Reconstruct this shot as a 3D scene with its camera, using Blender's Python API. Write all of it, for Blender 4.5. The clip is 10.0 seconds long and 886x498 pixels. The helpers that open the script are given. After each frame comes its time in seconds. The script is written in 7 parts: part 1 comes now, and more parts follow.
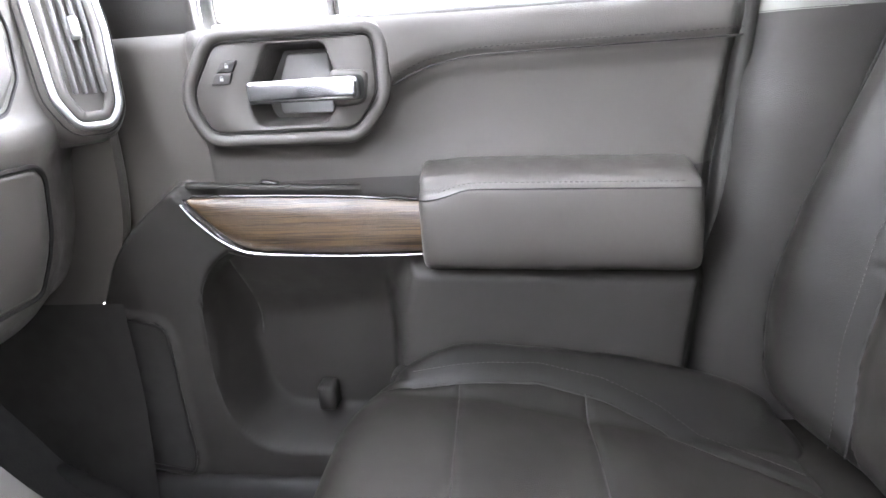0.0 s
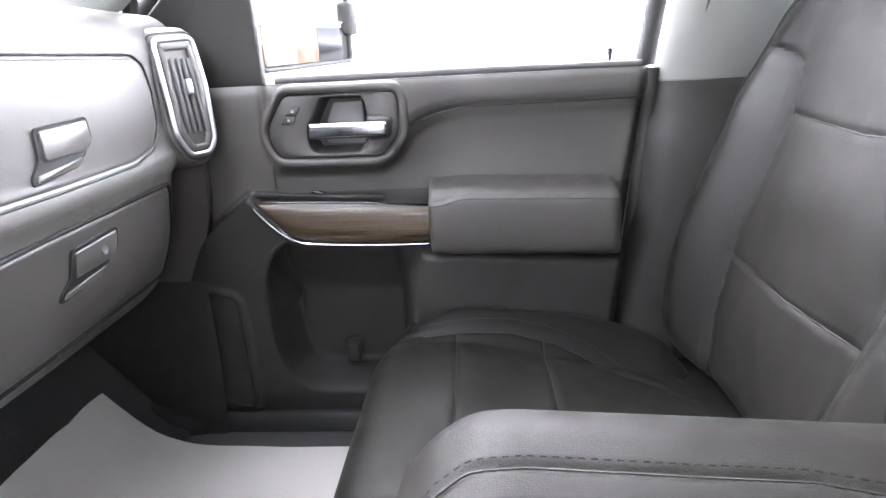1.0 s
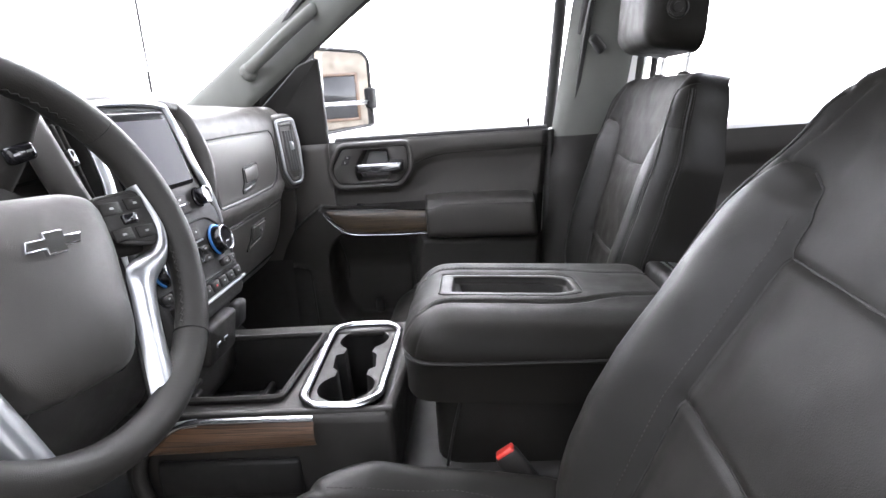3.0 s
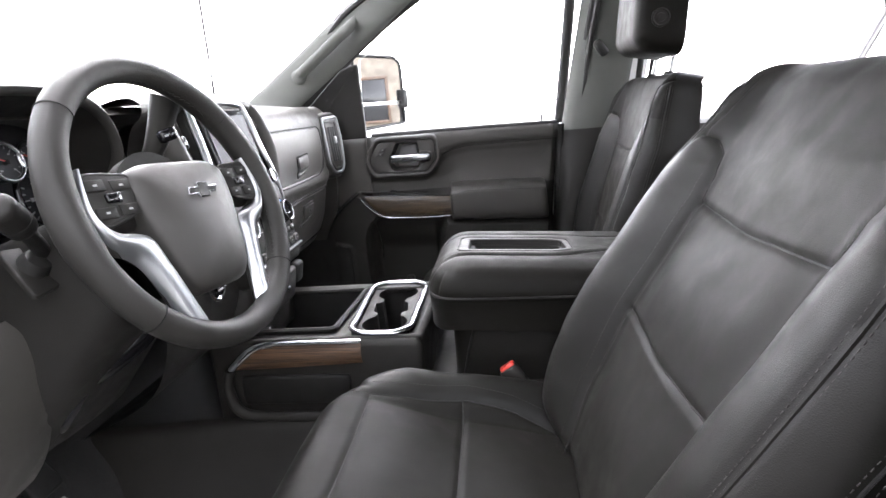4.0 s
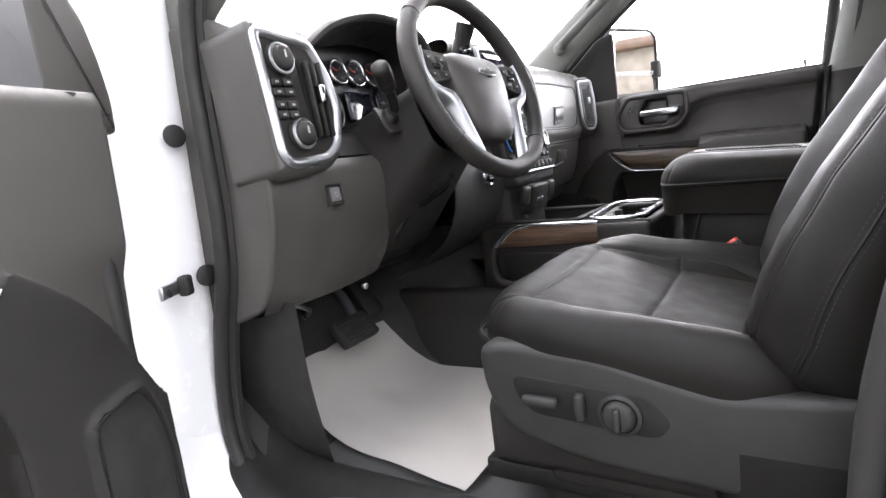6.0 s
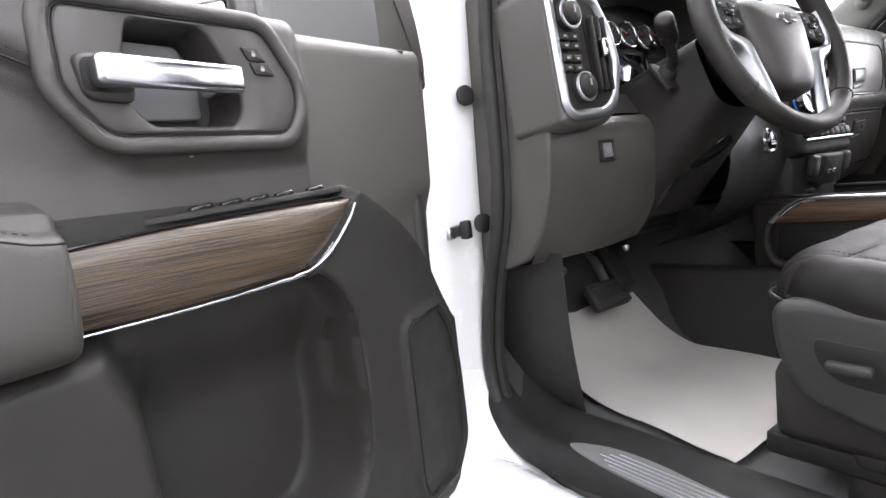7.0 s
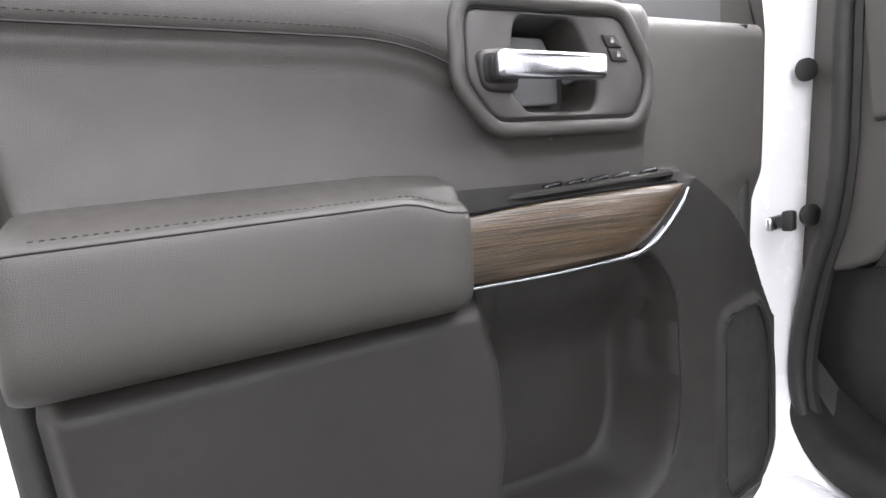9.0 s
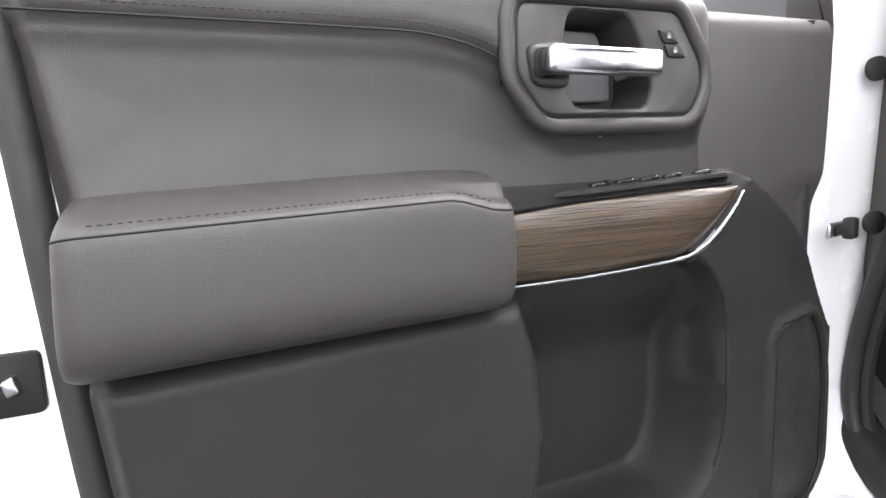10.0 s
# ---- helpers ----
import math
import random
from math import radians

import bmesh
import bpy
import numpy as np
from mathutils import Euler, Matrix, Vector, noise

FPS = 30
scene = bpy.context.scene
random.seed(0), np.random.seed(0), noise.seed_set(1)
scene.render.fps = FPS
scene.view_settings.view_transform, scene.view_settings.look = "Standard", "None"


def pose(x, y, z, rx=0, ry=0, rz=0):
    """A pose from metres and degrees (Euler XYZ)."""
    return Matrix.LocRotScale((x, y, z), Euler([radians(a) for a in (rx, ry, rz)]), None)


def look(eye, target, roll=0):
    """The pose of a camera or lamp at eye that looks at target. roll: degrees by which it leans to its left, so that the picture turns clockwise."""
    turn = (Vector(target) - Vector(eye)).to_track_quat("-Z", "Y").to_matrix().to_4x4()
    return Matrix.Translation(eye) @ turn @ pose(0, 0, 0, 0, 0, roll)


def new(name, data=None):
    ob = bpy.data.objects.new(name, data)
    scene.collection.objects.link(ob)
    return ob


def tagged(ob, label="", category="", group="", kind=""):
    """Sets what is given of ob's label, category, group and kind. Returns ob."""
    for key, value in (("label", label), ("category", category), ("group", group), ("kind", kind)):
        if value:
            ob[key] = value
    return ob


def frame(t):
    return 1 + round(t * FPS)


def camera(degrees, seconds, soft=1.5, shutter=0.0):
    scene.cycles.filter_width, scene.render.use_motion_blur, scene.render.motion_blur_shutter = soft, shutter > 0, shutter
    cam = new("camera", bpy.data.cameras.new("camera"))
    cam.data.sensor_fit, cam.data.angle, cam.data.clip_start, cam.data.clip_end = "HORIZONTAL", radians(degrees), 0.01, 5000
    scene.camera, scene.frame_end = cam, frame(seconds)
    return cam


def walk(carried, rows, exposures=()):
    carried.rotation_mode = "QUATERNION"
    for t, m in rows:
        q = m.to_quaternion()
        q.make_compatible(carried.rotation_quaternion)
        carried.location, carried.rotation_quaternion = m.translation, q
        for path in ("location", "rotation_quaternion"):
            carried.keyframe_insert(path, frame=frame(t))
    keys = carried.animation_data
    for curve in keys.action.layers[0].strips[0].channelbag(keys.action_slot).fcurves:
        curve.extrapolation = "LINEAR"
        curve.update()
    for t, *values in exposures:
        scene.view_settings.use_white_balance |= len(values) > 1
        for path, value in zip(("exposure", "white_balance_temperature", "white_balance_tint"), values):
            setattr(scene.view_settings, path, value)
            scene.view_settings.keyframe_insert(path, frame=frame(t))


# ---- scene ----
cam = camera(76.7, 10.0, soft=1.5)
PATH = [
    (0, (0.043, 0.112, 1.479), (-0.186, 2.0, 0.859), -3.7),
    (0.5, (0.013, -0.005, 1.541), (-0.132, 1.858, 0.828), -2.9),
    (1, (0.029, -0.144, 1.565), (-0.106, 1.74, 0.908), -3.0),
    (1.5, (0.032, -0.318, 1.591), (-0.074, 1.581, 0.972), -2.8),
    (2, (0.039, -0.478, 1.62), (-0.067, 1.428, 1.023), -2.9),
    (2.5, (0.046, -0.631, 1.644), (-0.06, 1.282, 1.072), -3.2),
    (2.7, (0.061, -0.696, 1.633), (-0.043, 1.23, 1.105), -3.7),
    (3.8, (0.118, -0.975, 1.618), (-0.093, 0.951, 1.12), -4.8),
    (4, (0.116, -1.012, 1.614), (-0.113, 0.912, 1.117), -4.8),
    (4.5, (0.117, -1.112, 1.595), (-0.156, 0.812, 1.121), -5.0),
    (5, (0.168, -1.175, 1.539), (-0.205, 0.743, 1.108), -5.6),
    (5.2, (0.196, -1.203, 1.504), (-0.276, 0.698, 1.098), -6.0),
    (6.3, (0.204, -1.311, 1.378), (-1.079, 0.198, 1.095), -7.6),
    (6.5, (0.195, -1.325, 1.362), (-1.211, 0.073, 1.101), -7.6),
    (7, (0.17, -1.368, 1.357), (-1.457, -0.23, 1.113), -6.8),
    (7.5, (0.162, -1.407, 1.37), (-1.634, -0.556, 1.152), -6.3),
    (8, (0.16, -1.435, 1.374), (-1.727, -0.809, 1.155), -5.5),
    (8.5, (0.158, -1.45, 1.372), (-1.773, -0.979, 1.149), -5.1),
    (9, (0.16, -1.461, 1.374), (-1.792, -1.106, 1.121), -4.4),
    (9.5, (0.161, -1.467, 1.379), (-1.802, -1.196, 1.104), -3.5),
    (10, (0.156, -1.463, 1.377), (-1.814, -1.248, 1.105), -2.8),
]
EXPOSURES = [(0.0, 6.22, 6250, 15), (0.5, 5.97, 6200, 16), (1.0, 5.43, 6150, 16), (1.5, 4.88, 6150, 16), (2.0, 4.62, 6150, 16), (2.5, 4.31, 6200, 15), (4.0, 4.03, 6350, 14), (6.5, 3.87, 6450, 15), (10.0, 3.8, 6500, 14)]
walk(cam, [(t, look(eye, target, roll)) for t, eye, target, roll in PATH], EXPOSURES)

# ---------------------------------------------------------------- light
world = bpy.data.worlds.new("overcast_sky")
scene.world = world
world.use_nodes = True
wn = world.node_tree.nodes
wl = world.node_tree.links
sky = wn.new("ShaderNodeTexSky")
sky.sky_type = "NISHITA"
sky.sun_disc = False
sky.sun_elevation = radians(48)
sky.sun_rotation = radians(-20)
soften = wn.new("ShaderNodeHueSaturation")
soften.inputs["Saturation"].default_value = 0.12
wl.new(sky.outputs[0], soften.inputs["Color"])
wl.new(soften.outputs[0], wn["Background"].inputs["Color"])
wn["Background"].inputs["Strength"].default_value = 0.15

sun_data = bpy.data.lights.new("sun", "SUN")
sun_data.energy = 0.2
sun_data.angle = radians(80)
sun_data.color = (1.0, 0.97, 0.93)
sun = new("sun", sun_data)
sun.matrix_world = look((-2.5, 6.0, 7.0), (0, 0, 1.2))


# ---------------------------------------------------------------- materials
def material(name, colour, rough=0.5, metal=0.0, grain=0.0, grain_size=900.0, mottle=0.12, mottle_size=9.0,
             coat=0.0, spec=0.5, cell=False, rough_var=0.08, sheen=0.0, crease=0.12):
    """A surface with colour mottling, roughness wear and a fine bumped grain, in object metres."""
    m = bpy.data.materials.new(name)
    m.use_nodes = True
    nt = m.node_tree
    n, l = nt.nodes, nt.links
    b = n["Principled BSDF"]
    b.inputs["Metallic"].default_value = metal
    b.inputs["Specular IOR Level"].default_value = spec
    b.inputs["Coat Weight"].default_value = coat
    b.inputs["Coat Roughness"].default_value = 0.08
    b.inputs["Sheen Weight"].default_value = sheen
    tc = n.new("ShaderNodeTexCoord")
    big = n.new("ShaderNodeTexNoise")
    big.inputs["Scale"].default_value = mottle_size
    big.inputs["Detail"].default_value = 5
    l.new(tc.outputs["Object"], big.inputs["Vector"])
    ramp = n.new("ShaderNodeMapRange")
    ramp.inputs["From Min"].default_value = 0.3
    ramp.inputs["From Max"].default_value = 0.7
    ramp.inputs["To Min"].default_value = 1 - mottle
    ramp.inputs["To Max"].default_value = 1 + mottle
    l.new(big.outputs["Fac"], ramp.inputs["Value"])
    mul = n.new("ShaderNodeMix")
    mul.data_type = "RGBA"
    mul.blend_type = "MULTIPLY"
    mul.inputs["Factor"].default_value = 1
    mul.inputs[6].default_value = (*colour, 1)
    l.new(ramp.outputs["Result"], mul.inputs[7])
    l.new(mul.outputs[2], b.inputs["Base Color"])
    rr = n.new("ShaderNodeMapRange")
    rr.inputs["From Min"].default_value = 0.3
    rr.inputs["From Max"].default_value = 0.7
    rr.inputs["To Min"].default_value = max(0.02, rough - rough_var)
    rr.inputs["To Max"].default_value = min(1, rough + rough_var)
    mid = n.new("ShaderNodeTexNoise")
    mid.inputs["Scale"].default_value = mottle_size * 4
    mid.inputs["Detail"].default_value = 4
    l.new(tc.outputs["Object"], mid.inputs["Vector"])
    l.new(mid.outputs["Fac"], rr.inputs["Value"])
    l.new(rr.outputs["Result"], b.inputs["Roughness"])
    if grain:
        if cell:
            g = n.new("ShaderNodeTexVoronoi")
            g.feature = "DISTANCE_TO_EDGE"
            out = g.outputs["Distance"]
        else:
            g = n.new("ShaderNodeTexNoise")
            g.inputs["Detail"].default_value = 2
            out = g.outputs["Fac"]
        g.inputs["Scale"].default_value = grain_size
        l.new(tc.outputs["Object"], g.inputs["Vector"])
        bump = n.new("ShaderNodeBump")
        bump.inputs["Strength"].default_value = grain
        bump.inputs["Distance"].default_value = 0.001
        l.new(out, bump.inputs["Height"])
        wav = n.new("ShaderNodeBump")
        wav.inputs["Strength"].default_value = crease
        wav.inputs["Distance"].default_value = 0.004
        l.new(mid.outputs["Fac"], wav.inputs["Height"])
        l.new(bump.outputs["Normal"], wav.inputs["Normal"])
        l.new(wav.outputs["Normal"], b.inputs["Normal"])
    return m


def wood_material(name, dark, light, coat=0.25):
    """Open-pore veneer: thin wavy dark pores on a brown ground that varies slowly along the strip."""
    m = material(name, light, 0.36, coat=coat, mottle=0.08, rough_var=0.02)
    n, l = m.node_tree.nodes, m.node_tree.links
    b = n["Principled BSDF"]
    tc = n.new("ShaderNodeTexCoord")
    bend = n.new("ShaderNodeTexNoise")
    bend.inputs["Scale"].default_value = 26
    bend.inputs["Detail"].default_value = 2
    l.new(tc.outputs["Object"], bend.inputs["Vector"])
    wave = n.new("ShaderNodeVectorMath")
    wave.operation = "MULTIPLY_ADD"
    l.new(bend.outputs["Color"], wave.inputs[0])
    wave.inputs[1].default_value = (0, 0, 0.0022)
    l.new(tc.outputs["Object"], wave.inputs[2])

    def layer(scale, detail):
        mp = n.new("ShaderNodeMapping")
        mp.inputs["Scale"].default_value = scale
        l.new(wave.outputs[0], mp.inputs["Vector"])
        g = n.new("ShaderNodeTexNoise")
        g.inputs["Scale"].default_value = 1.0
        g.inputs["Detail"].default_value = detail
        g.inputs["Roughness"].default_value = 0.6
        l.new(mp.outputs[0], g.inputs["Vector"])
        return g

    pores, ground = layer((6, 6, 900), 2), layer((4, 4, 210), 2)
    mid = tuple(0.28 * p + 0.72 * q for p, q in zip(dark, light))
    r = n.new("ShaderNodeValToRGB")
    r.color_ramp.elements[0].position = 0.38
    r.color_ramp.elements[0].color = (*mid, 1)
    r.color_ramp.elements[1].position = 0.62
    r.color_ramp.elements[1].color = (*light, 1)
    l.new(ground.outputs["Fac"], r.inputs["Fac"])
    cut = n.new("ShaderNodeMapRange")
    cut.inputs["From Min"].default_value = 0.44
    cut.inputs["From Max"].default_value = 0.52
    l.new(pores.outputs["Fac"], cut.inputs["Value"])
    mix = n.new("ShaderNodeMix")
    mix.data_type = "RGBA"
    l.new(cut.outputs["Result"], mix.inputs["Factor"])
    mix.inputs[6].default_value = (*dark, 1)
    l.new(r.outputs[0], mix.inputs[7])
    l.new(mix.outputs[2], b.inputs["Base Color"])
    bp = n.new("ShaderNodeBump")
    bp.inputs["Strength"].default_value = 0.3
    bp.inputs["Distance"].default_value = 0.0008
    l.new(cut.outputs["Result"], bp.inputs["Height"])
    l.new(bp.outputs[0], b.inputs["Normal"])
    return m


LEATHER = material("black_leather", (0.0088, 0.0081, 0.0069), 0.56, spec=0.10, grain=0.2, grain_size=520, cell=True, mottle=0.15, mottle_size=7, crease=0.14)
LEATHER_SIDE = material("black_vinyl", (0.0088, 0.0082, 0.0071), 0.47, spec=0.16, crease=0.12, grain=0.18, grain_size=620, cell=True, mottle=0.14)
SOFT = material("soft_touch_charcoal", (0.0330, 0.0306, 0.0273), 0.46, grain=0.35, grain_size=800, cell=True, mottle=0.1)
HARD = material("hard_black_plastic", (0.0180, 0.0168, 0.0152), 0.55, spec=0.25, grain=0.4, grain_size=900, mottle=0.1)
# seams and dark trim; in recesses this near-black also paints the shade
DARK = material("dark_trim_and_recess_shade", (0.0078, 0.0073, 0.0067), 0.6, spec=0.3, grain=0.3, mottle=0.1)
GLOSS = material("gloss_black_plastic", (0.008, 0.008, 0.009), 0.12, mottle=0.05, rough_var=0.03)
CHROME = material("polished_chrome", (0.66, 0.67, 0.69), 0.17, metal=1, mottle=0.03, rough_var=0.03)
BRIGHT = material("brushed_chrome", (0.50, 0.51, 0.54), 0.22, metal=1, mottle=0.04, rough_var=0.05)
SATIN = material("satin_silver_paint", (0.40, 0.41, 0.42), 0.32, metal=0.9, mottle=0.03, rough_var=0.015)
TRIM_GREY = material("mid_grey_plastic", (0.11, 0.11, 0.11), 0.6, grain=0.3, mottle=0.06)
WOOD = wood_material("open_pore_wood", (0.0085, 0.0053, 0.0029), (0.062, 0.040, 0.0195), 0.12)
WOOD_DARK = wood_material("brown_console_wood", (0.022, 0.012, 0.007), (0.12, 0.066, 0.036))
SCREEN = material("screen_glass", (0.0085, 0.0062, 0.0130), 0.08, mottle=0.0, spec=0.05, rough_var=0.0)
PILLAR = material("grey_pillar_fabric", (0.105, 0.107, 0.098), 0.85, grain=0.4, grain_size=1200, mottle=0.06)
CARPET = material("black_carpet", (0.0100, 0.0095, 0.0088), 0.95, grain=1.0, grain_size=700, mottle=0.3, mottle_size=60, sheen=0.3)
PAPER = material("white_paper", (0.36, 0.345, 0.32), 0.75, grain=0.2, grain_size=200, mottle=0.05, mottle_size=6)
PAINT = material("white_car_paint", (0.80, 0.80, 0.80), 0.25, coat=0.8, mottle=0.02, rough_var=0.04)
RUBBER = material("black_rubber", (0.0120, 0.0113, 0.0103), 0.62, grain=0.3, mottle=0.12)
SEAL = material("grey_door_seal", (0.0135, 0.0126, 0.0113), 0.6, grain=0.3, mottle=0.1)
RED = material("red_plastic", (0.50, 0.035, 0.025), 0.4, mottle=0.05)
WHITE = material("white_print", (0.27, 0.27, 0.27), 0.6, mottle=0.02)
THREAD = material("dark_thread", (0.019, 0.018, 0.0165), 0.8, mottle=0.1)
STEEL = material("brushed_steel", (0.55, 0.55, 0.56), 0.3, metal=1, mottle=0.06)
FABRIC = material("charcoal_belt_webbing", (0.025, 0.025, 0.026), 0.9, grain=0.6, grain_size=1500, mottle=0.1)
GROUND = material("asphalt", (0.06, 0.06, 0.06), 0.9, grain=0.5, grain_size=60, mottle=0.25, mottle_size=1.5)
PALE = material("pale_concrete", (0.55, 0.55, 0.54), 0.85, grain=0.4, grain_size=40, mottle=0.08, mottle_size=0.6)
# for the invented wall that dims the driver side
BLOCK = material("shade_wall_grey", (0.32, 0.315, 0.305), 0.9, grain=0.5, grain_size=30, mottle=0.15, mottle_size=1.2)
STONE = material("tan_stucco", (0.16, 0.138, 0.112), 0.9, grain=0.6, grain_size=25, mottle=0.35, mottle_size=2.2)
MIRROR = material("mirror_glass", (0.85, 0.86, 0.87), 0.015, metal=1, mottle=0.0, rough_var=0.0)
DASH = material("charcoal_dash_skin", (0.053, 0.0495, 0.0445), 0.40, grain=0.3, grain_size=800, cell=True, mottle=0.08, crease=0.06)
LID = material("satin_charcoal_lid", (0.046, 0.0428, 0.0385), 0.33, spec=0.6, grain=0.2, grain_size=800, cell=True, mottle=0.06, crease=0.02, rough_var=0.015)
# same skin as DASH, darkened and dulled to hold down sky glare on top
DASH_TOP = material("dash_skin_dulled_top", (0.047, 0.0445, 0.0395), 0.72, spec=0.18, grain=0.4, grain_size=700, cell=True, mottle=0.08, crease=0.05)
RIM = material("wheel_leather", (0.0235, 0.0220, 0.0198), 0.50, spec=0.3, grain=0.3, grain_size=700, cell=True, mottle=0.1)
DISPLAY = material("display_glass", (0.016, 0.019, 0.030), 0.10, mottle=0.0, spec=1.0, rough_var=0.0, coat=1.0)
BLUE = material("blue_ring", (0.03, 0.16, 0.42), 0.3, mottle=0.05)
GAUGE = material("gauge_face", (0.012, 0.012, 0.014), 0.35, mottle=0.1)


def glass_material():
    m = bpy.data.materials.new("clear_glass")
    m.use_nodes = True
    b = m.node_tree.nodes["Principled BSDF"]
    b.inputs["Base Color"].default_value = (1, 1, 1, 1)
    b.inputs["Roughness"].default_value = 0.0
    b.inputs["IOR"].default_value = 1.08
    b.inputs["Transmission Weight"].default_value = 1.0
    return m


GLASS = glass_material()


# ---------------------------------------------------------------- mesh tools
def part(name, geo, mat, parent=None, label="", sharp=50):
    """Links one mesh (vertices, faces) as an object. Its places are counted from the base of the thing that it belongs to."""
    root = parent
    while root is not None and root.parent is not None:
        root = root.parent
    o = Vector(root.location) if root is not None else Vector((0, 0, 0))
    me = bpy.data.meshes.new(name)
    me.from_pydata([tuple(Vector(p) - o) for p in geo[0]], [], geo[1])
    me.materials.append(mat)
    bm = bmesh.new()
    bm.from_mesh(me)
    bmesh.ops.recalc_face_normals(bm, faces=bm.faces)
    bm.to_mesh(me)
    bm.free()
    me.polygons.foreach_set("use_smooth", [True] * len(me.polygons))
    me.set_sharp_from_angle(angle=radians(sharp))
    ob = new(name, me)
    if parent is not None:
        ob.parent = parent
        ob.matrix_parent_inverse = Matrix.Identity(4)
    if label:
        ob["label"] = label
    return ob


def thing(name, label, category, at=(0, 0, 0), group="", kind=""):
    """An empty at the base of a thing, which carries its parts."""
    e = new(name)
    e.empty_display_size = 0.05
    e.location = at
    return tagged(e, label, category, group, kind)


def join(*geos):
    v, f = [], []
    for gv, gf in geos:
        k = len(v)
        v += list(gv)
        f += [tuple(i + k for i in q) for q in gf]
    return v, f


def moved(geo, m):
    return [m @ Vector(p) for p in geo[0]], geo[1]


def mapped(geo, fn):
    return [fn(*p) for p in geo[0]], geo[1]


def surf(fn, us, vs, loop_u=False, loop_v=False):
    """A grid of quads through fn(u, v)."""
    v = [fn(a, b) for a in us for b in vs]
    nu, nv = len(us), len(vs)
    f = []
    for i in range(nu if loop_u else nu - 1):
        for j in range(nv if loop_v else nv - 1):
            a, b = i, (i + 1) % nu
            c, d = j, (j + 1) % nv
            f.append((a * nv + c, b * nv + c, b * nv + d, a * nv + d))
    return v, f


def span(a, b, n):
    return [a + (b - a) * i / (n - 1) for i in range(n)]


def rounded(points, r, n=4):
    """A closed 2D outline with its corners rounded by r (one radius or one a corner)."""
    out = []
    k = len(points)
    for i in range(k):
        p, a, b = Vector(points[i]), Vector(points[i - 1]), Vector(points[(i + 1) % k])
        rad = r[i] if isinstance(r, (list, tuple)) else r
        da, db = a - p, b - p
        cut = min(rad, da.length * 0.48, db.length * 0.48)
        s, e = p + da.normalized() * cut, p + db.normalized() * cut
        for j in range(n + 1):
            t = j / n
            out.append(tuple((1 - t) ** 2 * s + 2 * t * (1 - t) * p + t * t * e))
    return out


def inset(outline, d):
    """The outline moved inwards by d."""
    k = len(outline)
    area = sum(outline[i - 1][0] * outline[i][1] - outline[i][0] * outline[i - 1][1] for i in range(k))
    s = 1 if area > 0 else -1
    out = []
    for i in range(k):
        p, a, b = Vector(outline[i]), Vector(outline[i - 1]), Vector(outline[(i + 1) % k])
        t = (b - a)
        if t.length < 1e-9:
            t = Vector((1, 0))
        t.normalize()
        out.append(tuple(p + Vector((-t.y, t.x)) * s * d))
    return out


def plate(outline, h, bevel=0.0, seg=2, base=0.0):
    """An outline raised by h from base along local z, with a rounded upper edge."""
    loops = [(outline, base), (outline, base + h - bevel)]
    if bevel:
        for i in range(1, seg + 1):
            a = math.pi / 2 * i / seg
            loops.append((inset(outline, bevel * (1 - math.cos(a))), base + h - bevel + bevel * math.sin(a)))
    v, f = [], []
    k = len(outline)
    for o, z in loops:
        v += [Vector((p[0], p[1], z)) for p in o]
    for i in range(len(loops) - 1):
        for j in range(k):
            f.append((i * k + j, i * k + (j + 1) % k, (i + 1) * k + (j + 1) % k, (i + 1) * k + j))
    f.append(tuple(reversed(range(k))))
    f.append(tuple((len(loops) - 1) * k + j for j in range(k)))
    return v, f


def dish(outline, depth, slope=0.004, seg=1, base=0.0):
    """An open recess of that depth below base, with sloping walls and a floor."""
    k = len(outline)
    lo = inset(outline, slope)
    v = [Vector((p[0], p[1], base)) for p in outline] + [Vector((p[0], p[1], base - depth)) for p in lo]
    f = [(j, (j + 1) % k, k + (j + 1) % k, k + j) for j in range(k)]
    f.append(tuple(k + j for j in range(k)))
    return v, f


def band(outer, inner, z0, z1, lip=0.0):
    """A flat frame between two outlines of equal count, from z0 up to z1."""
    k = len(outer)
    loops = [(outer, z0), (outer, z1 - lip), (inset(outer, lip), z1), (inset(inner, -lip), z1), (inner, z1 - lip), (inner, z0)]
    v, f = [], []
    for o, z in loops:
        v += [Vector((p[0], p[1], z)) for p in o]
    for i in range(len(loops)):
        a, b = i, (i + 1) % len(loops)
        for j in range(k):
            f.append((a * k + j, a * k + (j + 1) % k, b * k + (j + 1) % k, b * k + j))
    return v, f


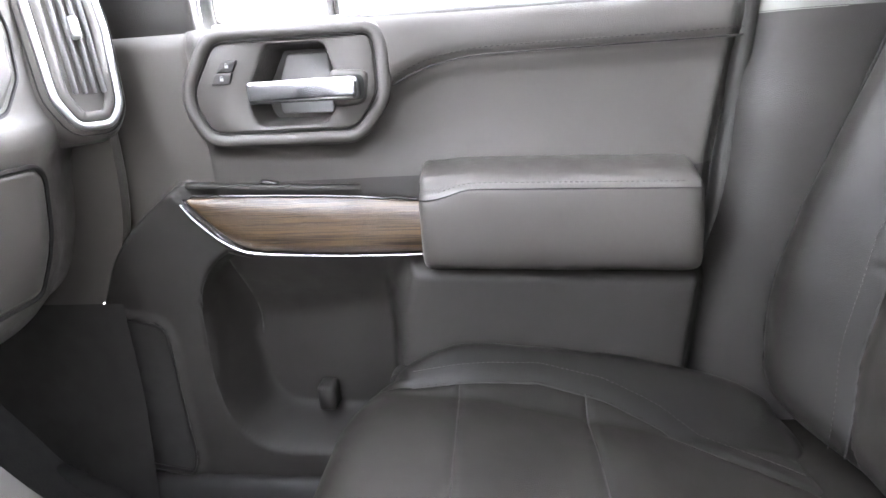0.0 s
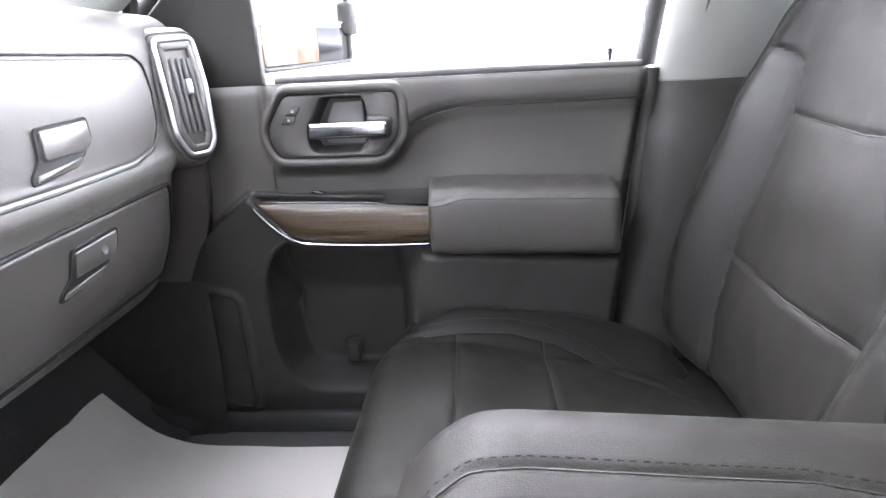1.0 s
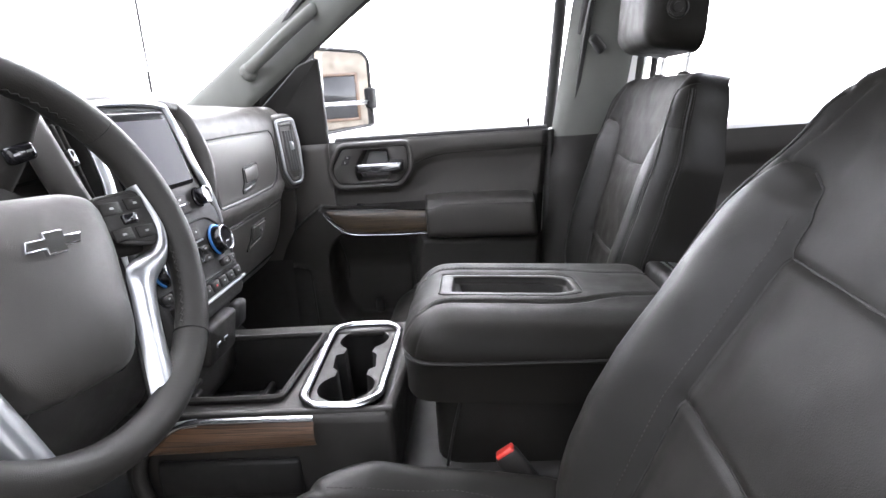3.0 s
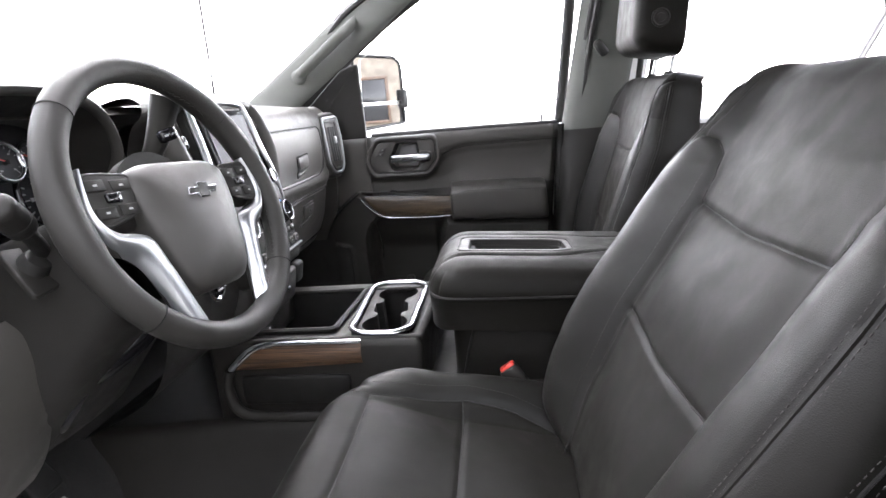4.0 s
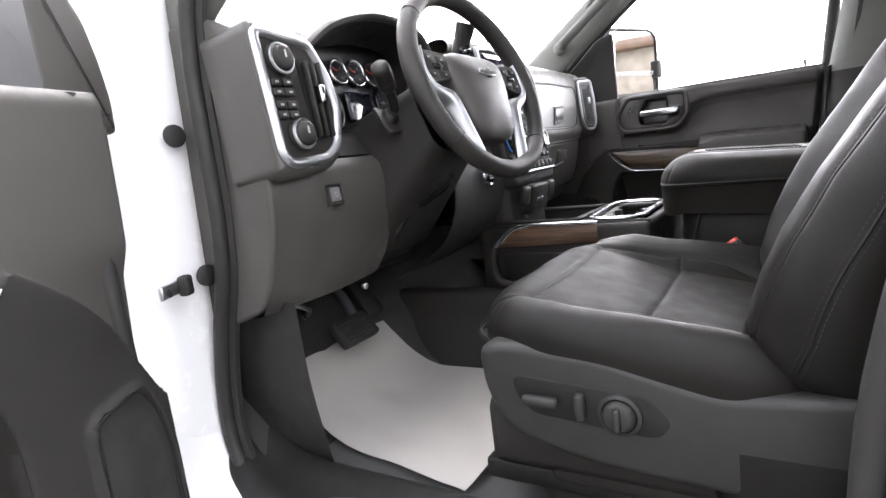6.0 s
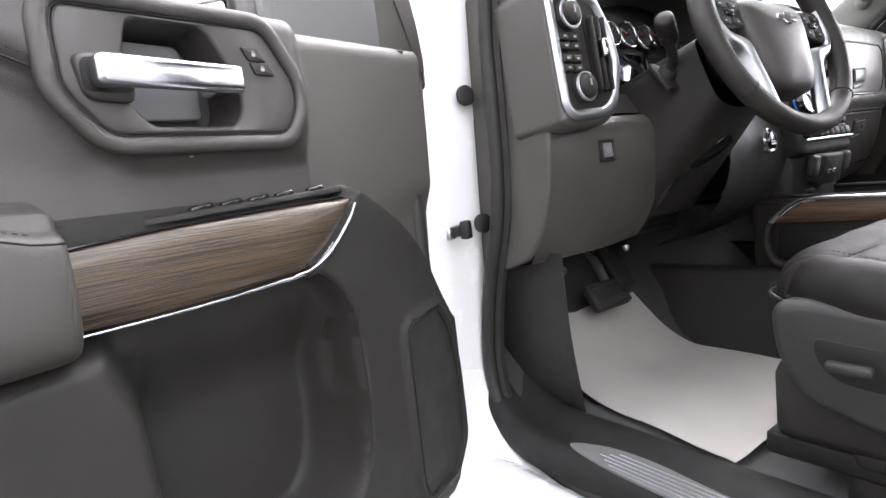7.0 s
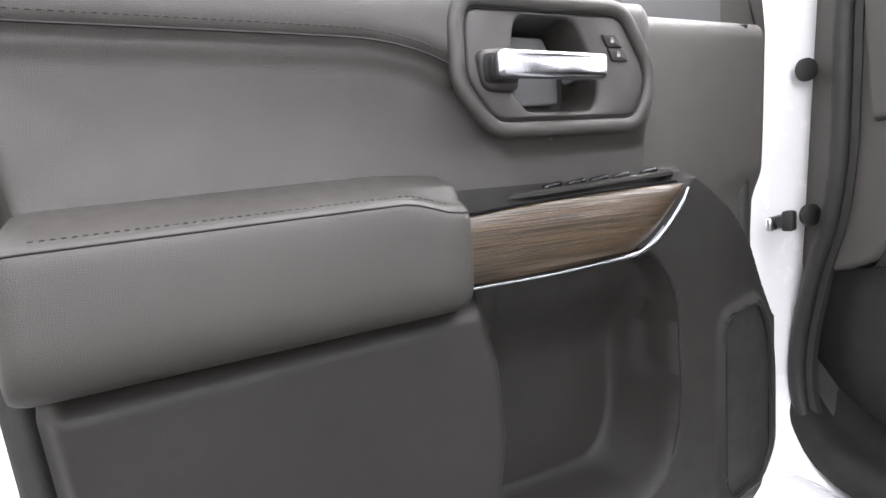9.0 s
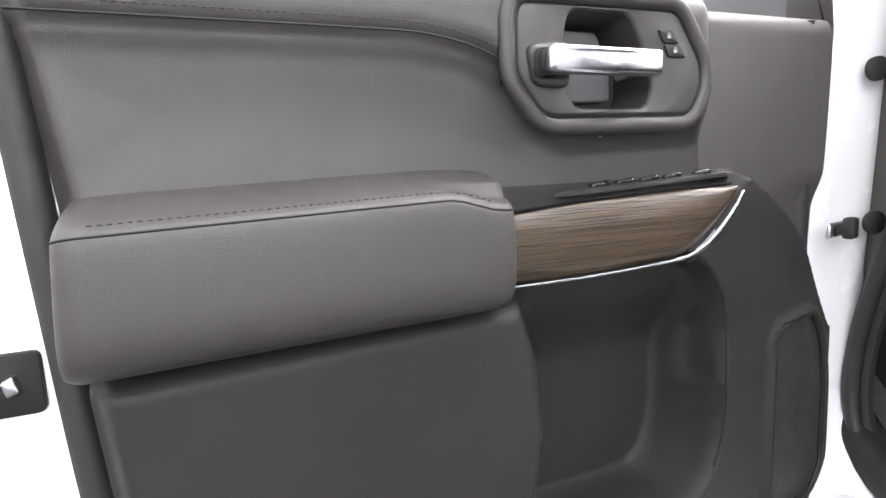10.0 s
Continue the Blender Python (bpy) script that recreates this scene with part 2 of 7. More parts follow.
def tube(path, r, n=8, closed=False, r2=None, up=None, taper=None):
    """A round or oval bar along a path. r goes sideways, r2 along up."""
    path = [Vector(p) for p in path]
    r2 = r if r2 is None else r2
    v, f = [], []
    k = len(path)
    last = Vector(up) if up else Vector((0.31, 0.17, 0.93))
    for i, p in enumerate(path):
        if closed:
            t = path[(i + 1) % k] - path[i - 1]
        else:
            t = path[min(i + 1, k - 1)] - path[max(i - 1, 0)]
        t.normalize()
        side = t.cross(Vector(up) if up else last)
        if side.length < 1e-6:
            side = t.cross(Vector((1, 0.2, 0.1)))
        side.normalize()
        u = side.cross(t).normalized()
        last = u
        w = taper[i] if taper else 1
        for j in range(n):
            a = 2 * math.pi * j / n
            v.append(p + side * (r * w * math.cos(a)) + u * (r2 * w * math.sin(a)))
    for i in range(k if closed else k - 1):
        a, b = i, (i + 1) % k
        for j in range(n):
            f.append((a * n + j, a * n + (j + 1) % n, b * n + (j + 1) % n, b * n + j))
    if not closed:
        f.append(tuple(range(n)))
        f.append(tuple((k - 1) * n + j for j in reversed(range(n))))
    return v, f


def lathe(profile, n=28):
    """A body turned round local z through (radius, height) points; its ends are closed."""
    v, f = [], []
    for r, h in profile:
        v += [Vector((r * math.cos(2 * math.pi * j / n), r * math.sin(2 * math.pi * j / n), h)) for j in range(n)]
    for i in range(len(profile) - 1):
        for j in range(n):
            f.append((i * n + j, i * n + (j + 1) % n, (i + 1) * n + (j + 1) % n, (i + 1) * n + j))
    f.append(tuple(range(n)))
    f.append(tuple((len(profile) - 1) * n + j for j in reversed(range(n))))
    return v, f


def box(sx, sy, sz, r=0.003, seg=2, at=(0, 0, 0)):
    """A box of those full sizes with rounded edges."""
    bm = bmesh.new()
    bmesh.ops.create_cube(bm, size=1)
    for q in bm.verts:
        q.co = Vector((q.co.x * sx, q.co.y * sy, q.co.z * sz))
    if r:
        bmesh.ops.bevel(bm, geom=list(bm.edges), offset=min(r, 0.45 * min(sx, sy, sz)), segments=seg, profile=0.5, affect="EDGES")
    bm.verts.index_update()
    v = [q.co.copy() + Vector(at) for q in bm.verts]
    f = [tuple(q.index for q in p.verts) for p in bm.faces]
    bm.free()
    return v, f


def curve(points, n=8, closed=False):
    """A smooth path through the points."""
    p = [Vector(q) for q in points]
    k = len(p)
    out = []
    for i in range(k if closed else k - 1):
        a = p[i - 1] if (closed or i) else p[0]
        b, c = p[i], p[(i + 1) % k]
        d = p[(i + 2) % k] if (closed or i + 2 < k) else p[-1]
        for j in range(n):
            t = j / n
            out.append(0.5 * (2 * b + (c - a) * t + (2 * a - 5 * b + 4 * c - d) * t * t + (3 * b - a - 3 * c + d) * t ** 3))
    if not closed:
        out.append(p[-1])
    return out


def resample(path, step):
    out = [Vector(path[0])]
    left = step
    for a, b in zip(path, path[1:]):
        a, b = Vector(a), Vector(b)
        d = (b - a).length
        s = left
        while s < d:
            out.append(a + (b - a) * (s / d))
            s += step
        left = s - d
    return out


def stitches(path, pitch=0.0055, r=0.00045):
    """Thread dashes along a path."""
    pts = resample(path, pitch / 4)
    geos = []
    for i in range(0, len(pts) - 3, 4):
        a, b = pts[i], pts[i + 2]
        geos.append(tube([a, (a + b) / 2, b], r, 4))
    return join(*geos) if geos else ([], [])


def frame3(o, xd, zd):
    """A pose from an origin, the local x direction and the local z direction (made square)."""
    x = Vector(xd).normalized()
    z = Vector(zd)
    z = (z - x * z.dot(x)).normalized()
    y = z.cross(x)
    return Matrix(((x.x, y.x, z.x, o[0]), (x.y, y.y, z.y, o[1]), (x.z, y.z, z.z, o[2]), (0, 0, 0, 1)))


def step(x):
    x = np.clip(x, 0, 1)
    return x * x * (3 - 2 * x)


def inside(poly, x, y, soft):
    """1 well within the outline, 0 well outside, with a smooth edge of that width."""
    x, y = np.asarray(x, float), np.asarray(y, float)
    best = np.full(x.shape, 1e9)
    odd = np.zeros(x.shape, bool)
    k = len(poly)
    for i in range(k):
        ax, ay = poly[i - 1]
        bx, by = poly[i]
        ex, ey = bx - ax, by - ay
        t = np.clip(((x - ax) * ex + (y - ay) * ey) / (ex * ex + ey * ey + 1e-12), 0, 1)
        best = np.minimum(best, np.hypot(x - ax - t * ex, y - ay - t * ey))
        hit = ((ay > y) != (by > y)) & (x < (bx - ax) * (y - ay) / (by - ay + 1e-12) + ax)
        odd ^= hit
    return step(0.5 + np.where(odd, best, -best) / soft)


def line_gap(lines, x, y):
    """The distance to the nearest of some polylines."""
    x, y = np.asarray(x, float), np.asarray(y, float)
    best = np.full(x.shape, 1e9)
    for line in lines:
        for (ax, ay), (bx, by) in zip(line, line[1:]):
            ex, ey = bx - ax, by - ay
            t = np.clip(((x - ax) * ex + (y - ay) * ey) / (ex * ex + ey * ey + 1e-12), 0, 1)
            best = np.minimum(best, np.hypot(x - ax - t * ex, y - ay - t * ey))
    return best


def sheet(X, Y, Z):
    """A quad grid from three arrays."""
    nu, nv = X.shape
    v = np.stack([X, Y, Z], -1).reshape(-1, 3).tolist()
    f = [(i * nv + j, (i + 1) * nv + j, (i + 1) * nv + j + 1, i * nv + j + 1) for i in range(nu - 1) for j in range(nv - 1)]
    return v, f


def pick(geo, keep):
    """The faces for which keep(face number) is true, with their own vertices."""
    v, f = geo
    used, out, faces = {}, [], []
    for i, q in enumerate(f):
        if keep(i):
            row = []
            for a in q:
                if a not in used:
                    used[a] = len(out)
                    out.append(v[a])
                row.append(used[a])
            faces.append(tuple(row))
    return out, faces


# ---------------------------------------------------------------- doors
HINGE = (-0.606, 0.870)
OPEN = -74.4


def door(side):
    """A front door with its trim. side 1: the closed passenger door; -1: the driver's door, swung open. Places are those of the closed door."""
    driver = side < 0
    d = thing("front_door", "open white driver door with charcoal trim, wood and chrome" if driver else "closed charcoal passenger door panel with wood trim and chrome handle",
              "car door", (HINGE[0], side * HINGE[1], 0.80), "front doors")
    if driver:
        d.rotation_euler = (0, 0, radians(OPEN))

    def at(u, y, z):
        return Vector((u, side * y, z))

    def face(u, y, z):
        """Local x to the rear, local y up, local z out of the panel into the cabin."""
        return Matrix(((1, 0, 0, u), (0, 0, -side, side * y), (0, 1, 0, z), (0, 0, 0, 1)))

    def lay(outline_geo, y):
        return moved(outline_geo, face(0, y, 0))

    # panel surface: u to the rear, z up, inward relief
    zs = np.linspace(0.925, 1.532, 150)
    ss = np.linspace(0, 1, 200)
    S, Z = np.meshgrid(ss, zs, indexing="ij")
    front = np.interp(zs, [0.925, 0.95, 1.0, 1.13, 1.19, 1.24, 1.30, 1.40, 1.48, 1.532], [-0.43, -0.485, -0.515, -0.519, -0.519, -0.521, -0.526, -0.533, -0.537, -0.537])
    rear = np.interp(zs, [0.925, 0.96, 1.15, 1.37, 1.47, 1.53], [0.215, 0.240, 0.256, 0.274, 0.286, 0.290])
    U = front[None] + (rear - front)[None] * S
    D = np.full(U.shape, 0.012)
    bolster = [(0.32, 1.488), (0.18, 1.487), (0.005, 1.486), (-0.04, 1.477), (-0.084, 1.455), (-0.10, 1.425), (-0.13, 1.404), (-0.29, 1.408), (-0.302, 1.43), (-0.302, 1.56), (0.32, 1.56)]
    D += (0.010 + 0.014 * step((0.0 - U) / 0.10)) * inside(bolster, U, Z, 0.040)
    D -= 0.007 * inside([(0.2, 1.47), (-0.02, 1.466), (-0.10, 1.40), (-0.10, 1.375), (0.26, 1.375), (0.26, 1.46)], U, Z, 0.09)
    D -= 0.0028 * np.exp(-(line_gap([bolster[:5]], U, Z) / 0.0035) ** 2)
    D -= 0.034 * step((Z - 1.505) / 0.055) ** 2
    shift = 0.010 if driver else -0.010
    prow_edge = [(p.x, p.y) for p in curve([(-0.352, 1.360, 0), (-0.389, 1.334, 0), (-0.420, 1.307, 0), (-0.450, 1.272, 0), (-0.476, 1.224, 0), (-0.503, 1.176, 0)], 5)]
    pocket_edge = [(p.x + shift, p.y) for p in curve([(-0.270, 1.284, 0), (-0.292, 1.272, 0), (-0.311, 1.250, 0), (-0.323, 1.215, 0), (-0.326, 1.165, 0), (-0.325, 1.10, 0), (-0.314, 1.052, 0), (-0.292, 1.022, 0), (-0.255, 1.010, 0), (-0.10, 1.008, 0)], 5)]
    prow = [(-0.262 + shift, 1.290), (-0.345, 1.360)] + prow_edge + [(-0.60, 1.17), (-0.60, 0.90), (0.0, 0.90), (0.0, 1.008)] + pocket_edge[::-1]
    in_prow = inside(prow, U, Z, 0.012)
    D -= 0.009 * step((-0.303 - U) / 0.006) * (1 - in_prow) * step((Z - 1.12) / 0.03)
    D += 0.026 * in_prow
    lower = [(-0.072, 1.262), (0.32, 1.245), (0.32, 0.90), (-0.05, 0.90), (-0.082, 1.06), (-0.094, 1.13), (-0.090, 1.20)]
    D += 0.036 * inside(lower, U, Z, 0.030)
    D -= 0.012 * step((-0.40 - U) / 0.11) * step((1.36 - Z) / 0.05)
    well = [(-0.100, 1.30), (-0.268 + shift, 1.30)] + [(a + 0.012, b) for a, b in pocket_edge[4:]] + [(-0.105, 1.06)]
    D -= 0.058 * inside(well, U, Z, 0.030) * step((1.285 - Z) / 0.13)
    grille = rounded([(-0.383, 1.180), (-0.395, 1.197), (-0.463, 1.206), (-0.490, 1.165), (-0.500, 1.11), (-0.500, 1.0), (-0.470, 0.962), (-0.392, 0.956), (-0.380, 0.985)], 0.018, 5)
    D += 0.006 * inside(grille, U, Z, 0.012) - 0.010 * inside(inset(grille, 0.009), U, Z, 0.006)
    bowl_zone = [(-0.098, 1.514), (-0.264, 1.515), (-0.293, 1.470), (-0.293, 1.448), (-0.279, 1.424), (-0.120, 1.423), (-0.094, 1.456), (-0.094, 1.502)]
    D -= 0.055 * inside([(a + (0.014 if driver else 0), b) for a, b in inset(bowl_zone, -0.005)], U, Z, 0.005)
    edge = np.minimum(np.minimum(S, 1 - S) * 0.79, (Z - 0.925))
    D -= 0.022 * (1 - step(edge / 0.018))
    Y = 0.757 - D
    geo = sheet(U, side * Y, Z)
    nz = len(zs) - 1
    cu = 0.25 * (U[:-1, :-1] + U[1:, :-1] + U[:-1, 1:] + U[1:, 1:]).ravel()
    cz = 0.25 * (Z[:-1, :-1] + Z[1:, :-1] + Z[:-1, 1:] + Z[1:, 1:]).ravel()
    brow = np.interp(-cu, [-p[0] for p in prow_edge], [p[1] for p in prow_edge])
    zone = np.where(cz > np.where(cu < -0.352, brow, 1.36), np.where(cu < -0.304, 1, 0), 2)
    part("upper_panel", pick(geo, lambda i: zone[i] == 0), SOFT, d)
    # paler skin than its neighbours: sky and pillar light put into the colour
    part("front_panel_lightened", pick(geo, lambda i: zone[i] == 1), DASH, d)
    part("lower_panel", pick(geo, lambda i: zone[i] == 2), HARD, d)

    def depth(u, z):
        k = min(max((z - zs[0]) / (zs[1] - zs[0]), 0), nz - 0.001)
        f = float(np.interp(z, zs, front))
        q = min(max((u - f) / (float(np.interp(z, zs, rear)) - f), 0), 1) * (len(ss) - 1.001)
        i, j = int(q), int(k)
        a, b = q - i, k - j
        return (D[i, j] * (1 - a) + D[i + 1, j] * a) * (1 - b) + (D[i, j + 1] * (1 - a) + D[i + 1, j + 1] * a) * b

    mesh_o = inset(grille, 0.011)
    mid_u, mid_z = sum(p[0] for p in mesh_o) / len(mesh_o), sum(p[1] for p in mesh_o) / len(mesh_o)

    def on_grille(t, k):
        u, z = mid_u + (mesh_o[k][0] - mid_u) * t, mid_z + (mesh_o[k][1] - mid_z) * t
        return at(u, 0.757 - depth(u, z) - 0.0022, z)

    part("speaker_grille", surf(on_grille, span(0.02, 1, 12), range(len(mesh_o)), loop_v=True), RUBBER, d, "black speaker grille")
    part("grille_edge", tube([on_grille(1.02, k) for k in range(len(mesh_o))], 0.0022, 6, True), DARK, d)

    seam_uz = [(a - 0.005, b) for a, b in pocket_edge[2:32]]
    part("prow_seam", tube([at(a, 0.757 - depth(a, b) - 0.0002, b) for a, b in seam_uz], 0.0010, 6), DARK, d)
    # stitched seam of the upper panel
    seam = curve([at(u, 0.757 - 0.024 - e, z + 0.006) for u, z, e in ((0.280, 1.489, 0.002), (0.18, 1.488, 0.004), (0.06, 1.487, 0.005), (0.005, 1.485, 0.006), (-0.04, 1.476, 0.006), (-0.082, 1.458, 0.006))], 10)
    part("stitching", stitches([p + Vector((0, -side * 0.001, 0.003)) for p in seam], 0.006, 0.0005), DARK, d)
    part("seam", tube([p + Vector((0, 0, -0.0045)) for p in seam], 0.0011, 6), DARK, d)

    part("cap_seam", tube([at(-0.440, 0.7555, 1.502), at(-0.525, 0.7590, 1.5012)], 0.0012, 5), DARK, d)
    # handle set
    hs = 0.014 if driver else 0.0

    def lay_h(geo, y):
        return moved(geo, face(hs, y, 0))

    rim = rounded([(-0.096, 1.516), (-0.266, 1.517), (-0.296, 1.470), (-0.296, 1.448), (-0.281, 1.421), (-0.119, 1.420), (-0.091, 1.455), (-0.091, 1.503)], 0.012, 4)
    bowl = rounded([(-0.144, 1.511), (-0.209, 1.512), (-0.235, 1.466), (-0.235, 1.442), (-0.227, 1.427), (-0.152, 1.427), (-0.1365, 1.446), (-0.1365, 1.479)], 0.008, 4)
    bez = part("handle_bezel", lay_h(band(rim, bowl, -0.008, 0.004, 0.003), 0.727), SOFT, d)
    part("bezel_groove", lay_h(tube([(p[0], p[1], 0.0005) for p in inset(rim, -0.001)], 0.0028, 6, True), 0.727), DARK, bez)
    lip = [p for p in inset(rim, -0.0085)]
    part("bezel_surround", lay_h(tube([(p[0], p[1], 0.001) for p in lip], 0.0075, 12, True, up=(0, 0, 1), r2=0.0070), 0.727), SOFT, bez)
    part("handle_bowl", lay_h(dish(bowl, 0.045, 0.005), 0.727), SOFT, d)
    part("bowl_insert", lay_h(plate(rounded([(-0.150, 1.503), (-0.198, 1.502), (-0.213, 1.465), (-0.213, 1.438), (-0.150, 1.436)], 0.005), 0.014, 0.002, base=-0.044), 0.727), TRIM_GREY, d, "grey insert in the handle bowl")
    boss = rounded([(-0.098, 1.480), (-0.140, 1.484), (-0.140, 1.444), (-0.104, 1.446)], 0.009)
    part("handle_boss", lay_h(plate(boss, 0.012, 0.005, 3), 0.727), SOFT, d)
    hook_o = rounded([(-0.100, 1.4785), (-0.140, 1.4785), (-0.140, 1.449), (-0.100, 1.449)], 0.010)
    # dark plate on the boss, painted shade for a hollow
    part("boss_recess_shade", lay_h(plate(inset(hook_o, 0.002), 0.0015, base=0.0115), 0.727), DARK, d)
    grip = box(0.122, 0.0235, 0.013, 0.0060, 4, (-0.165, 1.4635, 0.034))
    grip = mapped(grip, lambda x, y, z: Vector((x, y + 0.0008 * math.cos((x + 0.165) * 20), z - 1.9 * (x + 0.155) ** 2 + 5.0 * (y - 1.4635) * abs(y - 1.4635))))
    post = box(0.018, 0.021, 0.032, 0.005, 3, (-0.1150, 1.4635, 0.017))
    foot = box(0.014, 0.019, 0.044, 0.005, 3, (-0.2165, 1.4635, 0.000))
    part("door_handle", lay_h(join(grip, post, foot), 0.727), BRIGHT, d, "polished chrome pull handle")
    for top, zz in ((((-0.2405, 1.4990), (-0.2575, 1.4990), (-0.2665, 1.4868), (-0.2475, 1.4868)), 1.4925), (((-0.2480, 1.4858), (-0.2672, 1.4858), (-0.2745, 1.4742), (-0.2530, 1.4742)), 1.4796)):
        btn = part("lock_button", lay_h(plate(rounded(top, 0.0025), 0.003, 0.001), 0.7235), HARD if driver else RUBBER, d)
        mx = sum(p[0] for p in top) / 4
        part("lock_mark", lay_h(join(box(0.0038, 0.0030, 0.0006, 0, 1, (mx, zz, 0)), tube([(mx + 0.0012, zz + 0.0012, 0), (mx + 0.0011, zz + 0.0032, 0), (mx - 0.0011, zz + 0.0032, 0), (mx - 0.0012, zz + 0.0018, 0)], 0.0004, 4)), 0.7203), WHITE, btn)
    if driver:
        part("tick_mark", lay(plate(rounded([(-0.168, 1.4035), (-0.172, 1.4035), (-0.172, 1.4022), (-0.168, 1.4022)], 0.0004), 0.001), 0.735), WHITE, d)

    # armrest pad
    prof = [(0.770, 1.378), (0.745, 1.376), (0.715, 1.369), (0.692, 1.3605), (0.6830, 1.3545), (0.6795, 1.3450), (0.6785, 1.315), (0.6795, 1.285), (0.686, 1.267), (0.700, 1.258), (0.725, 1.2545), (0.770, 1.254)]
    prof = [(p.x, p.y) for p in curve([(a, b, 0) for a, b in prof], 4)]
    u0, u1 = -0.050, 0.267 if driver else 0.245
    us = [u0 + q for q in (0, 0.0006, 0.002, 0.005, 0.010, 0.022)] + span(u0 + 0.036, u1 - 0.030, 24) + [u1 - q for q in (0.018, 0.011, 0.005, 0.0015, 0)]

    def pad(u, k):
        y, z = prof[k]
        near = min((u - u0) / 0.010, (u1 - u) / 0.018)
        q = math.sqrt(max(0.0, 1 - (1 - min(near, 1.0)) ** 2))
        y2 = 0.770 + (y - 0.770) * (0.86 + 0.14 * q)
        if u < 0.01 and z > 1.30:
            z -= 0.012 * step((0.01 - u) / 0.05) * min(1.0, (z - 1.30) / 0.05) * (1 if y < 0.70 else 0.3)
        lean = (u - 0.11) * -0.03
        return at(u - (z - 1.31) * 0.06 * (1 if u > 0.1 else 0.1), y2, 1.312 + (z - 1.312) * (0.93 + 0.07 * q) + lean)

    pg = surf(pad, us, range(len(prof)))
    n = len(prof)
    caps = [tuple(range(n)), tuple((len(us) - 1) * n + j for j in range(n))]
    arm = part("armrest_pad", (pg[0], pg[1] + caps), SOFT, d, "padded charcoal armrest")
    line = [pad(u, 14) + Vector((0, -side * 0.0012, 0.0016)) for u in us[5:-4]]
    part("stitching", stitches(line, 0.0055, 0.0004), LEATHER_SIDE, arm)
    part("seam", tube([pad(u, 17) + Vector((0, -side * 0.0001, 0)) for u in us[2:-1]], 0.0009, 6), DARK, arm)

    # wood trim with its chrome edge
    wood_o = curve([(-0.051, 1.337, 0), (-0.14, 1.3435, 0), (-0.24, 1.3475, 0), (-0.325, 1.3495, 0)], 8)
    wood_b = curve([(-0.054, 1.278, 0), (-0.14, 1.278, 0), (-0.22, 1.281, 0), (-0.262, 1.285, 0), (-0.292, 1.302, 0), (-0.318, 1.330, 0), (-0.328, 1.346, 0)], 6)
    top = resample(wood_o, sum((b - a).length for a, b in zip(wood_o, wood_o[1:])) / 40.001)
    bot = resample(wood_b, sum((b - a).length for a, b in zip(wood_b, wood_b[1:])) / 40.001)
    cnt = min(len(top), len(bot))

    def wood(i, k):
        a, b = top[i], bot[i]
        t = k / 8
        bulge = 0.010 * (1 - (2 * t - 1) ** 4) + 0.002
        dep = 0.722 + 0.004 * (i / cnt) - bulge
        return at(a.x + (b.x - a.x) * t, dep, a.y + (b.y - a.y) * t)

    part("wood_trim", surf(wood, range(cnt), range(9)), WOOD, d, "brown open-pore wood trim strip")
    low = [at(p.x - 0.001 - 0.010 * (i / cnt) ** 4, 0.717 + 0.003 * (i / cnt), p.y - 0.003) for i, p in enumerate(bot)]
    wide = [1 + 1.1 * float(step((i / (len(low) - 1) - 0.45) / 0.35)) * (1 - 0.75 * float(step((i / (len(low) - 1) - 0.90) / 0.1))) for i in range(len(low))]
    part("chrome_strip", tube(low, 0.0015, 10, up=(0, side, 0), r2=0.0024, taper=wide), BRIGHT, d, "thin chrome edge strip")
    rimw = [at(p.x, 0.7195 + 0.004 * (i / cnt), p.y + 0.0015) for i, p in enumerate(top)]
    part("wood_edge", tube(rimw, 0.0014, 6), GLOSS, d)
    # chrome blade that closes the front end of the wood
    blade_in = curve([at(*q) for q in ((-0.331, 0.7215, 1.3485), (-0.317, 0.7205, 1.327), (-0.292, 0.7185, 1.3005), (-0.268, 0.7170, 1.2855), (-0.246, 0.7165, 1.2815))], 6)
    blade_out = curve([at(*q) for q in ((-0.353, 0.7330, 1.3480), (-0.348, 0.7340, 1.3320), (-0.325, 0.7300, 1.3040), (-0.298, 0.7250, 1.2850), (-0.262, 0.7205, 1.2765))], 6)

    def blade(i, k):
        q = k / 6
        return blade_in[i].lerp(blade_out[i], q) + Vector((0, -side * 0.0035 * math.sin(math.pi * q), 0))

    part("chrome_blade", surf(blade, range(len(blade_in)), range(7)), BRIGHT, d, "polished chrome blade at the wood's end")
    part("blade_back", tube([p + Vector((0, side * 0.003, 0)) for p in blade_out], 0.0038, 8), HARD, d)
    part("wood_end", tube([at(-0.0515, 0.716, 1.337), at(-0.053, 0.711, 1.308), at(-0.0545, 0.717, 1.278)], 0.002, 6), WOOD, d)
    # switch shelf behind the wood
    so = rounded([(-0.347, 0.734), (-0.20, 0.727), (-0.050, 0.720), (-0.050, 0.740), (-0.115, 0.762), (-0.347, 0.768)], 0.003)
    shelf = [Vector((p[0], side * p[1], 1.336 + 0.0125 * max(0.0, min(1.0, (-0.04 - p[0]) / 0.28)))) for p in so]
    k = len(so)
    sv = shelf + [p - Vector((0, 0, 0.012)) for p in shelf]
    sf = [tuple(range(k)), tuple(reversed(range(k, 2 * k)))] + [(j, (j + 1) % k, k + (j + 1) % k, k + j) for j in range(k)]
    sh = part("switch_panel", (sv, sf), HARD, d, "dark switch panel")
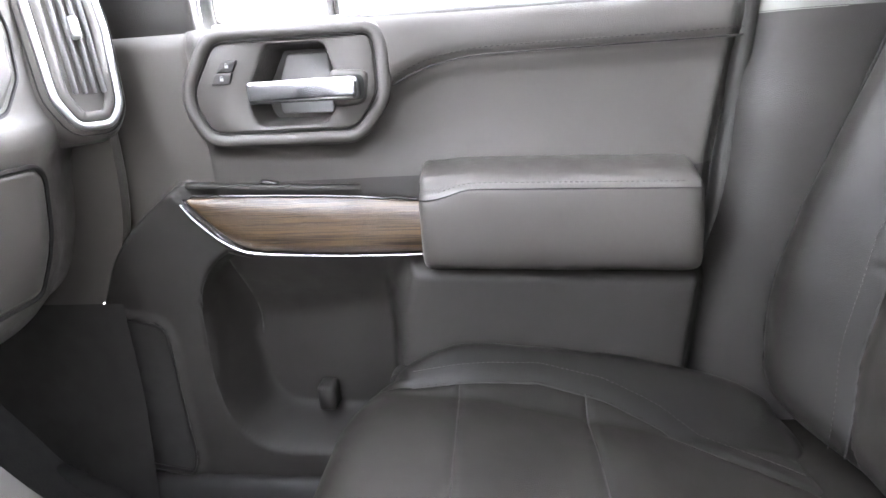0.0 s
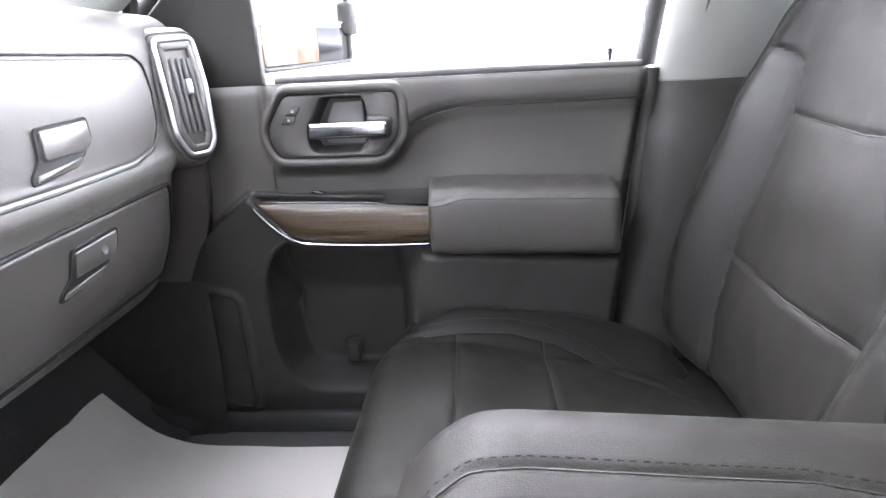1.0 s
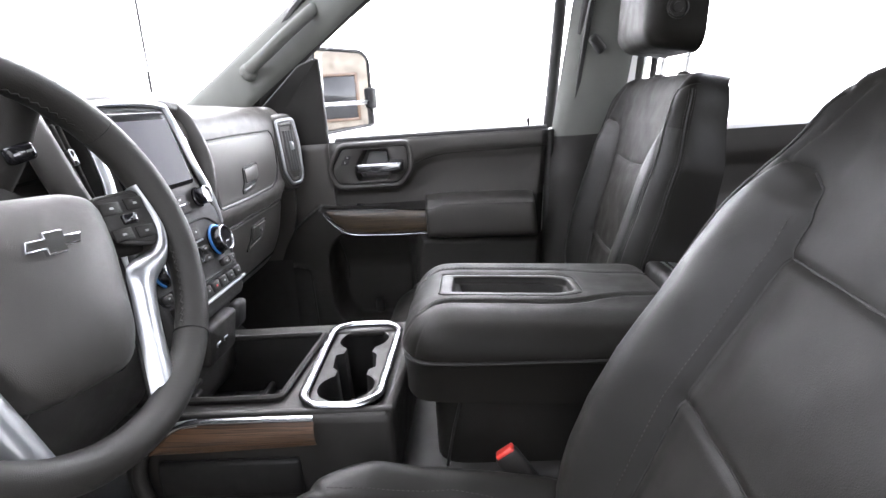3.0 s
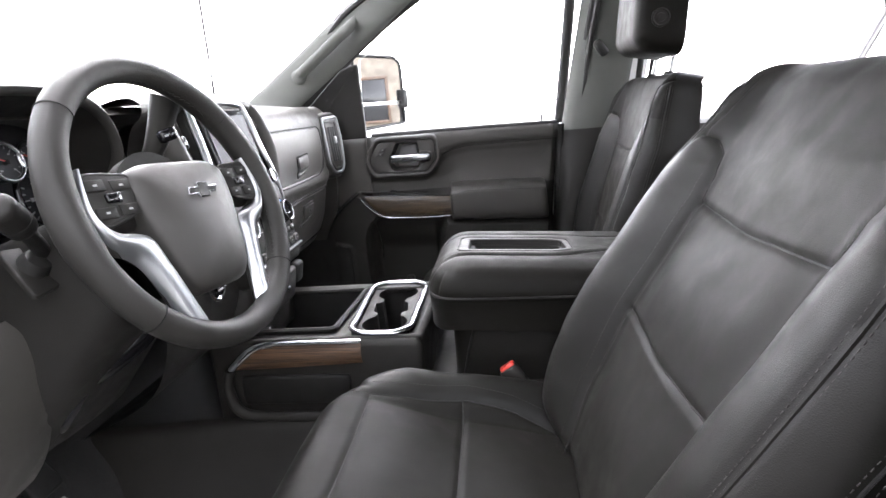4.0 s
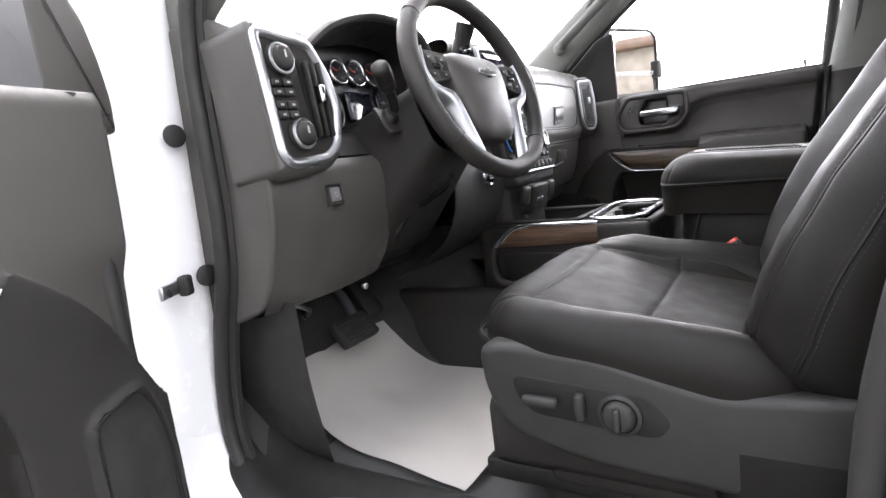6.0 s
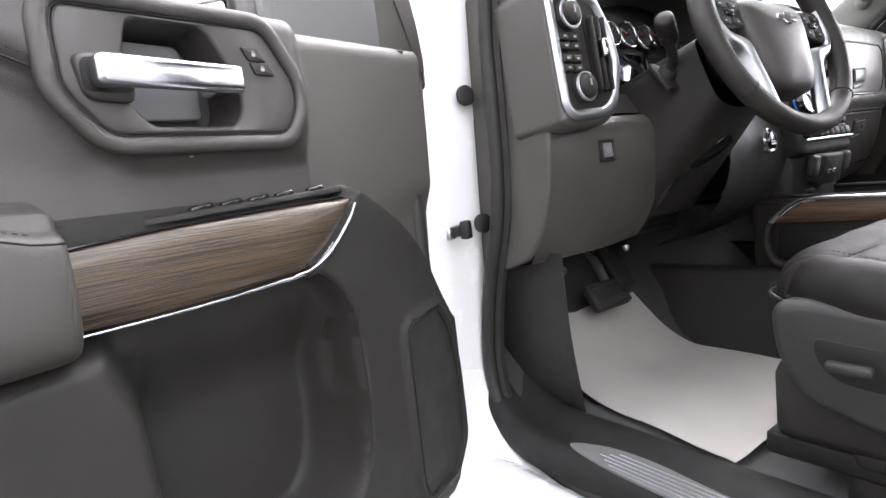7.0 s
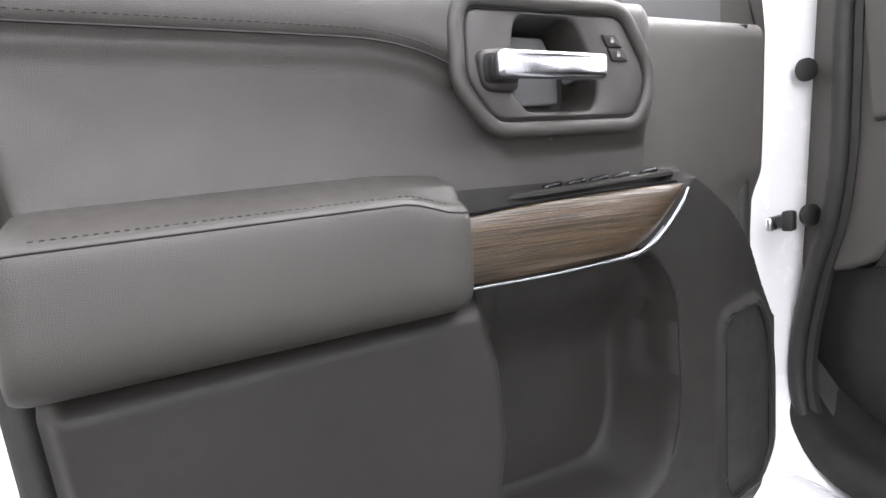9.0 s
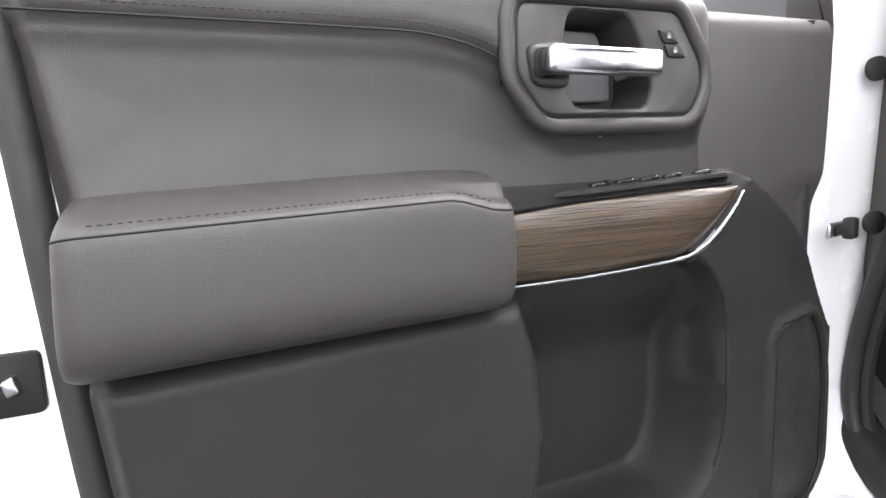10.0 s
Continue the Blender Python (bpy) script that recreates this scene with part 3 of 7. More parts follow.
    pod = rounded([(-0.343, 0.738), (-0.165, 0.732), (-0.120, 0.745), (-0.150, 0.760), (-0.343, 0.764)], 0.010)
    pv = plate([(p[0], p[1]) for p in pod], 0.006, 0.003)
    part("switch_pod", ([Vector((p.x, side * p.y, p.z + 1.348 + 0.045 * (-0.12 - p.x))) for p in pv[0]], pv[1]), HARD, sh)
    where = (-0.175, -0.205, -0.235, -0.265, -0.305) if driver else (-0.235,)
    for q, u in enumerate(where):
        bx = moved(box(0.022, 0.018, 0.006, 0.002), Matrix.Translation((u, side * 0.748, 1.355 + 0.045 * (-0.12 - u))) @ Matrix.Rotation(radians(9), 4, "Y"))
        b = part("window_switch", bx, GLOSS, d)
        part("switch_mark", moved(box(0.006, 0.003, 0.001, 0), Matrix.Translation((u + 0.003, side * 0.748, 1.3583 + 0.045 * (-0.12 - u))) @ Matrix.Rotation(radians(9), 4, "Y")), WHITE, b)

    # door shell, seal, belt line, lock pin
    shell = rounded([(-0.512, 0.93), (-0.46, 0.86), (0.30, 0.82), (0.338, 0.90), (0.350, 1.535), (-0.508, 1.535)], 0.03, 5)
    ds = part("door_shell", lay(plate(shell, 0.070, 0.012, 3), 0.885), PAINT, d, "white painted steel door shell")
    flange = rounded([(0.262, 0.86), (0.300, 0.84), (0.336, 0.90), (0.349, 1.533), (0.290, 1.533), (0.272, 1.20)], 0.012, 3)
    part("shell_flange", lay(plate(flange, 0.034, 0.006, 2), 0.816), PAINT, ds)
    seal_path = [at(u, 0.770, z) for u, z in ((0.296, 1.53), (0.292, 1.44), (0.281, 1.26), (0.272, 1.13), (0.255, 0.95), (0.22, 0.905), (0.0, 0.895), (-0.36, 0.895), (-0.44, 0.93), (-0.49, 1.0), (-0.49, 1.25), (-0.49, 1.53))]
    part("door_seal", tube(curve(seal_path, 5), 0.013, 8), SEAL, d, "dark rubber door seal")
    part("latch", lay(plate(rounded([(0.300, 1.215), (0.347, 1.215), (0.347, 1.262), (0.300, 1.262)], 0.006), 0.006, 0.001), 0.782), DARK, d, "black latch pocket")
    part("latch_claw", lay(plate(rounded([(0.313, 1.234), (0.322, 1.231), (0.325, 1.243), (0.316, 1.247)], 0.002), 0.007, 0.002), 0.777), STEEL, d)
    if not driver:
        part("pocket_rib", lay(box(0.026, 0.040, 0.030, 0.006, 2, (-0.215, 1.045, 0.0)), 0.785), HARD, d, "small grey divider in the door pocket")
    part("belt_seal", tube([at(-0.30, 0.803, 1.533), at(0.0, 0.806, 1.534), at(0.29, 0.803, 1.532)], 0.010, 8), RUBBER, d)
    part("belt_shelf", moved(box(0.72, 0.09, 0.02, 0.004), Matrix.Translation((-0.05, side * 0.835, 1.522))), RUBBER, d)
    pin = lathe([(0.0055, 0), (0.0035, 0.004), (0.0030, 0.020), (0.0042, 0.024), (0.0042, 0.032), (0.0025, 0.034), (0.0005, 0.0345)], 12)
    part("lock_pin", moved(pin, Matrix.Translation((0.243, side * 0.815, 1.528))), RUBBER, d)

    # sail panel and window frame
    sail = rounded([(-0.315, 1.528), (-0.512, 1.528), (-0.515, 1.62), (-0.375, 1.745), (-0.318, 1.76)], 0.01)
    part("sail_panel", lay(plate(sail, 0.018, 0.006, 3), 0.800), TRIM_GREY if driver else HARD, d)
    if driver:
        wing = rounded([(-0.470, 1.49), (-0.566, 1.488), (-0.568, 1.53), (-0.562, 1.575), (-0.551, 1.62), (-0.530, 1.66), (-0.470, 1.70)], 0.008)
        part("sail_wing", lay(plate(wing, 0.022, 0.010, 3), 0.803), DASH, d)
        part("trim_joint", tube([at(-0.482, 0.7805, 1.512), at(-0.556, 0.7805, 1.511)], 0.0012, 5), DARK, d)
    frame_path = [at(-0.520, 0.812, 1.64), at(-0.30, 0.80, 1.815), at(-0.10, 0.785, 1.94), at(0.05, 0.768, 1.985), at(0.315, 0.772, 1.995), at(0.342, 0.780, 1.97), at(0.322, 0.797, 1.75), at(0.298, 0.815, 1.53)]
    part("window_frame", tube(curve(frame_path, 8), 0.016, 8, up=(0, side, 0), r2=0.014), RUBBER if not driver else SEAL, d, "dark window frame")
    gl = [at(*p) for p in ((-0.33, 0.83, 1.53), (0.30, 0.83, 1.53), (0.35, 0.79, 1.96), (0.03, 0.79, 1.975), (-0.32, 0.822, 1.77))]
    gl2 = [p + Vector((0, side * 0.004, 0)) for p in gl]
    pane = part("window_glass", (gl + gl2, [(0, 1, 2, 3, 4), (9, 8, 7, 6, 5)] + [(j, (j + 1) % 5, 5 + (j + 1) % 5, 5 + j) for j in range(5)]), GLASS, d)
    pane.visible_shadow = False

    # tow mirror
    inner, outer = (-0.372, 0.965), (-0.262, 1.195)
    xd = Vector((outer[0] - inner[0], side * (outer[1] - inner[1]), 0)).normalized()
    w = (Vector(outer) - Vector(inner)).length
    m = frame3((inner[0], side * inner[1], 1.545), xd, Vector((1, 0, 0)))
    up = m.to_3x3() @ Vector((0, 1, 0))
    if up.z < 0:
        m = m @ Matrix.Diagonal((1, -1, 1, 1))
    out = rounded([(-0.02, 0.0), (w + 0.012, 0.012), (w + 0.014, 0.235), (w - 0.03, 0.262), (0.0, 0.262), (-0.02, 0.25)], 0.02, 4)
    mh = part("mirror_housing", moved(plate(out, -0.10, 0.0), m), RUBBER, d, "black tow mirror housing")
    inn = inset(out, 0.009)
    part("mirror_rim", moved(band(out, inn, -0.002, 0.010, 0.003), m), RUBBER, mh)
    part("upper_mirror", moved(plate(rounded([(-0.006, 0.098), (w - 0.002, 0.098), (w - 0.002, 0.235), (w - 0.035, 0.250), (-0.006, 0.250)], 0.012), 0.004), m), MIRROR, mh, "mirror glass")
    part("lower_mirror", moved(plate(rounded([(-0.006, 0.014), (w - 0.02, 0.020), (w - 0.02, 0.086), (-0.006, 0.086)], 0.010), 0.004), m), MIRROR, mh, "small wide-angle mirror glass")
    part("mirror_bar", moved(plate(rounded([(-0.012, 0.086), (w + 0.006, 0.086), (w + 0.006, 0.098), (-0.012, 0.098)], 0.003), 0.008, 0.002), m), STEEL, mh)
    part("mirror_hinge", moved(box(0.03, 0.07, 0.03, 0.008, 2, (w + 0.006, 0.105, 0.008)), m), RUBBER, mh)
    for zz in (1.585, 1.70):
        part("mirror_arm", tube([at(-0.47, 0.87, zz), at(-0.43, 0.93, zz), at(-0.40, 0.99, zz)], 0.022, 10, r2=0.018), RUBBER, mh)
    return d


door(1)
door(-1)


# ---------------------------------------------------------------- seats
def fold(q, half, r):
    """Walks over a rounded edge: from the arc length q to a place across and a drop."""
    s = np.sign(q)
    q = np.abs(q)
    flat = half - r
    bend = np.clip((q - flat) / r, 0, math.pi / 2)
    pos = np.where(q <= flat, q, flat + r * np.sin(bend))
    drop = np.where(q <= flat, 0, r * (1 - np.cos(bend)) + np.clip(q - flat - r * math.pi / 2, 0, None))
    return s * pos, drop


def cushion(hx, hy, rx, ry, deep, n, relief, corner=0.05):
    """A pad with rounded edges over a 2 hx by 2 hy plan, its sides going down by deep. relief(x, y) raises its top. Returns X, Y, Z arrays in local places."""
    lx = hx - rx + rx * math.pi / 2 + deep
    ly = hy - ry + ry * math.pi / 2 + deep
    a, b = np.meshgrid(np.linspace(-lx, lx, n[0]), np.linspace(-ly, ly, n[1]), indexing="ij")
    X, dx = fold(a, hx, rx)
    Y, dy = fold(b, hy, ry)
    cx, cy = np.abs(X) - (hx - corner), np.abs(Y) - (hy - corner)
    both = (cx > 0) & (cy > 0)
    far = np.hypot(cx, cy)
    big = np.maximum(cx, cy)
    k = np.where(both, big / np.maximum(far, 1e-9), 1)
    X2 = np.where(both, np.sign(X) * (hx - corner + cx * k), X)
    Y2 = np.where(both, np.sign(Y) * (hy - corner + cy * k), Y)
    drop = np.minimum(np.hypot(dx, dy), deep + max(rx, ry))
    Z = relief(X2, Y2) - drop
    return X2, Y2, Z, drop


def seat(side, cy, dx, dz, lean_deg, foot_x, head, label, ext=0.0, thick=1.0, back=0.0):
    """A front seat; side 1: passenger, -1: driver. cy: its middle line; dx: how far it is slid back."""
    s = thing("bucket_seat", label, "seat", (dx, cy, 0.93), "front seats")
    inn = -side  # sign of the way to the car's middle

    # cushion: local x to the rear, local y towards the middle
    hx, hy = 0.225 + ext, 0.258
    x0, z0 = 0.050, 1.205 + dz
    cross1 = [(-0.148 + back, -0.175), (-0.144 + back, 0.0), (-0.148 + back, 0.175)]
    cross2 = [(-0.012 + back, -0.184), (-0.008 + back, 0.0), (-0.012 + back, 0.184)]
    ins_in = [(-0.205, 0.188), (-0.145, 0.174), (-0.070, 0.180), (-0.008, 0.186), (0.06, 0.181), (0.12, 0.166), (0.18, 0.140), (0.25, 0.112), (0.29, 0.10)]
    ins_out = [(a, -b) for a, b in ins_in]

    def top(X, Y):
        z = -0.205 * (X + 0.19) * np.clip((X + 0.25) / 0.06, 0, 1)
        z = z + 0.018 * step((X + 0.02) / -0.2) - 0.6 * back * step((-0.05 - X) / 0.16)
        bol = np.interp(X, [-0.24, -0.17, -0.10, 0.0, 0.1, 0.2], [0.000, 0.010, 0.032, 0.046, 0.052, 0.050])
        mid = np.abs(Y)
        z = z + bol * np.sin(np.clip((mid - 0.162) / 0.092, 0, 1) * math.pi * 0.62)
        z = z + 0.008 * np.exp(-((X + 0.075) / 0.05) ** 2) * (1 - step((mid - 0.1) / 0.08)) + 0.006 * np.exp(-((X - 0.06) / 0.05) ** 2) * (1 - step((mid - 0.1) / 0.08))
        z = z - 0.0035 * np.exp(-(line_gap([cross1, cross2, ins_in, ins_out], X, Y) / 0.0040) ** 2)
        z = z + 0.0012 * np.sin(37 * X + 21 * Y) * np.sin(29 * Y - 13 * X)
        return z

    X, Y, Z, drop = cushion(hx, hy, 0.060, 0.045, 0.060, (170, 190), lambda a, b: top(a + ext, b), 0.14)
    X = X + ext
    # the flanks draw in below the bulge
    Yf = Y * (1 - 0.03 * step((drop - 0.05) / 0.06))
    W = sheet(X + x0 + dx, cy + inn * Yf, Z + z0)
    mx = 0.25 * (X[:-1, :-1] + X[1:, :-1] + X[:-1, 1:] + X[1:, 1:]).ravel()
    my = 0.25 * (Y[:-1, :-1] + Y[1:, :-1] + Y[:-1, 1:] + Y[1:, 1:]).ravel()
    md = 0.25 * (drop[:-1, :-1] + drop[1:, :-1] + drop[:-1, 1:] + drop[1:, 1:]).ravel()
    lim_in = np.interp(mx, [p[0] for p in ins_in], [p[1] for p in ins_in])
    lim_out = np.interp(mx, [p[0] for p in ins_out], [p[1] for p in ins_out])
    isin = (my < lim_in) & (my > lim_out) & (mx < 0.27) & (md < 0.04)
    zone = np.where(isin, np.where(mx < np.interp(np.abs(my), [0, 0.175], [-0.144, -0.148]) + back, 1, np.where(mx < np.interp(np.abs(my), [0, 0.184], [-0.008, -0.012]) + back, 2, 3)), np.where(my > 0, 4, 5))
    for k, nm in ((1, "cushion_front"), (2, "cushion_panel"), (3, "cushion_panel"), (4, "cushion_bolster"), (5, "cushion_bolster")):
        part(nm, pick(W, lambda i: zone[i] == k), LEATHER if k < 4 else LEATHER_SIDE, s)

    def on_cushion(line, lift=0.0015):
        q = np.array([(p[0], p[1]) for p in resample([Vector((*a, 0)) for a in line], 0.004)])
        z = top(q[:, 0], q[:, 1]) + 0.0055
        return [Vector((dx + x0 + a, cy + inn * b, z0 + c + lift)) for (a, b), c in zip(q, z)]

    for line in (cross1, cross2, ins_in[1:-2], ins_out[1:-2]):
        part("seam", tube(on_cushion(line, -0.0052), 0.0011, 5), DARK, s)
    for line, off in ((ins_in, 0.012), (ins_out, -0.012)):
        part("stitching", stitches(on_cushion([(a, b + off) for a, b in line[1:-1]])), THREAD, s)
    # piping round the cushion's front and flank
    ring = [p for p in inset(rounded([(hx + ext, -hy), (ext - hx, -hy), (ext - hx, hy), (hx + ext, hy)], 0.12, 10), 0.0045) if p[0] < 0.17]
    k0 = max(range(len(ring)), key=lambda i: (Vector(ring[i]) - Vector(ring[i - 1])).length)
    ring = ring[k0:] + ring[:k0]
    lift = top(np.array([p[0] for p in ring]), np.array([p[1] for p in ring]))
    pipe = [Vector((dx + x0 + a, cy + inn * b, z0 + float(c) - 0.058)) for (a, b), c in zip(ring, lift)]
    part("piping", tube(pipe, 0.0028, 6), LEATHER_SIDE, s)
    part("stitching", stitches([p + Vector((0, 0, 0.009)) for p in pipe]), THREAD, s)
    part("bite_filler", moved(box(0.22, 0.52, 0.12, 0.03), Matrix.Translation((foot_x + 0.02, cy, 1.050 + dz))), LEATHER_SIDE, s)
    part("cushion_base", moved(box(0.42, 0.47, 0.10, 0.02), Matrix.Translation((dx + 0.06, cy, 1.045 + dz))), HARD, s)

    # backrest: local X up along the back, local Y towards the middle, local Z out of its face
    tilt = radians(lean_deg)
    foot = Vector((foot_x, cy, 1.130 + dz * 0.6))
    up = Vector((math.sin(tilt), 0, math.cos(tilt)))
    out = Vector((-math.cos(tilt), 0, math.sin(tilt)))
    bh, bw, shift = (0.281, 0.272, -0.019) if side > 0 else (0.284, 0.272, -0.014)
    tee = [(0.080, -0.142), (0.072, 0.0), (0.080, 0.142)]
    low = -0.076 - 0.7 * back
    tee2 = [(low, -0.142), (low - 0.008, 0.0), (low, 0.142)]
    b_in = [(-0.285, 0.104), (-0.2, 0.128), (-0.085, 0.142), (0.080, 0.142), (0.115, 0.150), (0.142, 0.170), (0.155, 0.195), (0.158, 0.225)]
    b_out = [(a, -b) for a, b in b_in]
    ridge = [(-0.27, 0.236), (-0.15, 0.240), (0.0, 0.240), (0.12, 0.236), (0.235, 0.215)]

    def edge_height(X):
        return np.interp(X, [-0.29, -0.20, -0.15, -0.085, 0.027, 0.137, 0.227], [0.070, 0.084, 0.088, 0.086, 0.072, 0.058, 0.050])

    def face(X, Y):
        mid = np.abs(Y)
        ins = np.interp(X, [-0.29, -0.085, 0.08, 0.16, 0.25], [0.046, 0.044, 0.030, 0.030, 0.022])
        lim = np.interp(X, [0.08, 0.12, 0.157, 0.25], [0.132, 0.142, 0.172, 0.190])
        lim = np.where(X < -0.085, np.interp(X, [-0.285, -0.2, -0.085], [0.096, 0.118, 0.132]), lim)
        t = step((mid - lim + 0.008) / 0.085)
        z = ins + (edge_height(X) - ins) * t
        z = z + 0.008 * np.exp(-((X - 0.0) / 0.06) ** 2) * (1 - step((mid - 0.08) / 0.06)) + 0.006 * np.exp(-((X + 0.17) / 0.05) ** 2) * (1 - step((mid - 0.08) / 0.06))
        z = z + 0.005 * np.exp(-((mid - 0.200) / 0.034) ** 2) * (1 - step((X - 0.09) / 0.06))
        z = z - 0.0038 * np.exp(-(line_gap([tee, tee2], X, Y) / 0.0038) ** 2) - 0.004 * np.exp(-(line_gap([b_in, b_out], X, Y) / 0.0040) ** 2)
        z = z - 0.0035 * np.exp(-(line_gap([ridge, [(a, -b) for a, b in ridge]], X, Y) / 0.0035) ** 2)
        z = z + 0.0006 * np.sin(31 * X - 23 * Y) * np.sin(27 * Y + 17 * X) + 0.0003 * np.sin(70 * X + 40 * Y + 2 * np.sin(35 * Y))
        return z

    ny = 200
    X, Y, Z, drop = cushion(bh, bw, 0.045, 0.052, 0.090, (200, ny), lambda a, b: face(a + shift, b), 0.075 if side > 0 else 0.070)
    X = X + shift
    thin = np.interp(X, [-0.30, 0.01, 0.135, 0.235], [1.0, 0.93, 0.78, 0.66])
    Z = Z + drop * (1 - thin * thick)
    narrow = lambda a: 1 - (0.11 if side > 0 else 0.20) * step((a - 0.085) / 0.115) - 0.05 * step((-0.18 - a) / 0.12)
    Yb = Y * narrow(X) * (1 - 0.04 * step((drop - 0.04) / 0.10))

    def put(a, b, c):
        return foot + up * (a + 0.290) + Vector((0, inn * b, 0)) + out * c

    flat = np.stack([X.ravel(), Yb.ravel(), Z.ravel()], -1)
    base = np.array(foot) + np.array(up) * 0.290
    W3 = base + flat[:, :1] * np.array(up) + flat[:, 1:2] * np.array((0, inn, 0)) + flat[:, 2:] * np.array(out)
    nu, nv = X.shape
    G = (W3.tolist(), [(i * nv + j, (i + 1) * nv + j, (i + 1) * nv + j + 1, i * nv + j + 1) for i in range(nu - 1) for j in range(nv - 1)])
    mx = 0.25 * (X[:-1, :-1] + X[1:, :-1] + X[:-1, 1:] + X[1:, 1:]).ravel()
    my = 0.25 * (Y[:-1, :-1] + Y[1:, :-1] + Y[:-1, 1:] + Y[1:, 1:]).ravel()
    md = 0.25 * (drop[:-1, :-1] + drop[1:, :-1] + drop[:-1, 1:] + drop[1:, 1:]).ravel()
    li = np.interp(mx, [p[0] for p in b_in], [p[1] for p in b_in])
    isin = ((np.abs(my) < li) | (mx > 0.157)) & (md < 0.05)
    zone = np.where(isin, np.where(mx > np.interp(np.abs(my), [0, 0.142], [0.072, 0.080]), 1, np.where(mx > np.interp(np.abs(my), [0, 0.142], [low - 0.008, low]), 2, 3)), np.where(my > 0, 4, 5))
    for k, nm in ((1, "shoulder_panel"), (2, "back_panel"), (3, "lumbar_panel"), (4, "back_bolster"), (5, "back_bolster")):
        part(nm, pick(G, lambda i: zone[i] == k), LEATHER if k < 4 else LEATHER_SIDE, s)

    def on_back(line, lift=0.0015):
        q = np.array([(p.x, p.y) for p in resample([Vector((*a, 0)) for a in line], 0.004)])
        z = face(q[:, 0], q[:, 1])
        return [put(a, b * c, d + lift) for (a, b), c, d in zip(q, narrow(q[:, 0]), z)]

    for line in (tee, tee2, b_in[:-1], b_out[:-1]):
        part("seam", tube(on_back(line, 0.0004), 0.0011, 5), DARK, s)
    for line, off in ((b_in[:5], 0.012), (b_out[:5], -0.012)):
        part("stitching", stitches(on_back([(a, b + off) for a, b in line])), THREAD, s)
    # two sewn seams along each flank, the front one with a cord
    grid3 = W3.reshape(nu, nv, 3)
    half = bw - 0.052 + 0.052 * math.pi / 2 + 0.090
    for e in (-1, 1):
        way = Vector((0, inn * e, 0))
        for q, lead, cord in ((0.243, out * 0.85 + way * 0.5, 0.0020), (0.290, out * 0.35 + way * 0.94, 0.0013)):
            col = round((half + e * q) / (2 * half) * (ny - 1))
            keep = [i for i in range(nu) if drop[i, col] < 0.075 and -0.275 < X[i, col] < 0.232]
            line = [Vector(grid3[i, col]) for i in keep][::3]
            lead = lead.normalized()
            part("piping" if cord > 0.0015 else "seam", tube([p + lead * 0.0004 for p in line], cord, 6), LEATHER_SIDE if cord > 0.0015 else DARK, s)
            across = lead.cross(up).normalized()
            for h in (-1, 1):
                part("stitching", stitches([p + lead * 0.0014 + across * (h * 0.005) for p in line]), THREAD, s)
    # rear shell of the backrest
    rear_c = lambda a: float(edge_height(a)) - 0.142 * thick * float(np.interp(a, [-0.30, 0.01, 0.135, 0.235], [1.0, 0.93, 0.78, 0.66]))
    shell = surf(lambda a, b: put(a, b * 0.240 * float(narrow(a)) * (1 - 0.35 * float(step((a - 0.16) / 0.08)) ** 2), rear_c(a) + 0.004 - 0.020 * (1 - b ** 4)), span(-0.29, 0.240, 14), span(-1, 1, 10))
    part("back_shell", shell, HARD, s)

    # headrest on two posts
    hc = Vector((head[0], cy, head[1]))
    hx2, hy2 = 0.085, 0.128

    def hf(X, Y):
        return -0.35 * Y ** 2 - 0.6 * np.clip(X, -1, 0) ** 2 + 0.004 * np.sin(20 * X)

    X, Y, Z, drop = cushion(hx2, hy2, 0.035, 0.035, 0.07, (44, 56), hf, 0.04)
    lean = radians(10)
    hu = Vector((math.sin(lean), 0, math.cos(lean)))
    ho = Vector((-math.cos(lean), 0, math.sin(lean)))
    P = [hc + hu * float(a) + Vector((0, inn * float(b), 0)) + ho * (float(c) + 0.055) for a, b, c in zip(X.ravel(), Y.ravel(), Z.ravel())]
    nv = X.shape[1]
    hg = (P, [(i * nv + j, (i + 1) * nv + j, (i + 1) * nv + j + 1, i * nv + j + 1) for i in range(X.shape[0] - 1) for j in range(nv - 1)])
    hr = part("headrest", hg, LEATHER, s, "black leather headrest")
    back = surf(lambda a, b: hc + hu * (a * 0.075) + Vector((0, inn * b * 0.118, 0)) + ho * (-0.052 - 0.012 * (1 - b * b)), span(-1, 1, 6), span(-1, 1, 8))
    part("headrest_back", back, LEATHER_SIDE, hr)
    knob = lathe([(0.020, 0), (0.020, 0.004), (0.017, 0.006), (0.015, 0.003), (0.010, 0.003), (0.009, 0.006), (0.001, 0.007)], 24)
    km = frame3(hc + Vector((0, inn * hy2, 0)) + ho * 0.0 - hu * 0.015, hu, Vector((0, inn, 0)))
    part("headrest_button", moved(knob, km), HARD, hr, "round headrest release button")
    for e in (-1, 1):
        a = put(0.258, e * 0.075, -0.012)
        part("headrest_post", tube([a - up * 0.02, a + up * 0.06, hc + Vector((0, e * 0.075 * inn, 0)) - hu * 0.05], 0.006, 10), STEEL, s, "steel headrest post")
        part("post_collar", moved(lathe([(0.013, -0.004), (0.014, 0.006), (0.009, 0.010), (0.007, 0.010)], 16), frame3(a, Vector((0, 1, 0)), up)), HARD, s)

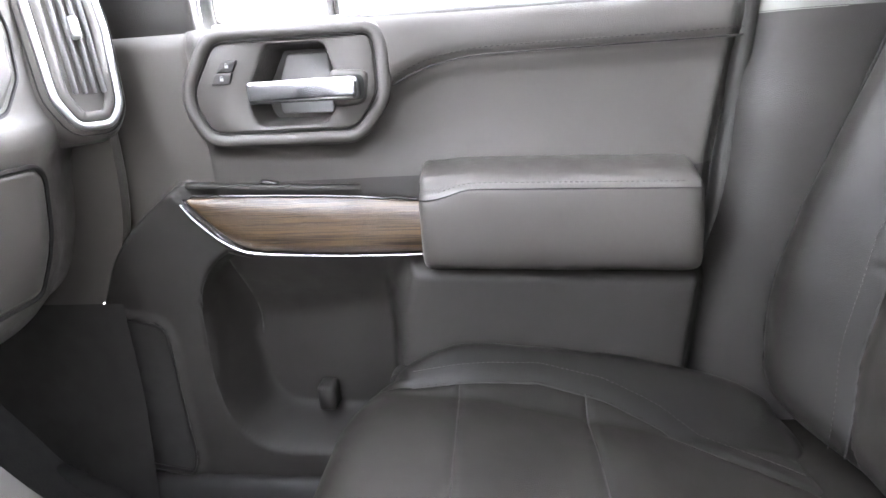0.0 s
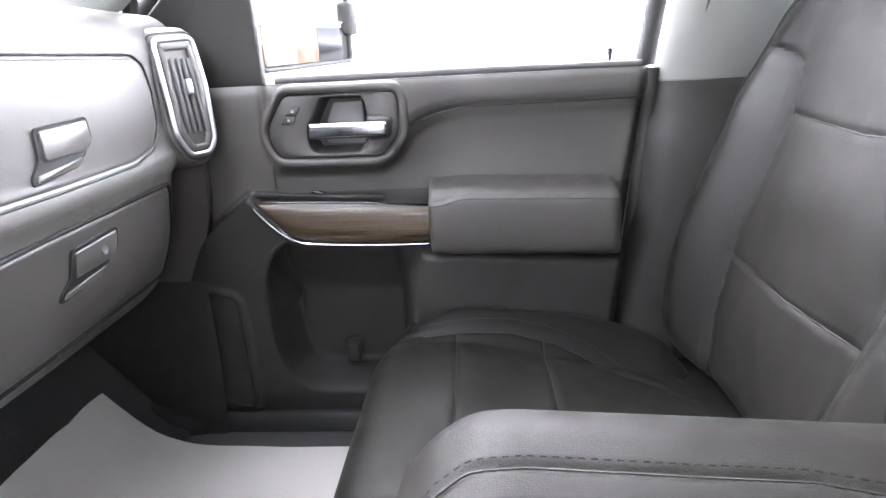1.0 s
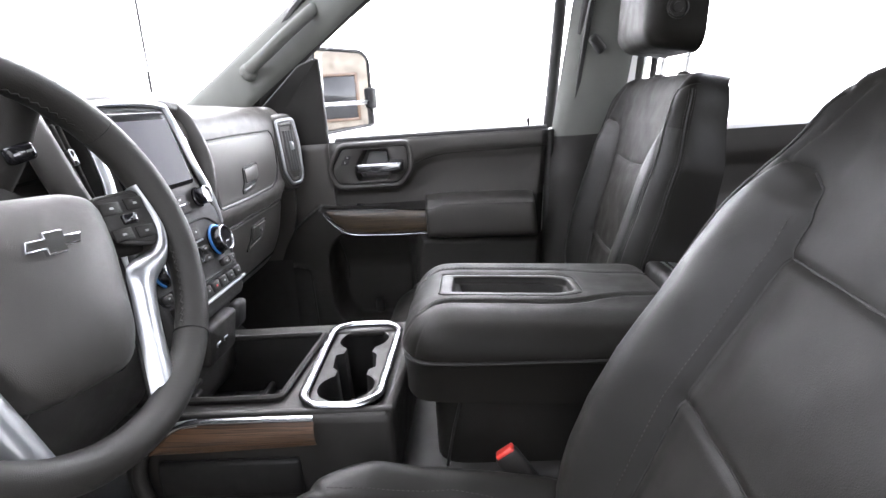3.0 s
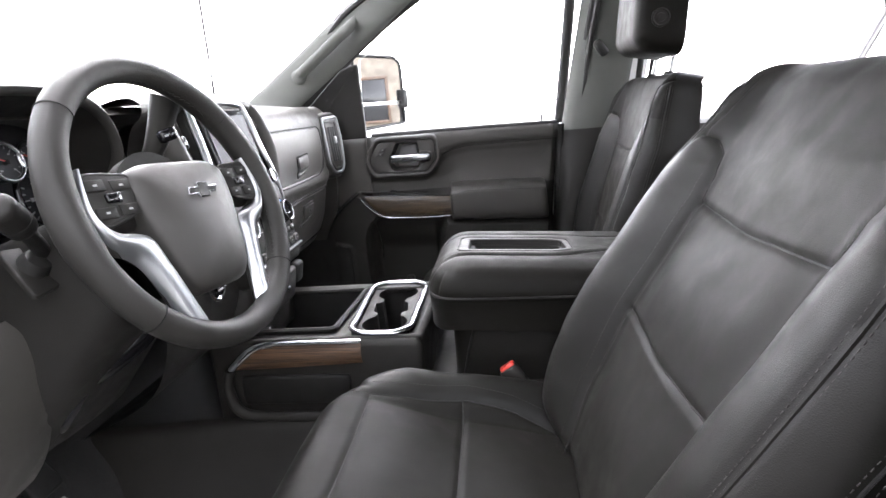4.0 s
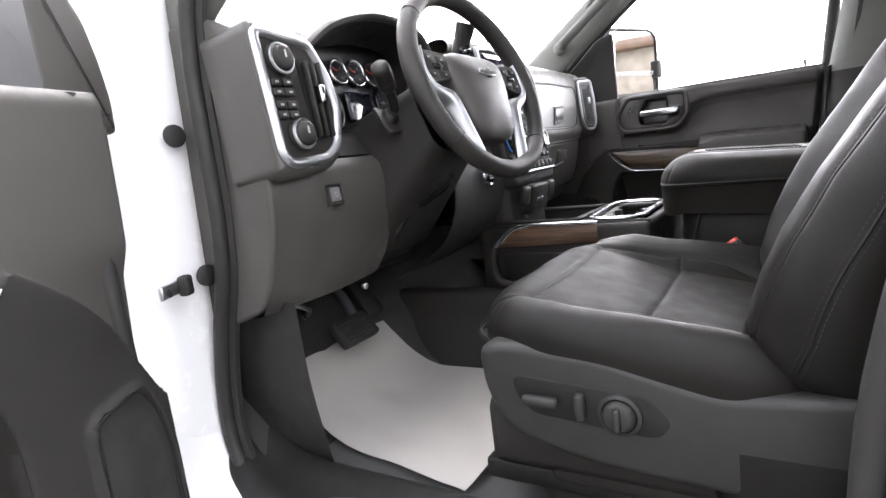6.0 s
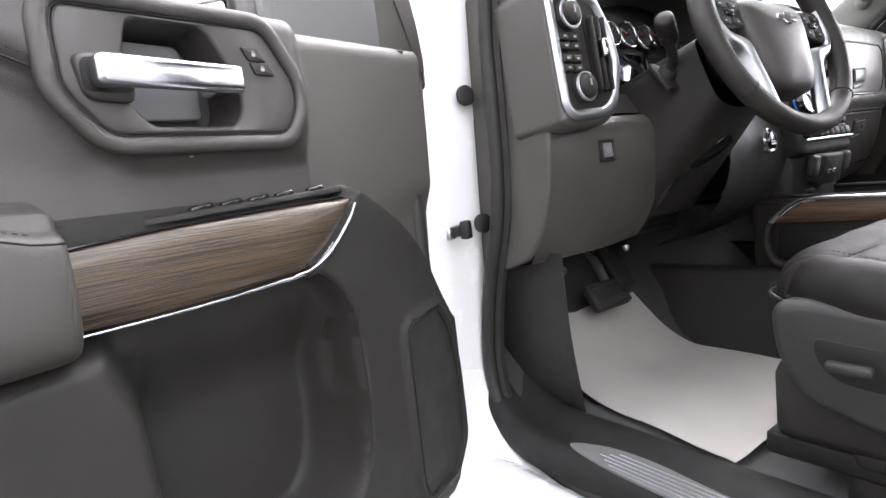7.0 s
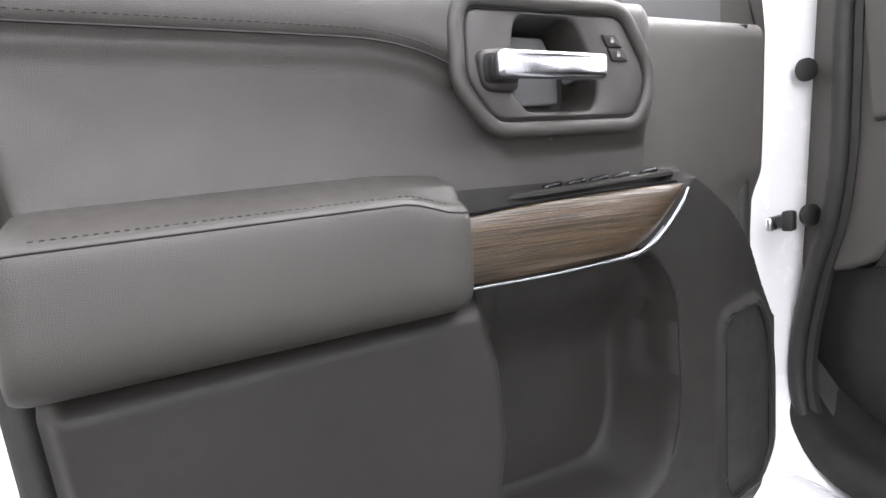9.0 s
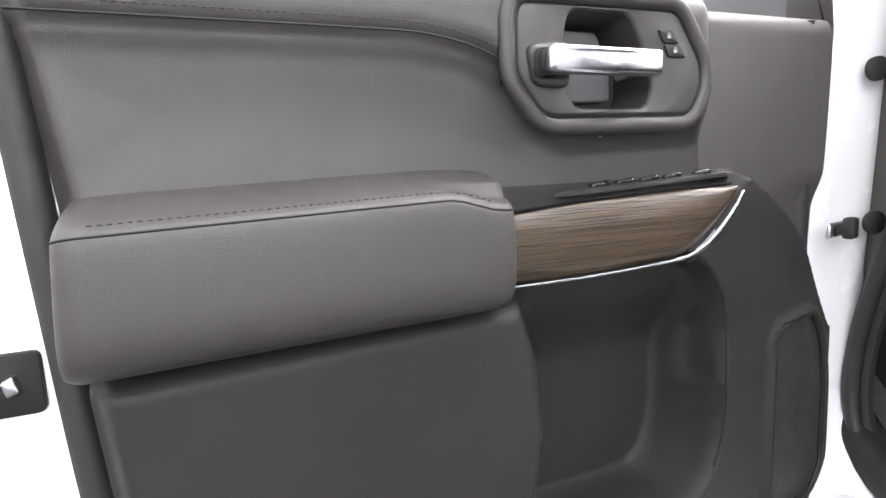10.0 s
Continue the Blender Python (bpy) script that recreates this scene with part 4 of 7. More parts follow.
    # side shields, switches, rails
    for e in (-1, 1):
        o = [(-0.136, 1.172), (-0.10, 1.180), (0.02, 1.168), (0.14, 1.138), (0.27, 1.150), (0.31, 1.12), (0.31, 1.03), (0.20, 1.026), (0.04, 1.033), (-0.043, 1.044), (-0.106, 1.066), (-0.132, 1.115)]
        o = rounded(o, 0.022, 4)
        m = Matrix(((1, 0, 0, dx), (0, 0, inn * e, cy + inn * e * 0.230), (0, 1, 0, dz), (0, 0, 0, 1)))
        sh = part("side_shield", moved(plate(o, 0.030, 0.012, 3), m), RUBBER, s)
        if e < 0:
            po = rounded([(-0.090, 1.141), (0.066, 1.130), (0.092, 1.102), (0.076, 1.083), (-0.066, 1.094), (-0.086, 1.114)], 0.012, 4)
            part("switch_plate", moved(plate(po, 0.003, 0.0015, base=0.029), m), DARK, sh)
            part("slide_switch", moved(box(0.045, 0.013, 0.014, 0.005, 2, (-0.053, 1.114, 0.039)), m), RUBBER, sh)
            part("recline_switch", moved(box(0.012, 0.034, 0.014, 0.005, 2, (-0.005, 1.113, 0.039)), m), RUBBER, sh)
            dial = lathe([(0.024, 0.031), (0.024, 0.038), (0.020, 0.040), (0.018, 0.037), (0.017, 0.044), (0.013, 0.047), (0.001, 0.047)], 24)
            part("lumbar_dial", moved(dial, m @ Matrix.Translation((0.038, 1.108, 0))), RUBBER, sh)
            part("dial_grip", moved(box(0.008, 0.026, 0.010, 0.003, 2, (0.038, 1.108, 0.049)), m), RUBBER, sh)
        part("seat_rail", moved(box(0.50, 0.045, 0.028, 0.004), Matrix.Translation((dx + 0.09, cy + e * 0.205, 0.985))), DARK, s)
        part("rail_cover", moved(box(0.36, 0.050, 0.05, 0.012), Matrix.Translation((dx + 0.11, cy + e * 0.205, 1.005))), HARD, s)
    part("seat_riser", moved(box(0.40, 0.44, 0.10, 0.015), Matrix.Translation((dx + 0.12, cy, 0.93))), HARD, s)
    # belt buckle beside the cushion
    b0 = Vector((dx + 0.145, cy + inn * 0.280, 1.130))
    bd = Vector((-0.55, inn * 0.1, 0.80)).normalized()
    bm = frame3(b0 + bd * 0.03, Vector((0, 1, 0)).cross(bd).normalized(), bd)
    bk = part("belt_buckle", moved(box(0.032, 0.020, 0.085, 0.006), bm), HARD, s)
    part("buckle_button", moved(box(0.026, 0.016, 0.020, 0.003), bm @ Matrix.Translation((0.001, 0, 0.036))), RED, bk, "red release button")
    part("buckle_stalk", tube([b0 - bd * 0.08, b0], 0.012, 8), FABRIC, s)
    return s


seat(-1, -0.452, 0.0, 0.0, 27, 0.212, (0.495, 1.810), "black leather driver seat with stitched bolsters", 0.0, 1.25)
seat(1, 0.470, 0.030, -0.045, 12, 0.385, (0.478, 1.775), "black leather passenger seat with stitched bolsters", 0.04, 1.0, 0.055)


# ---------------------------------------------------------------- centre console and folding centre seat
def console():
    c = thing("centre_console", "black centre console with cup holders, chrome ring and wood", "console", (-0.20, 0.02, 0.88))
    # side walls and top frame, with a storage bin let into it
    z = 1.236
    outer = rounded([(-0.43, -0.130), (-0.185, -0.135), (-0.040, -0.140), (-0.030, 0.185), (-0.185, 0.178), (-0.43, 0.165)], 0.012, 3)
    body = plate(outer, 0.36, 0.012, 3, base=z - 0.36 - 0.004)
    part("console_body", (body[0], body[1][:-1]), HARD, c)
    bin_o = rounded([(-0.425, -0.088), (-0.205, -0.088), (-0.195, 0.135), (-0.425, 0.130)], 0.012, 3)
    cup_o = rounded([(-0.172, -0.094), (-0.150, -0.119), (-0.084, -0.120), (-0.062, -0.098), (-0.062, 0.138), (-0.086, 0.164), (-0.158, 0.166), (-0.183, 0.143)], 0.02, 5)
    # top deck made of strips round the two openings
    deck = [((-0.43, -0.128), (-0.04, -0.116)), ((-0.43, 0.138), (-0.04, 0.176))]
    for (xa, ya), (xb, yb) in deck:
        part("deck_rail", moved(box(xb - xa, yb - ya, 0.012, 0.004), Matrix.Translation(((xa + xb) / 2, (ya + yb) / 2, z - 0.006))), HARD, c)
    bm = bmesh.new()
    edges = []
    for loop in (inset(outer, 0.006), inset(bin_o, -0.002), inset(cup_o, -0.003)):
        vs = [bm.verts.new((p[0], p[1], z - 0.0065)) for p in loop]
        edges += [bm.edges.new((vs[i - 1], vs[i])) for i in range(len(vs))]
    bmesh.ops.triangle_fill(bm, use_beauty=True, edges=edges)
    bm.verts.index_update()
    deck_geo = ([q.co.copy() for q in bm.verts], [tuple(q.index for q in p.verts) for p in bm.faces])
    bm.free()
    part("console_deck", deck_geo, HARD, c)
    # the bin's inner shade is put into its darker colour
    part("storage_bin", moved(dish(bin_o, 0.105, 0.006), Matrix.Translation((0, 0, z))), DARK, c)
    part("bin_mat", moved(plate(inset(bin_o, 0.012), 0.004, 0.001), Matrix.Translation((0, 0, z - 0.104))), RUBBER, c)
    for xx in (-0.36, -0.315, -0.27):
        part("bin_rib", moved(box(0.010, 0.17, 0.012, 0.003), Matrix.Translation((xx, 0.02, z - 0.096))), RUBBER, c)
    part("bin_divider", moved(box(0.010, 0.20, 0.022, 0.004), Matrix.Translation((-0.30, 0.02, z - 0.092))), RUBBER, c)
    part("bin_rim", moved(tube([(p[0], p[1], 0) for p in bin_o], 0.005, 6, True), Matrix.Translation((0, 0, z))), HARD, c)
    ring = part("cup_ring", moved(tube([(p[0], p[1], 0.002) for p in cup_o], 0.0068, 10, True, r2=0.0045, up=(0, 0, 1)), Matrix.Translation((0, 0, z + 0.001))), BRIGHT, c, "bright chrome ring round the cup holders")
    # cup tray: a floor plate with two round wells and a slot
    wells = [(-0.121, 0.110, 0.042), (-0.118, -0.057, 0.042)]
    k = 24
    rim = []
    # keyhole outline that joins both wells through the slot
    def arc(cx, cy, r, a0, a1, n):
        return [(cx + r * math.cos(a0 + (a1 - a0) * i / n), cy + r * math.sin(a0 + (a1 - a0) * i / n)) for i in range(n + 1)]
    rim = arc(wells[0][0], wells[0][1], 0.042, radians(-55), radians(235), 20)
    rim += [(-0.145, 0.056), (-0.158, 0.050), (-0.152, 0.006), (-0.142, -0.006)]
    rim += arc(wells[1][0], wells[1][1], 0.042, radians(125), radians(415), 20)
    rim += [(-0.094, -0.006), (-0.084, 0.004), (-0.090, 0.048), (-0.099, 0.058)]
    bm = bmesh.new()
    inner_cup = inset(cup_o, 0.006)
    vo = [bm.verts.new((p[0], p[1], z - 0.004)) for p in inner_cup]
    vi = [bm.verts.new((p[0], p[1], z - 0.004)) for p in rim]
    eo = [bm.edges.new((vo[i - 1], vo[i])) for i in range(len(vo))]
    ei = [bm.edges.new((vi[i - 1], vi[i])) for i in range(len(vi))]
    bmesh.ops.triangle_fill(bm, use_beauty=True, edges=eo + ei)
    bm.verts.index_update()
    plate_geo = ([q.co.copy() for q in bm.verts], [tuple(q.index for q in p.verts) for p in bm.faces])
    bm.free()
    part("cup_plate", plate_geo, HARD, c)
    # wells and fingers darkened in colour for the shade down inside
    part("cup_well", moved(dish(rim, 0.115, 0.004), Matrix.Translation((0, 0, z - 0.004))), DARK, c, "black rubber-lined cup wells, shade put into their colour")
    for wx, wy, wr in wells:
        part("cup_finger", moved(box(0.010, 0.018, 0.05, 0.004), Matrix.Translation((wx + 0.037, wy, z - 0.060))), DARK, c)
    # wood flank towards the driver
    top = [Vector((x, -0.146, zz)) for x, zz in ((-0.142, 1.232), (-0.24, 1.233), (-0.30, 1.232), (-0.335, 1.222), (-0.365, 1.198))]
    bot = [Vector((x, -0.146, zz)) for x, zz in ((-0.142, 1.196), (-0.24, 1.192), (-0.30, 1.190), (-0.335, 1.189), (-0.375, 1.188))]
    top, bot = curve(top, 6), curve(bot, 6)
    part("wood_trim", surf(lambda i, k: top[i] + (bot[i] - top[i]) * (k / 6) + Vector((0, -0.006 * (1 - (k / 3 - 1) ** 2), 0)), range(len(top)), range(7)), WOOD_DARK, c, "brown wood trim on the console flank")
    part("wood_edge", tube([p + Vector((0, -0.001, 0.004)) for p in top], 0.0045, 8), CHROME, c, "bright edge over the wood")
    part("wood_frame", tube([p + Vector((-0.008, 0.001, 0.002)) for p in top[-14:]] + [bot[-1] + Vector((-0.010, 0.001, 0))], 0.0055, 8), SATIN, c)
    # solid dark slab in place of the shade in an open pocket
    part("flank_pocket_shade", moved(box(0.20, 0.012, 0.055, 0.01), Matrix.Translation((-0.27, -0.139, 1.145))), DARK, c)
    part("flank_lip", tube(curve([(-0.385, -0.146, 1.188), (-0.392, -0.15, 1.15), (-0.37, -0.15, 1.105), (-0.28, -0.15, 1.098), (-0.16, -0.15, 1.10)], 6), 0.010, 8), HARD, c)
    return c


console()


def centre_seat():
    s = thing("folding_seat", "folded black leather centre seat with an armrest tray", "seat", (0.17, 0.03, 0.93))
    cx, cy, z0 = 0.170, 0.032, 1.352
    tray = rounded([(-0.144, 0.041), (0.032, 0.042), (0.060, 0.030), (0.064, -0.038), (0.033, -0.053), (-0.144, -0.053)], 0.010, 5)
    seam_a = [(-0.20, 0.020), (-0.181, 0.044), (-0.172, 0.058), (-0.153, 0.071), (-0.12, 0.0745), (-0.03, 0.0735), (0.033, 0.0735), (0.076, 0.0625), (0.10, 0.055), (0.137, 0.0535), (0.19, 0.052)]
    seam_b = [(-0.20, -0.108), (-0.184, -0.104), (-0.171, -0.098), (-0.158, -0.086), (-0.13, -0.078), (-0.06, -0.079), (0.007, -0.080), (0.039, -0.078), (0.065, -0.070), (0.083, -0.061), (0.121, -0.050), (0.19, -0.048)]

    def top(X, Y):
        z = -0.06 * np.clip(X + 0.12, 0, 1) - 0.020 * step((-0.14 - X) / 0.07) - 0.016 * step((np.abs(Y) - 0.10) / 0.07)
        z = z - 0.0035 * np.exp(-(line_gap([seam_a, seam_b], X, Y) / 0.0038) ** 2) + 0.002 * inside([(-0.3, -0.080), (0.3, -0.060), (0.3, 0.060), (-0.3, 0.075)], X, Y, 0.03)
        z = z - 0.0022 * np.exp(-(line_gap([tray + tray[:1]], X, Y) / 0.0045) ** 2)
        z = z - 0.060 * inside(inset(tray, 0.007), X, Y, 0.006)
        return z

    X, Y, Z, drop = cushion(0.195, 0.162, 0.030, 0.030, 0.065, (140, 130), top, 0.07)
    bulge = 1 + 0.012 * np.exp(-((drop - 0.035) / 0.025) ** 2)
    G = sheet(cx + X * bulge, cy + Y * bulge, z0 + Z)
    part("armrest_top", G, LEATHER, s)
    # stepped tray let into the pad, tilted with it
    mt = Matrix.Translation((cx, cy, z0 - 0.0062)) @ Matrix.Rotation(math.atan(0.06), 4, "Y")

    def ledge(d, z):
        """The tray's outline drawn in by d, twice as far at its front end."""
        return [Vector((-0.040 + (p[0] + 0.040) * (1 - d / 0.104) + 0.7 * d * step((-0.10 - p[0]) / 0.03), -0.006 + (p[1] + 0.006) * (1 - d / 0.047), z)) for p in tray]

    def bowl(steps):
        loops = [ledge(d, z) for d, z in steps]
        k = len(tray)
        f = [(i * k + j, i * k + (j + 1) % k, (i + 1) * k + (j + 1) % k, (i + 1) * k + j) for i in range(len(loops) - 1) for j in range(k)]
        return [p for lp in loops for p in lp], f

    tr = part("tray_frame", moved(bowl([(-0.0005, -0.010), (0.0, -0.0015), (0.0012, -0.0002), (0.003, 0.0), (0.008, 0.0), (0.0096, -0.0006), (0.0105, -0.002)]), mt), LEATHER_SIDE, s)
    part("tray_floor", moved(bowl([(0.0104, -0.0018), (0.0115, -0.009), (0.0125, -0.0105), (0.0150, -0.011), (0.0162, -0.0120), (0.0178, -0.021), (0.0190, -0.0226), (0.0215, -0.0230)]), mt), LEATHER_SIDE, tr)
    base_o = ledge(0.0212, -0.0229)
    part("tray_base", moved((base_o, [tuple(range(len(base_o)))]), mt), LEATHER_SIDE, tr)
    part("tray_groove", moved(tube([(p.x, p.y, -0.0004) for p in ledge(-0.0012, 0)], 0.0011, 5, True), mt), DARK, tr)
    for line, off in ((seam_a, 0.006), (seam_b, -0.006), (seam_a, -0.006), (seam_b, 0.006)):
        q = np.array([(p.x, p.y) for p in resample([Vector((*a, 0)) for a in line], 0.004)])
        q[:, 1] += off
        zz = top(q[:, 0], q[:, 1])
        pts = [Vector((cx + a, cy + b, z0 + c + 0.0015)) for (a, b), c in zip(q, zz) if a < 0.185 and a > -0.18]
        part("stitching", stitches(pts, 0.007, 0.0004), LEATHER_SIDE, s)
    for line in (seam_a, seam_b):
        q = np.array([(p.x, p.y) for p in resample([Vector((*a, 0)) for a in line], 0.004)])
        zz = top(q[:, 0], q[:, 1])
        part("seam", tube([Vector((cx + a, cy + b, z0 + c + 0.0006)) for (a, b), c in zip(q, zz) if -0.175 < a < 0.185], 0.0010, 5), DARK, s)
    path = [(cx + a, cy + b, z0 + c) for a, b, c in ((0.19, -0.166, -0.060), (0.0, -0.168, -0.056), (-0.13, -0.166, -0.054), (-0.180, -0.145, -0.054), (-0.198, -0.08, -0.054), (-0.199, 0.0, -0.054), (-0.198, 0.08, -0.054), (-0.180, 0.145, -0.054), (-0.13, 0.166, -0.054), (0.19, 0.166, -0.06))]
    part("piping", tube(curve(path, 6), 0.003, 6), LEATHER_SIDE, s)
    # padded base below with its slanted seam
    base = rounded([(-0.158, -0.148), (0.19, -0.150), (0.19, 0.150), (-0.158, 0.148)], 0.045, 5)
    part("armrest_base", moved(plate(base, 0.25, 0.008, base=1.04), Matrix.Translation((cx, cy, 0))), LEATHER_SIDE, s)
    part("base_seam", tube([(0.065, cy - 0.1525, 1.287), (0.04, cy - 0.1535, 1.20), (0.025, cy - 0.1525, 1.13)], 0.0022, 6), DARK, s)
    part("lower_tray", moved(box(0.42, 0.34, 0.05, 0.015), Matrix.Translation((0.17, 0.03, 1.115))), HARD, s)
    # hinge end: a satin frame round an open cup recess
    hm = Matrix.Translation((0.440, 0.045, 1.288)) @ Matrix.Rotation(radians(8), 4, "Y")
    part("hinge_pad", moved(box(0.034, 0.31, 0.056, 0.012, 3, (-0.044, 0, 0)), hm), LEATHER_SIDE, s)
    part("hinge_cover", moved(join(box(0.016, 0.31, 0.056, 0.006, 3, (0.046, 0, 0)), box(0.085, 0.145, 0.054, 0.006, 2, (0.0, -0.080, 0)), box(0.085, 0.045, 0.054, 0.006, 2, (0.0, 0.130, 0))), hm), SATIN, s, "satin silver hinge cover")
    part("cup_floor", moved(box(0.080, 0.12, 0.010, 0.002, 1, (0.005, 0.05, -0.020)), hm), DARK, s)
    part("cup_liner", moved(lathe([(0.036, -0.016), (0.037, 0.020), (0.034, 0.021), (0.033, -0.015)], 26), hm @ Matrix.Translation((0.006, 0.050, 0))), DARK, s, "black rear cup recess")
    part("cover_slot", moved(box(0.004, 0.29, 0.002, 0, 1, (-0.028, 0, 0.0285)), hm), DARK, s)
    return s


centre_seat()


# ---------------------------------------------------------------- dashboard
dash = thing("dashboard", "charcoal truck dashboard with satin vents and screen", "dashboard", (-0.55, 0.0, 1.2))


def loft(section, ys, warp=None, n=4):
    """A section of (x, z) points drawn across the car."""
    sec = curve([(a, 0, b) for a, b in section], n)
    if warp is None:
        warp = lambda x, y, z: (x, y, z)
    return surf(lambda y, k: Vector(warp(sec[k].x, y, sec[k].z)), ys, range(len(sec)))


# top pad, full width
def crown(x, y, z):
    return x - 0.16 * (y / 0.75) ** 2 * step((-0.55 - x) / 0.4) * -1, y, z - 0.012 * (abs(y) / 0.75) ** 3


part("dash_top", loft([(-1.02, 1.590), (-0.85, 1.628), (-0.70, 1.650), (-0.58, 1.657), (-0.50, 1.652), (-0.468, 1.640)], span(-0.745, 0.745, 40), crown), DASH_TOP, dash)
# passenger side: upper band, ledge and knee bolster
shell = [(-0.475, 1.642), (-0.455, 1.639), (-0.438, 1.628), (-0.427, 1.612), (-0.422, 1.592), (-0.421, 1.55), (-0.420, 1.50), (-0.417, 1.462), (-0.411, 1.446), (-0.410, 1.432), (-0.416, 1.416), (-0.424, 1.39), (-0.434, 1.34), (-0.447, 1.300), (-0.475, 1.250), (-0.53, 1.215), (-0.62, 1.200), (-0.80, 1.20)]


def bow(x, y, z):
    return x + 0.03 * (1 - ((y - 0.40) / 0.36) ** 2) * 0.35 - 0.05 * step((y - 0.60) / 0.14) * step((1.46 - z) / 0.05), y, z


part("dash_shell", loft(shell, span(0.165, 0.735, 36), bow, 5), DASH, dash)
# glove box lids: shaped skins a little proud of the shell, with a shut line sunk round each
shell_line = curve([(a, 0, b) for a, b in shell], 5)[:-1]
shell_z = [p.z for p in reversed(shell_line)]
shell_x = [p.x for p in reversed(shell_line)]


def on_shell(y, z, lift=0.0):
    return Vector(bow(float(np.interp(z, shell_z, shell_x)) + lift, y, z))


def glove_lid(name, outline, label, groove):
    ys = [p[0] for p in outline]
    zs = [p[1] for p in outline]
    Y, Z = np.meshgrid(np.linspace(min(ys) - 0.004, max(ys) + 0.004, 130), np.linspace(min(zs) - 0.004, max(zs) + 0.004, 60), indexing="ij")
    lift = -0.006 + 0.0072 * inside(inset(outline, 0.0035), Y, Z, 0.008) + 0.0014 * inside(outline, Y, Z, 0.06)
    v = [on_shell(y, z, h) for y, z, h in zip(Y.ravel(), Z.ravel(), lift.ravel())]
    f = sheet(Y, Y, Y)[1]
    lid = part(name, (v, f), LID, dash, label)
    line = resample([Vector((*p, 0)) for p in outline + outline[:1]], 0.004)
    part("shut_line", tube([on_shell(p.x, p.y, 0.0006) for p in line[:-1]], groove, 6, True), DARK, lid)
    return lid


up_out = rounded([(0.250, 1.583), (0.350, 1.585), (0.595, 1.584), (0.618, 1.572), (0.628, 1.535), (0.622, 1.492), (0.596, 1.462), (0.545, 1.451), (0.400, 1.449), (0.255, 1.449), (0.254, 1.52)], 0.008, 4)
lo_out = rounded([(0.272, 1.404), (0.380, 1.409), (0.610, 1.412), (0.632, 1.396), (0.634, 1.340), (0.622, 1.272), (0.275, 1.262), (0.268, 1.34)], 0.010, 4)
up_lid = glove_lid("upper_glove_door", up_out, "padded upper glove box door", 0.0017)
lo_lid = glove_lid("lower_glove_door", lo_out, "lower glove box door", 0.0030)
for lid, yy, zz in ((up_lid, 0.430, 1.490), (lo_lid, 0.441, 1.360)):
    ho = rounded([(-0.041, 0.026), (0.041, 0.030), (0.041, 0.004), (0.008, -0.021), (-0.063, -0.029), (-0.062, -0.020), (-0.046, -0.006)], 0.006)
    mid_p = on_shell(yy, zz, 0.0042)
    lean = on_shell(yy, zz + 0.02) - on_shell(yy, zz - 0.02)
    hm = frame3(mid_p, (0, 1, 0), Vector((0, 1, 0)).cross(lean).normalized())
    hb = part("latch_bezel", moved(band(ho, inset(ho, 0.0022), -0.006, 0.0012, 0.0006), hm), DARK, lid)
    part("latch_pocket", moved(plate(inset(ho, 0.0020), 0.0006), hm), DARK, hb)
    part("glove_latch", moved(plate(rounded([(-0.037, 0.0215), (0.037, 0.0255), (0.037, 0.004), (0.024, -0.006), (-0.038, -0.008)], 0.004), 0.0048, 0.0016, base=-0.002), hm), LID, hb)
    part("pocket_lip", moved(plate(rounded([(-0.058, -0.026), (0.004, -0.0205), (0.016, -0.012), (-0.054, -0.0195)], 0.002), 0.0022, 0.0008), hm), LID, hb)
lk = moved(lathe([(0.0055, 0), (0.0055, 0.002), (0.0035, 0.0025), (0.001, 0.001)], 20), frame3(on_shell(0.452, 1.368, 0.0065), (0, 1, 0), (1, 0, 0.05)))
part("glove_lock", lk, TRIM_GREY, dash)

# passenger outer vent pod
def outer_vent(m, w, h, name):
    o = rounded([(-w / 2, h / 2 - 0.004), (w / 2 - 0.006, h / 2), (w / 2, h * 0.1), (w / 2 - 0.006, -h / 2 + 0.02), (w / 2 - 0.02, -h / 2), (-w / 2 + 0.016, -h / 2), (-w / 2, -h / 2 + 0.03)], 0.010, 4)
    pod = part(name, moved(plate(inset(o, -0.018), 0.085, 0.022, 4, base=-0.085), m), DASH, dash)
    part("vent_ring", moved(tube([(p[0], p[1], 0.001) for p in o], 0.0045, 8, True, r2=0.004, up=(0, 0, 1)), m), SATIN, pod, "satin silver vent ring")
    slim = inset(o, 0.015)
    part("vent_bezel", moved(band(inset(o, 0.004), slim, -0.006, 0.004, 0.002), m), LID, pod)
    # flat dark plate paints the shade of the vent opening
    part("vent_throat_shade", moved(plate(slim, 0.001, base=-0.004), m), DARK, pod)
    part("stitched_ring", moved(tube([(p[0], p[1], -0.004) for p in inset(o, -0.009)], 0.0009, 5, True), m), DARK, pod)
    return pod, o


pm = frame3((-0.392, 0.680, 1.524), (0.42, 1.0, 0.0), (1, -0.42, 0.10))
pod, po = outer_vent(pm, 0.072, 0.165, "passenger_vent")
for k in range(4):
    part("vent_slat", moved(box(0.0035, 0.104, 0.010, 0.0015, 1, (-0.0135 + 0.0098 * k, 0.002, 0.001)), pm), TRIM_GREY, pod)
part("vent_tab", moved(box(0.010, 0.022, 0.012, 0.003, 2, (0.001, 0.014, 0.006)), pm), SATIN, pod)

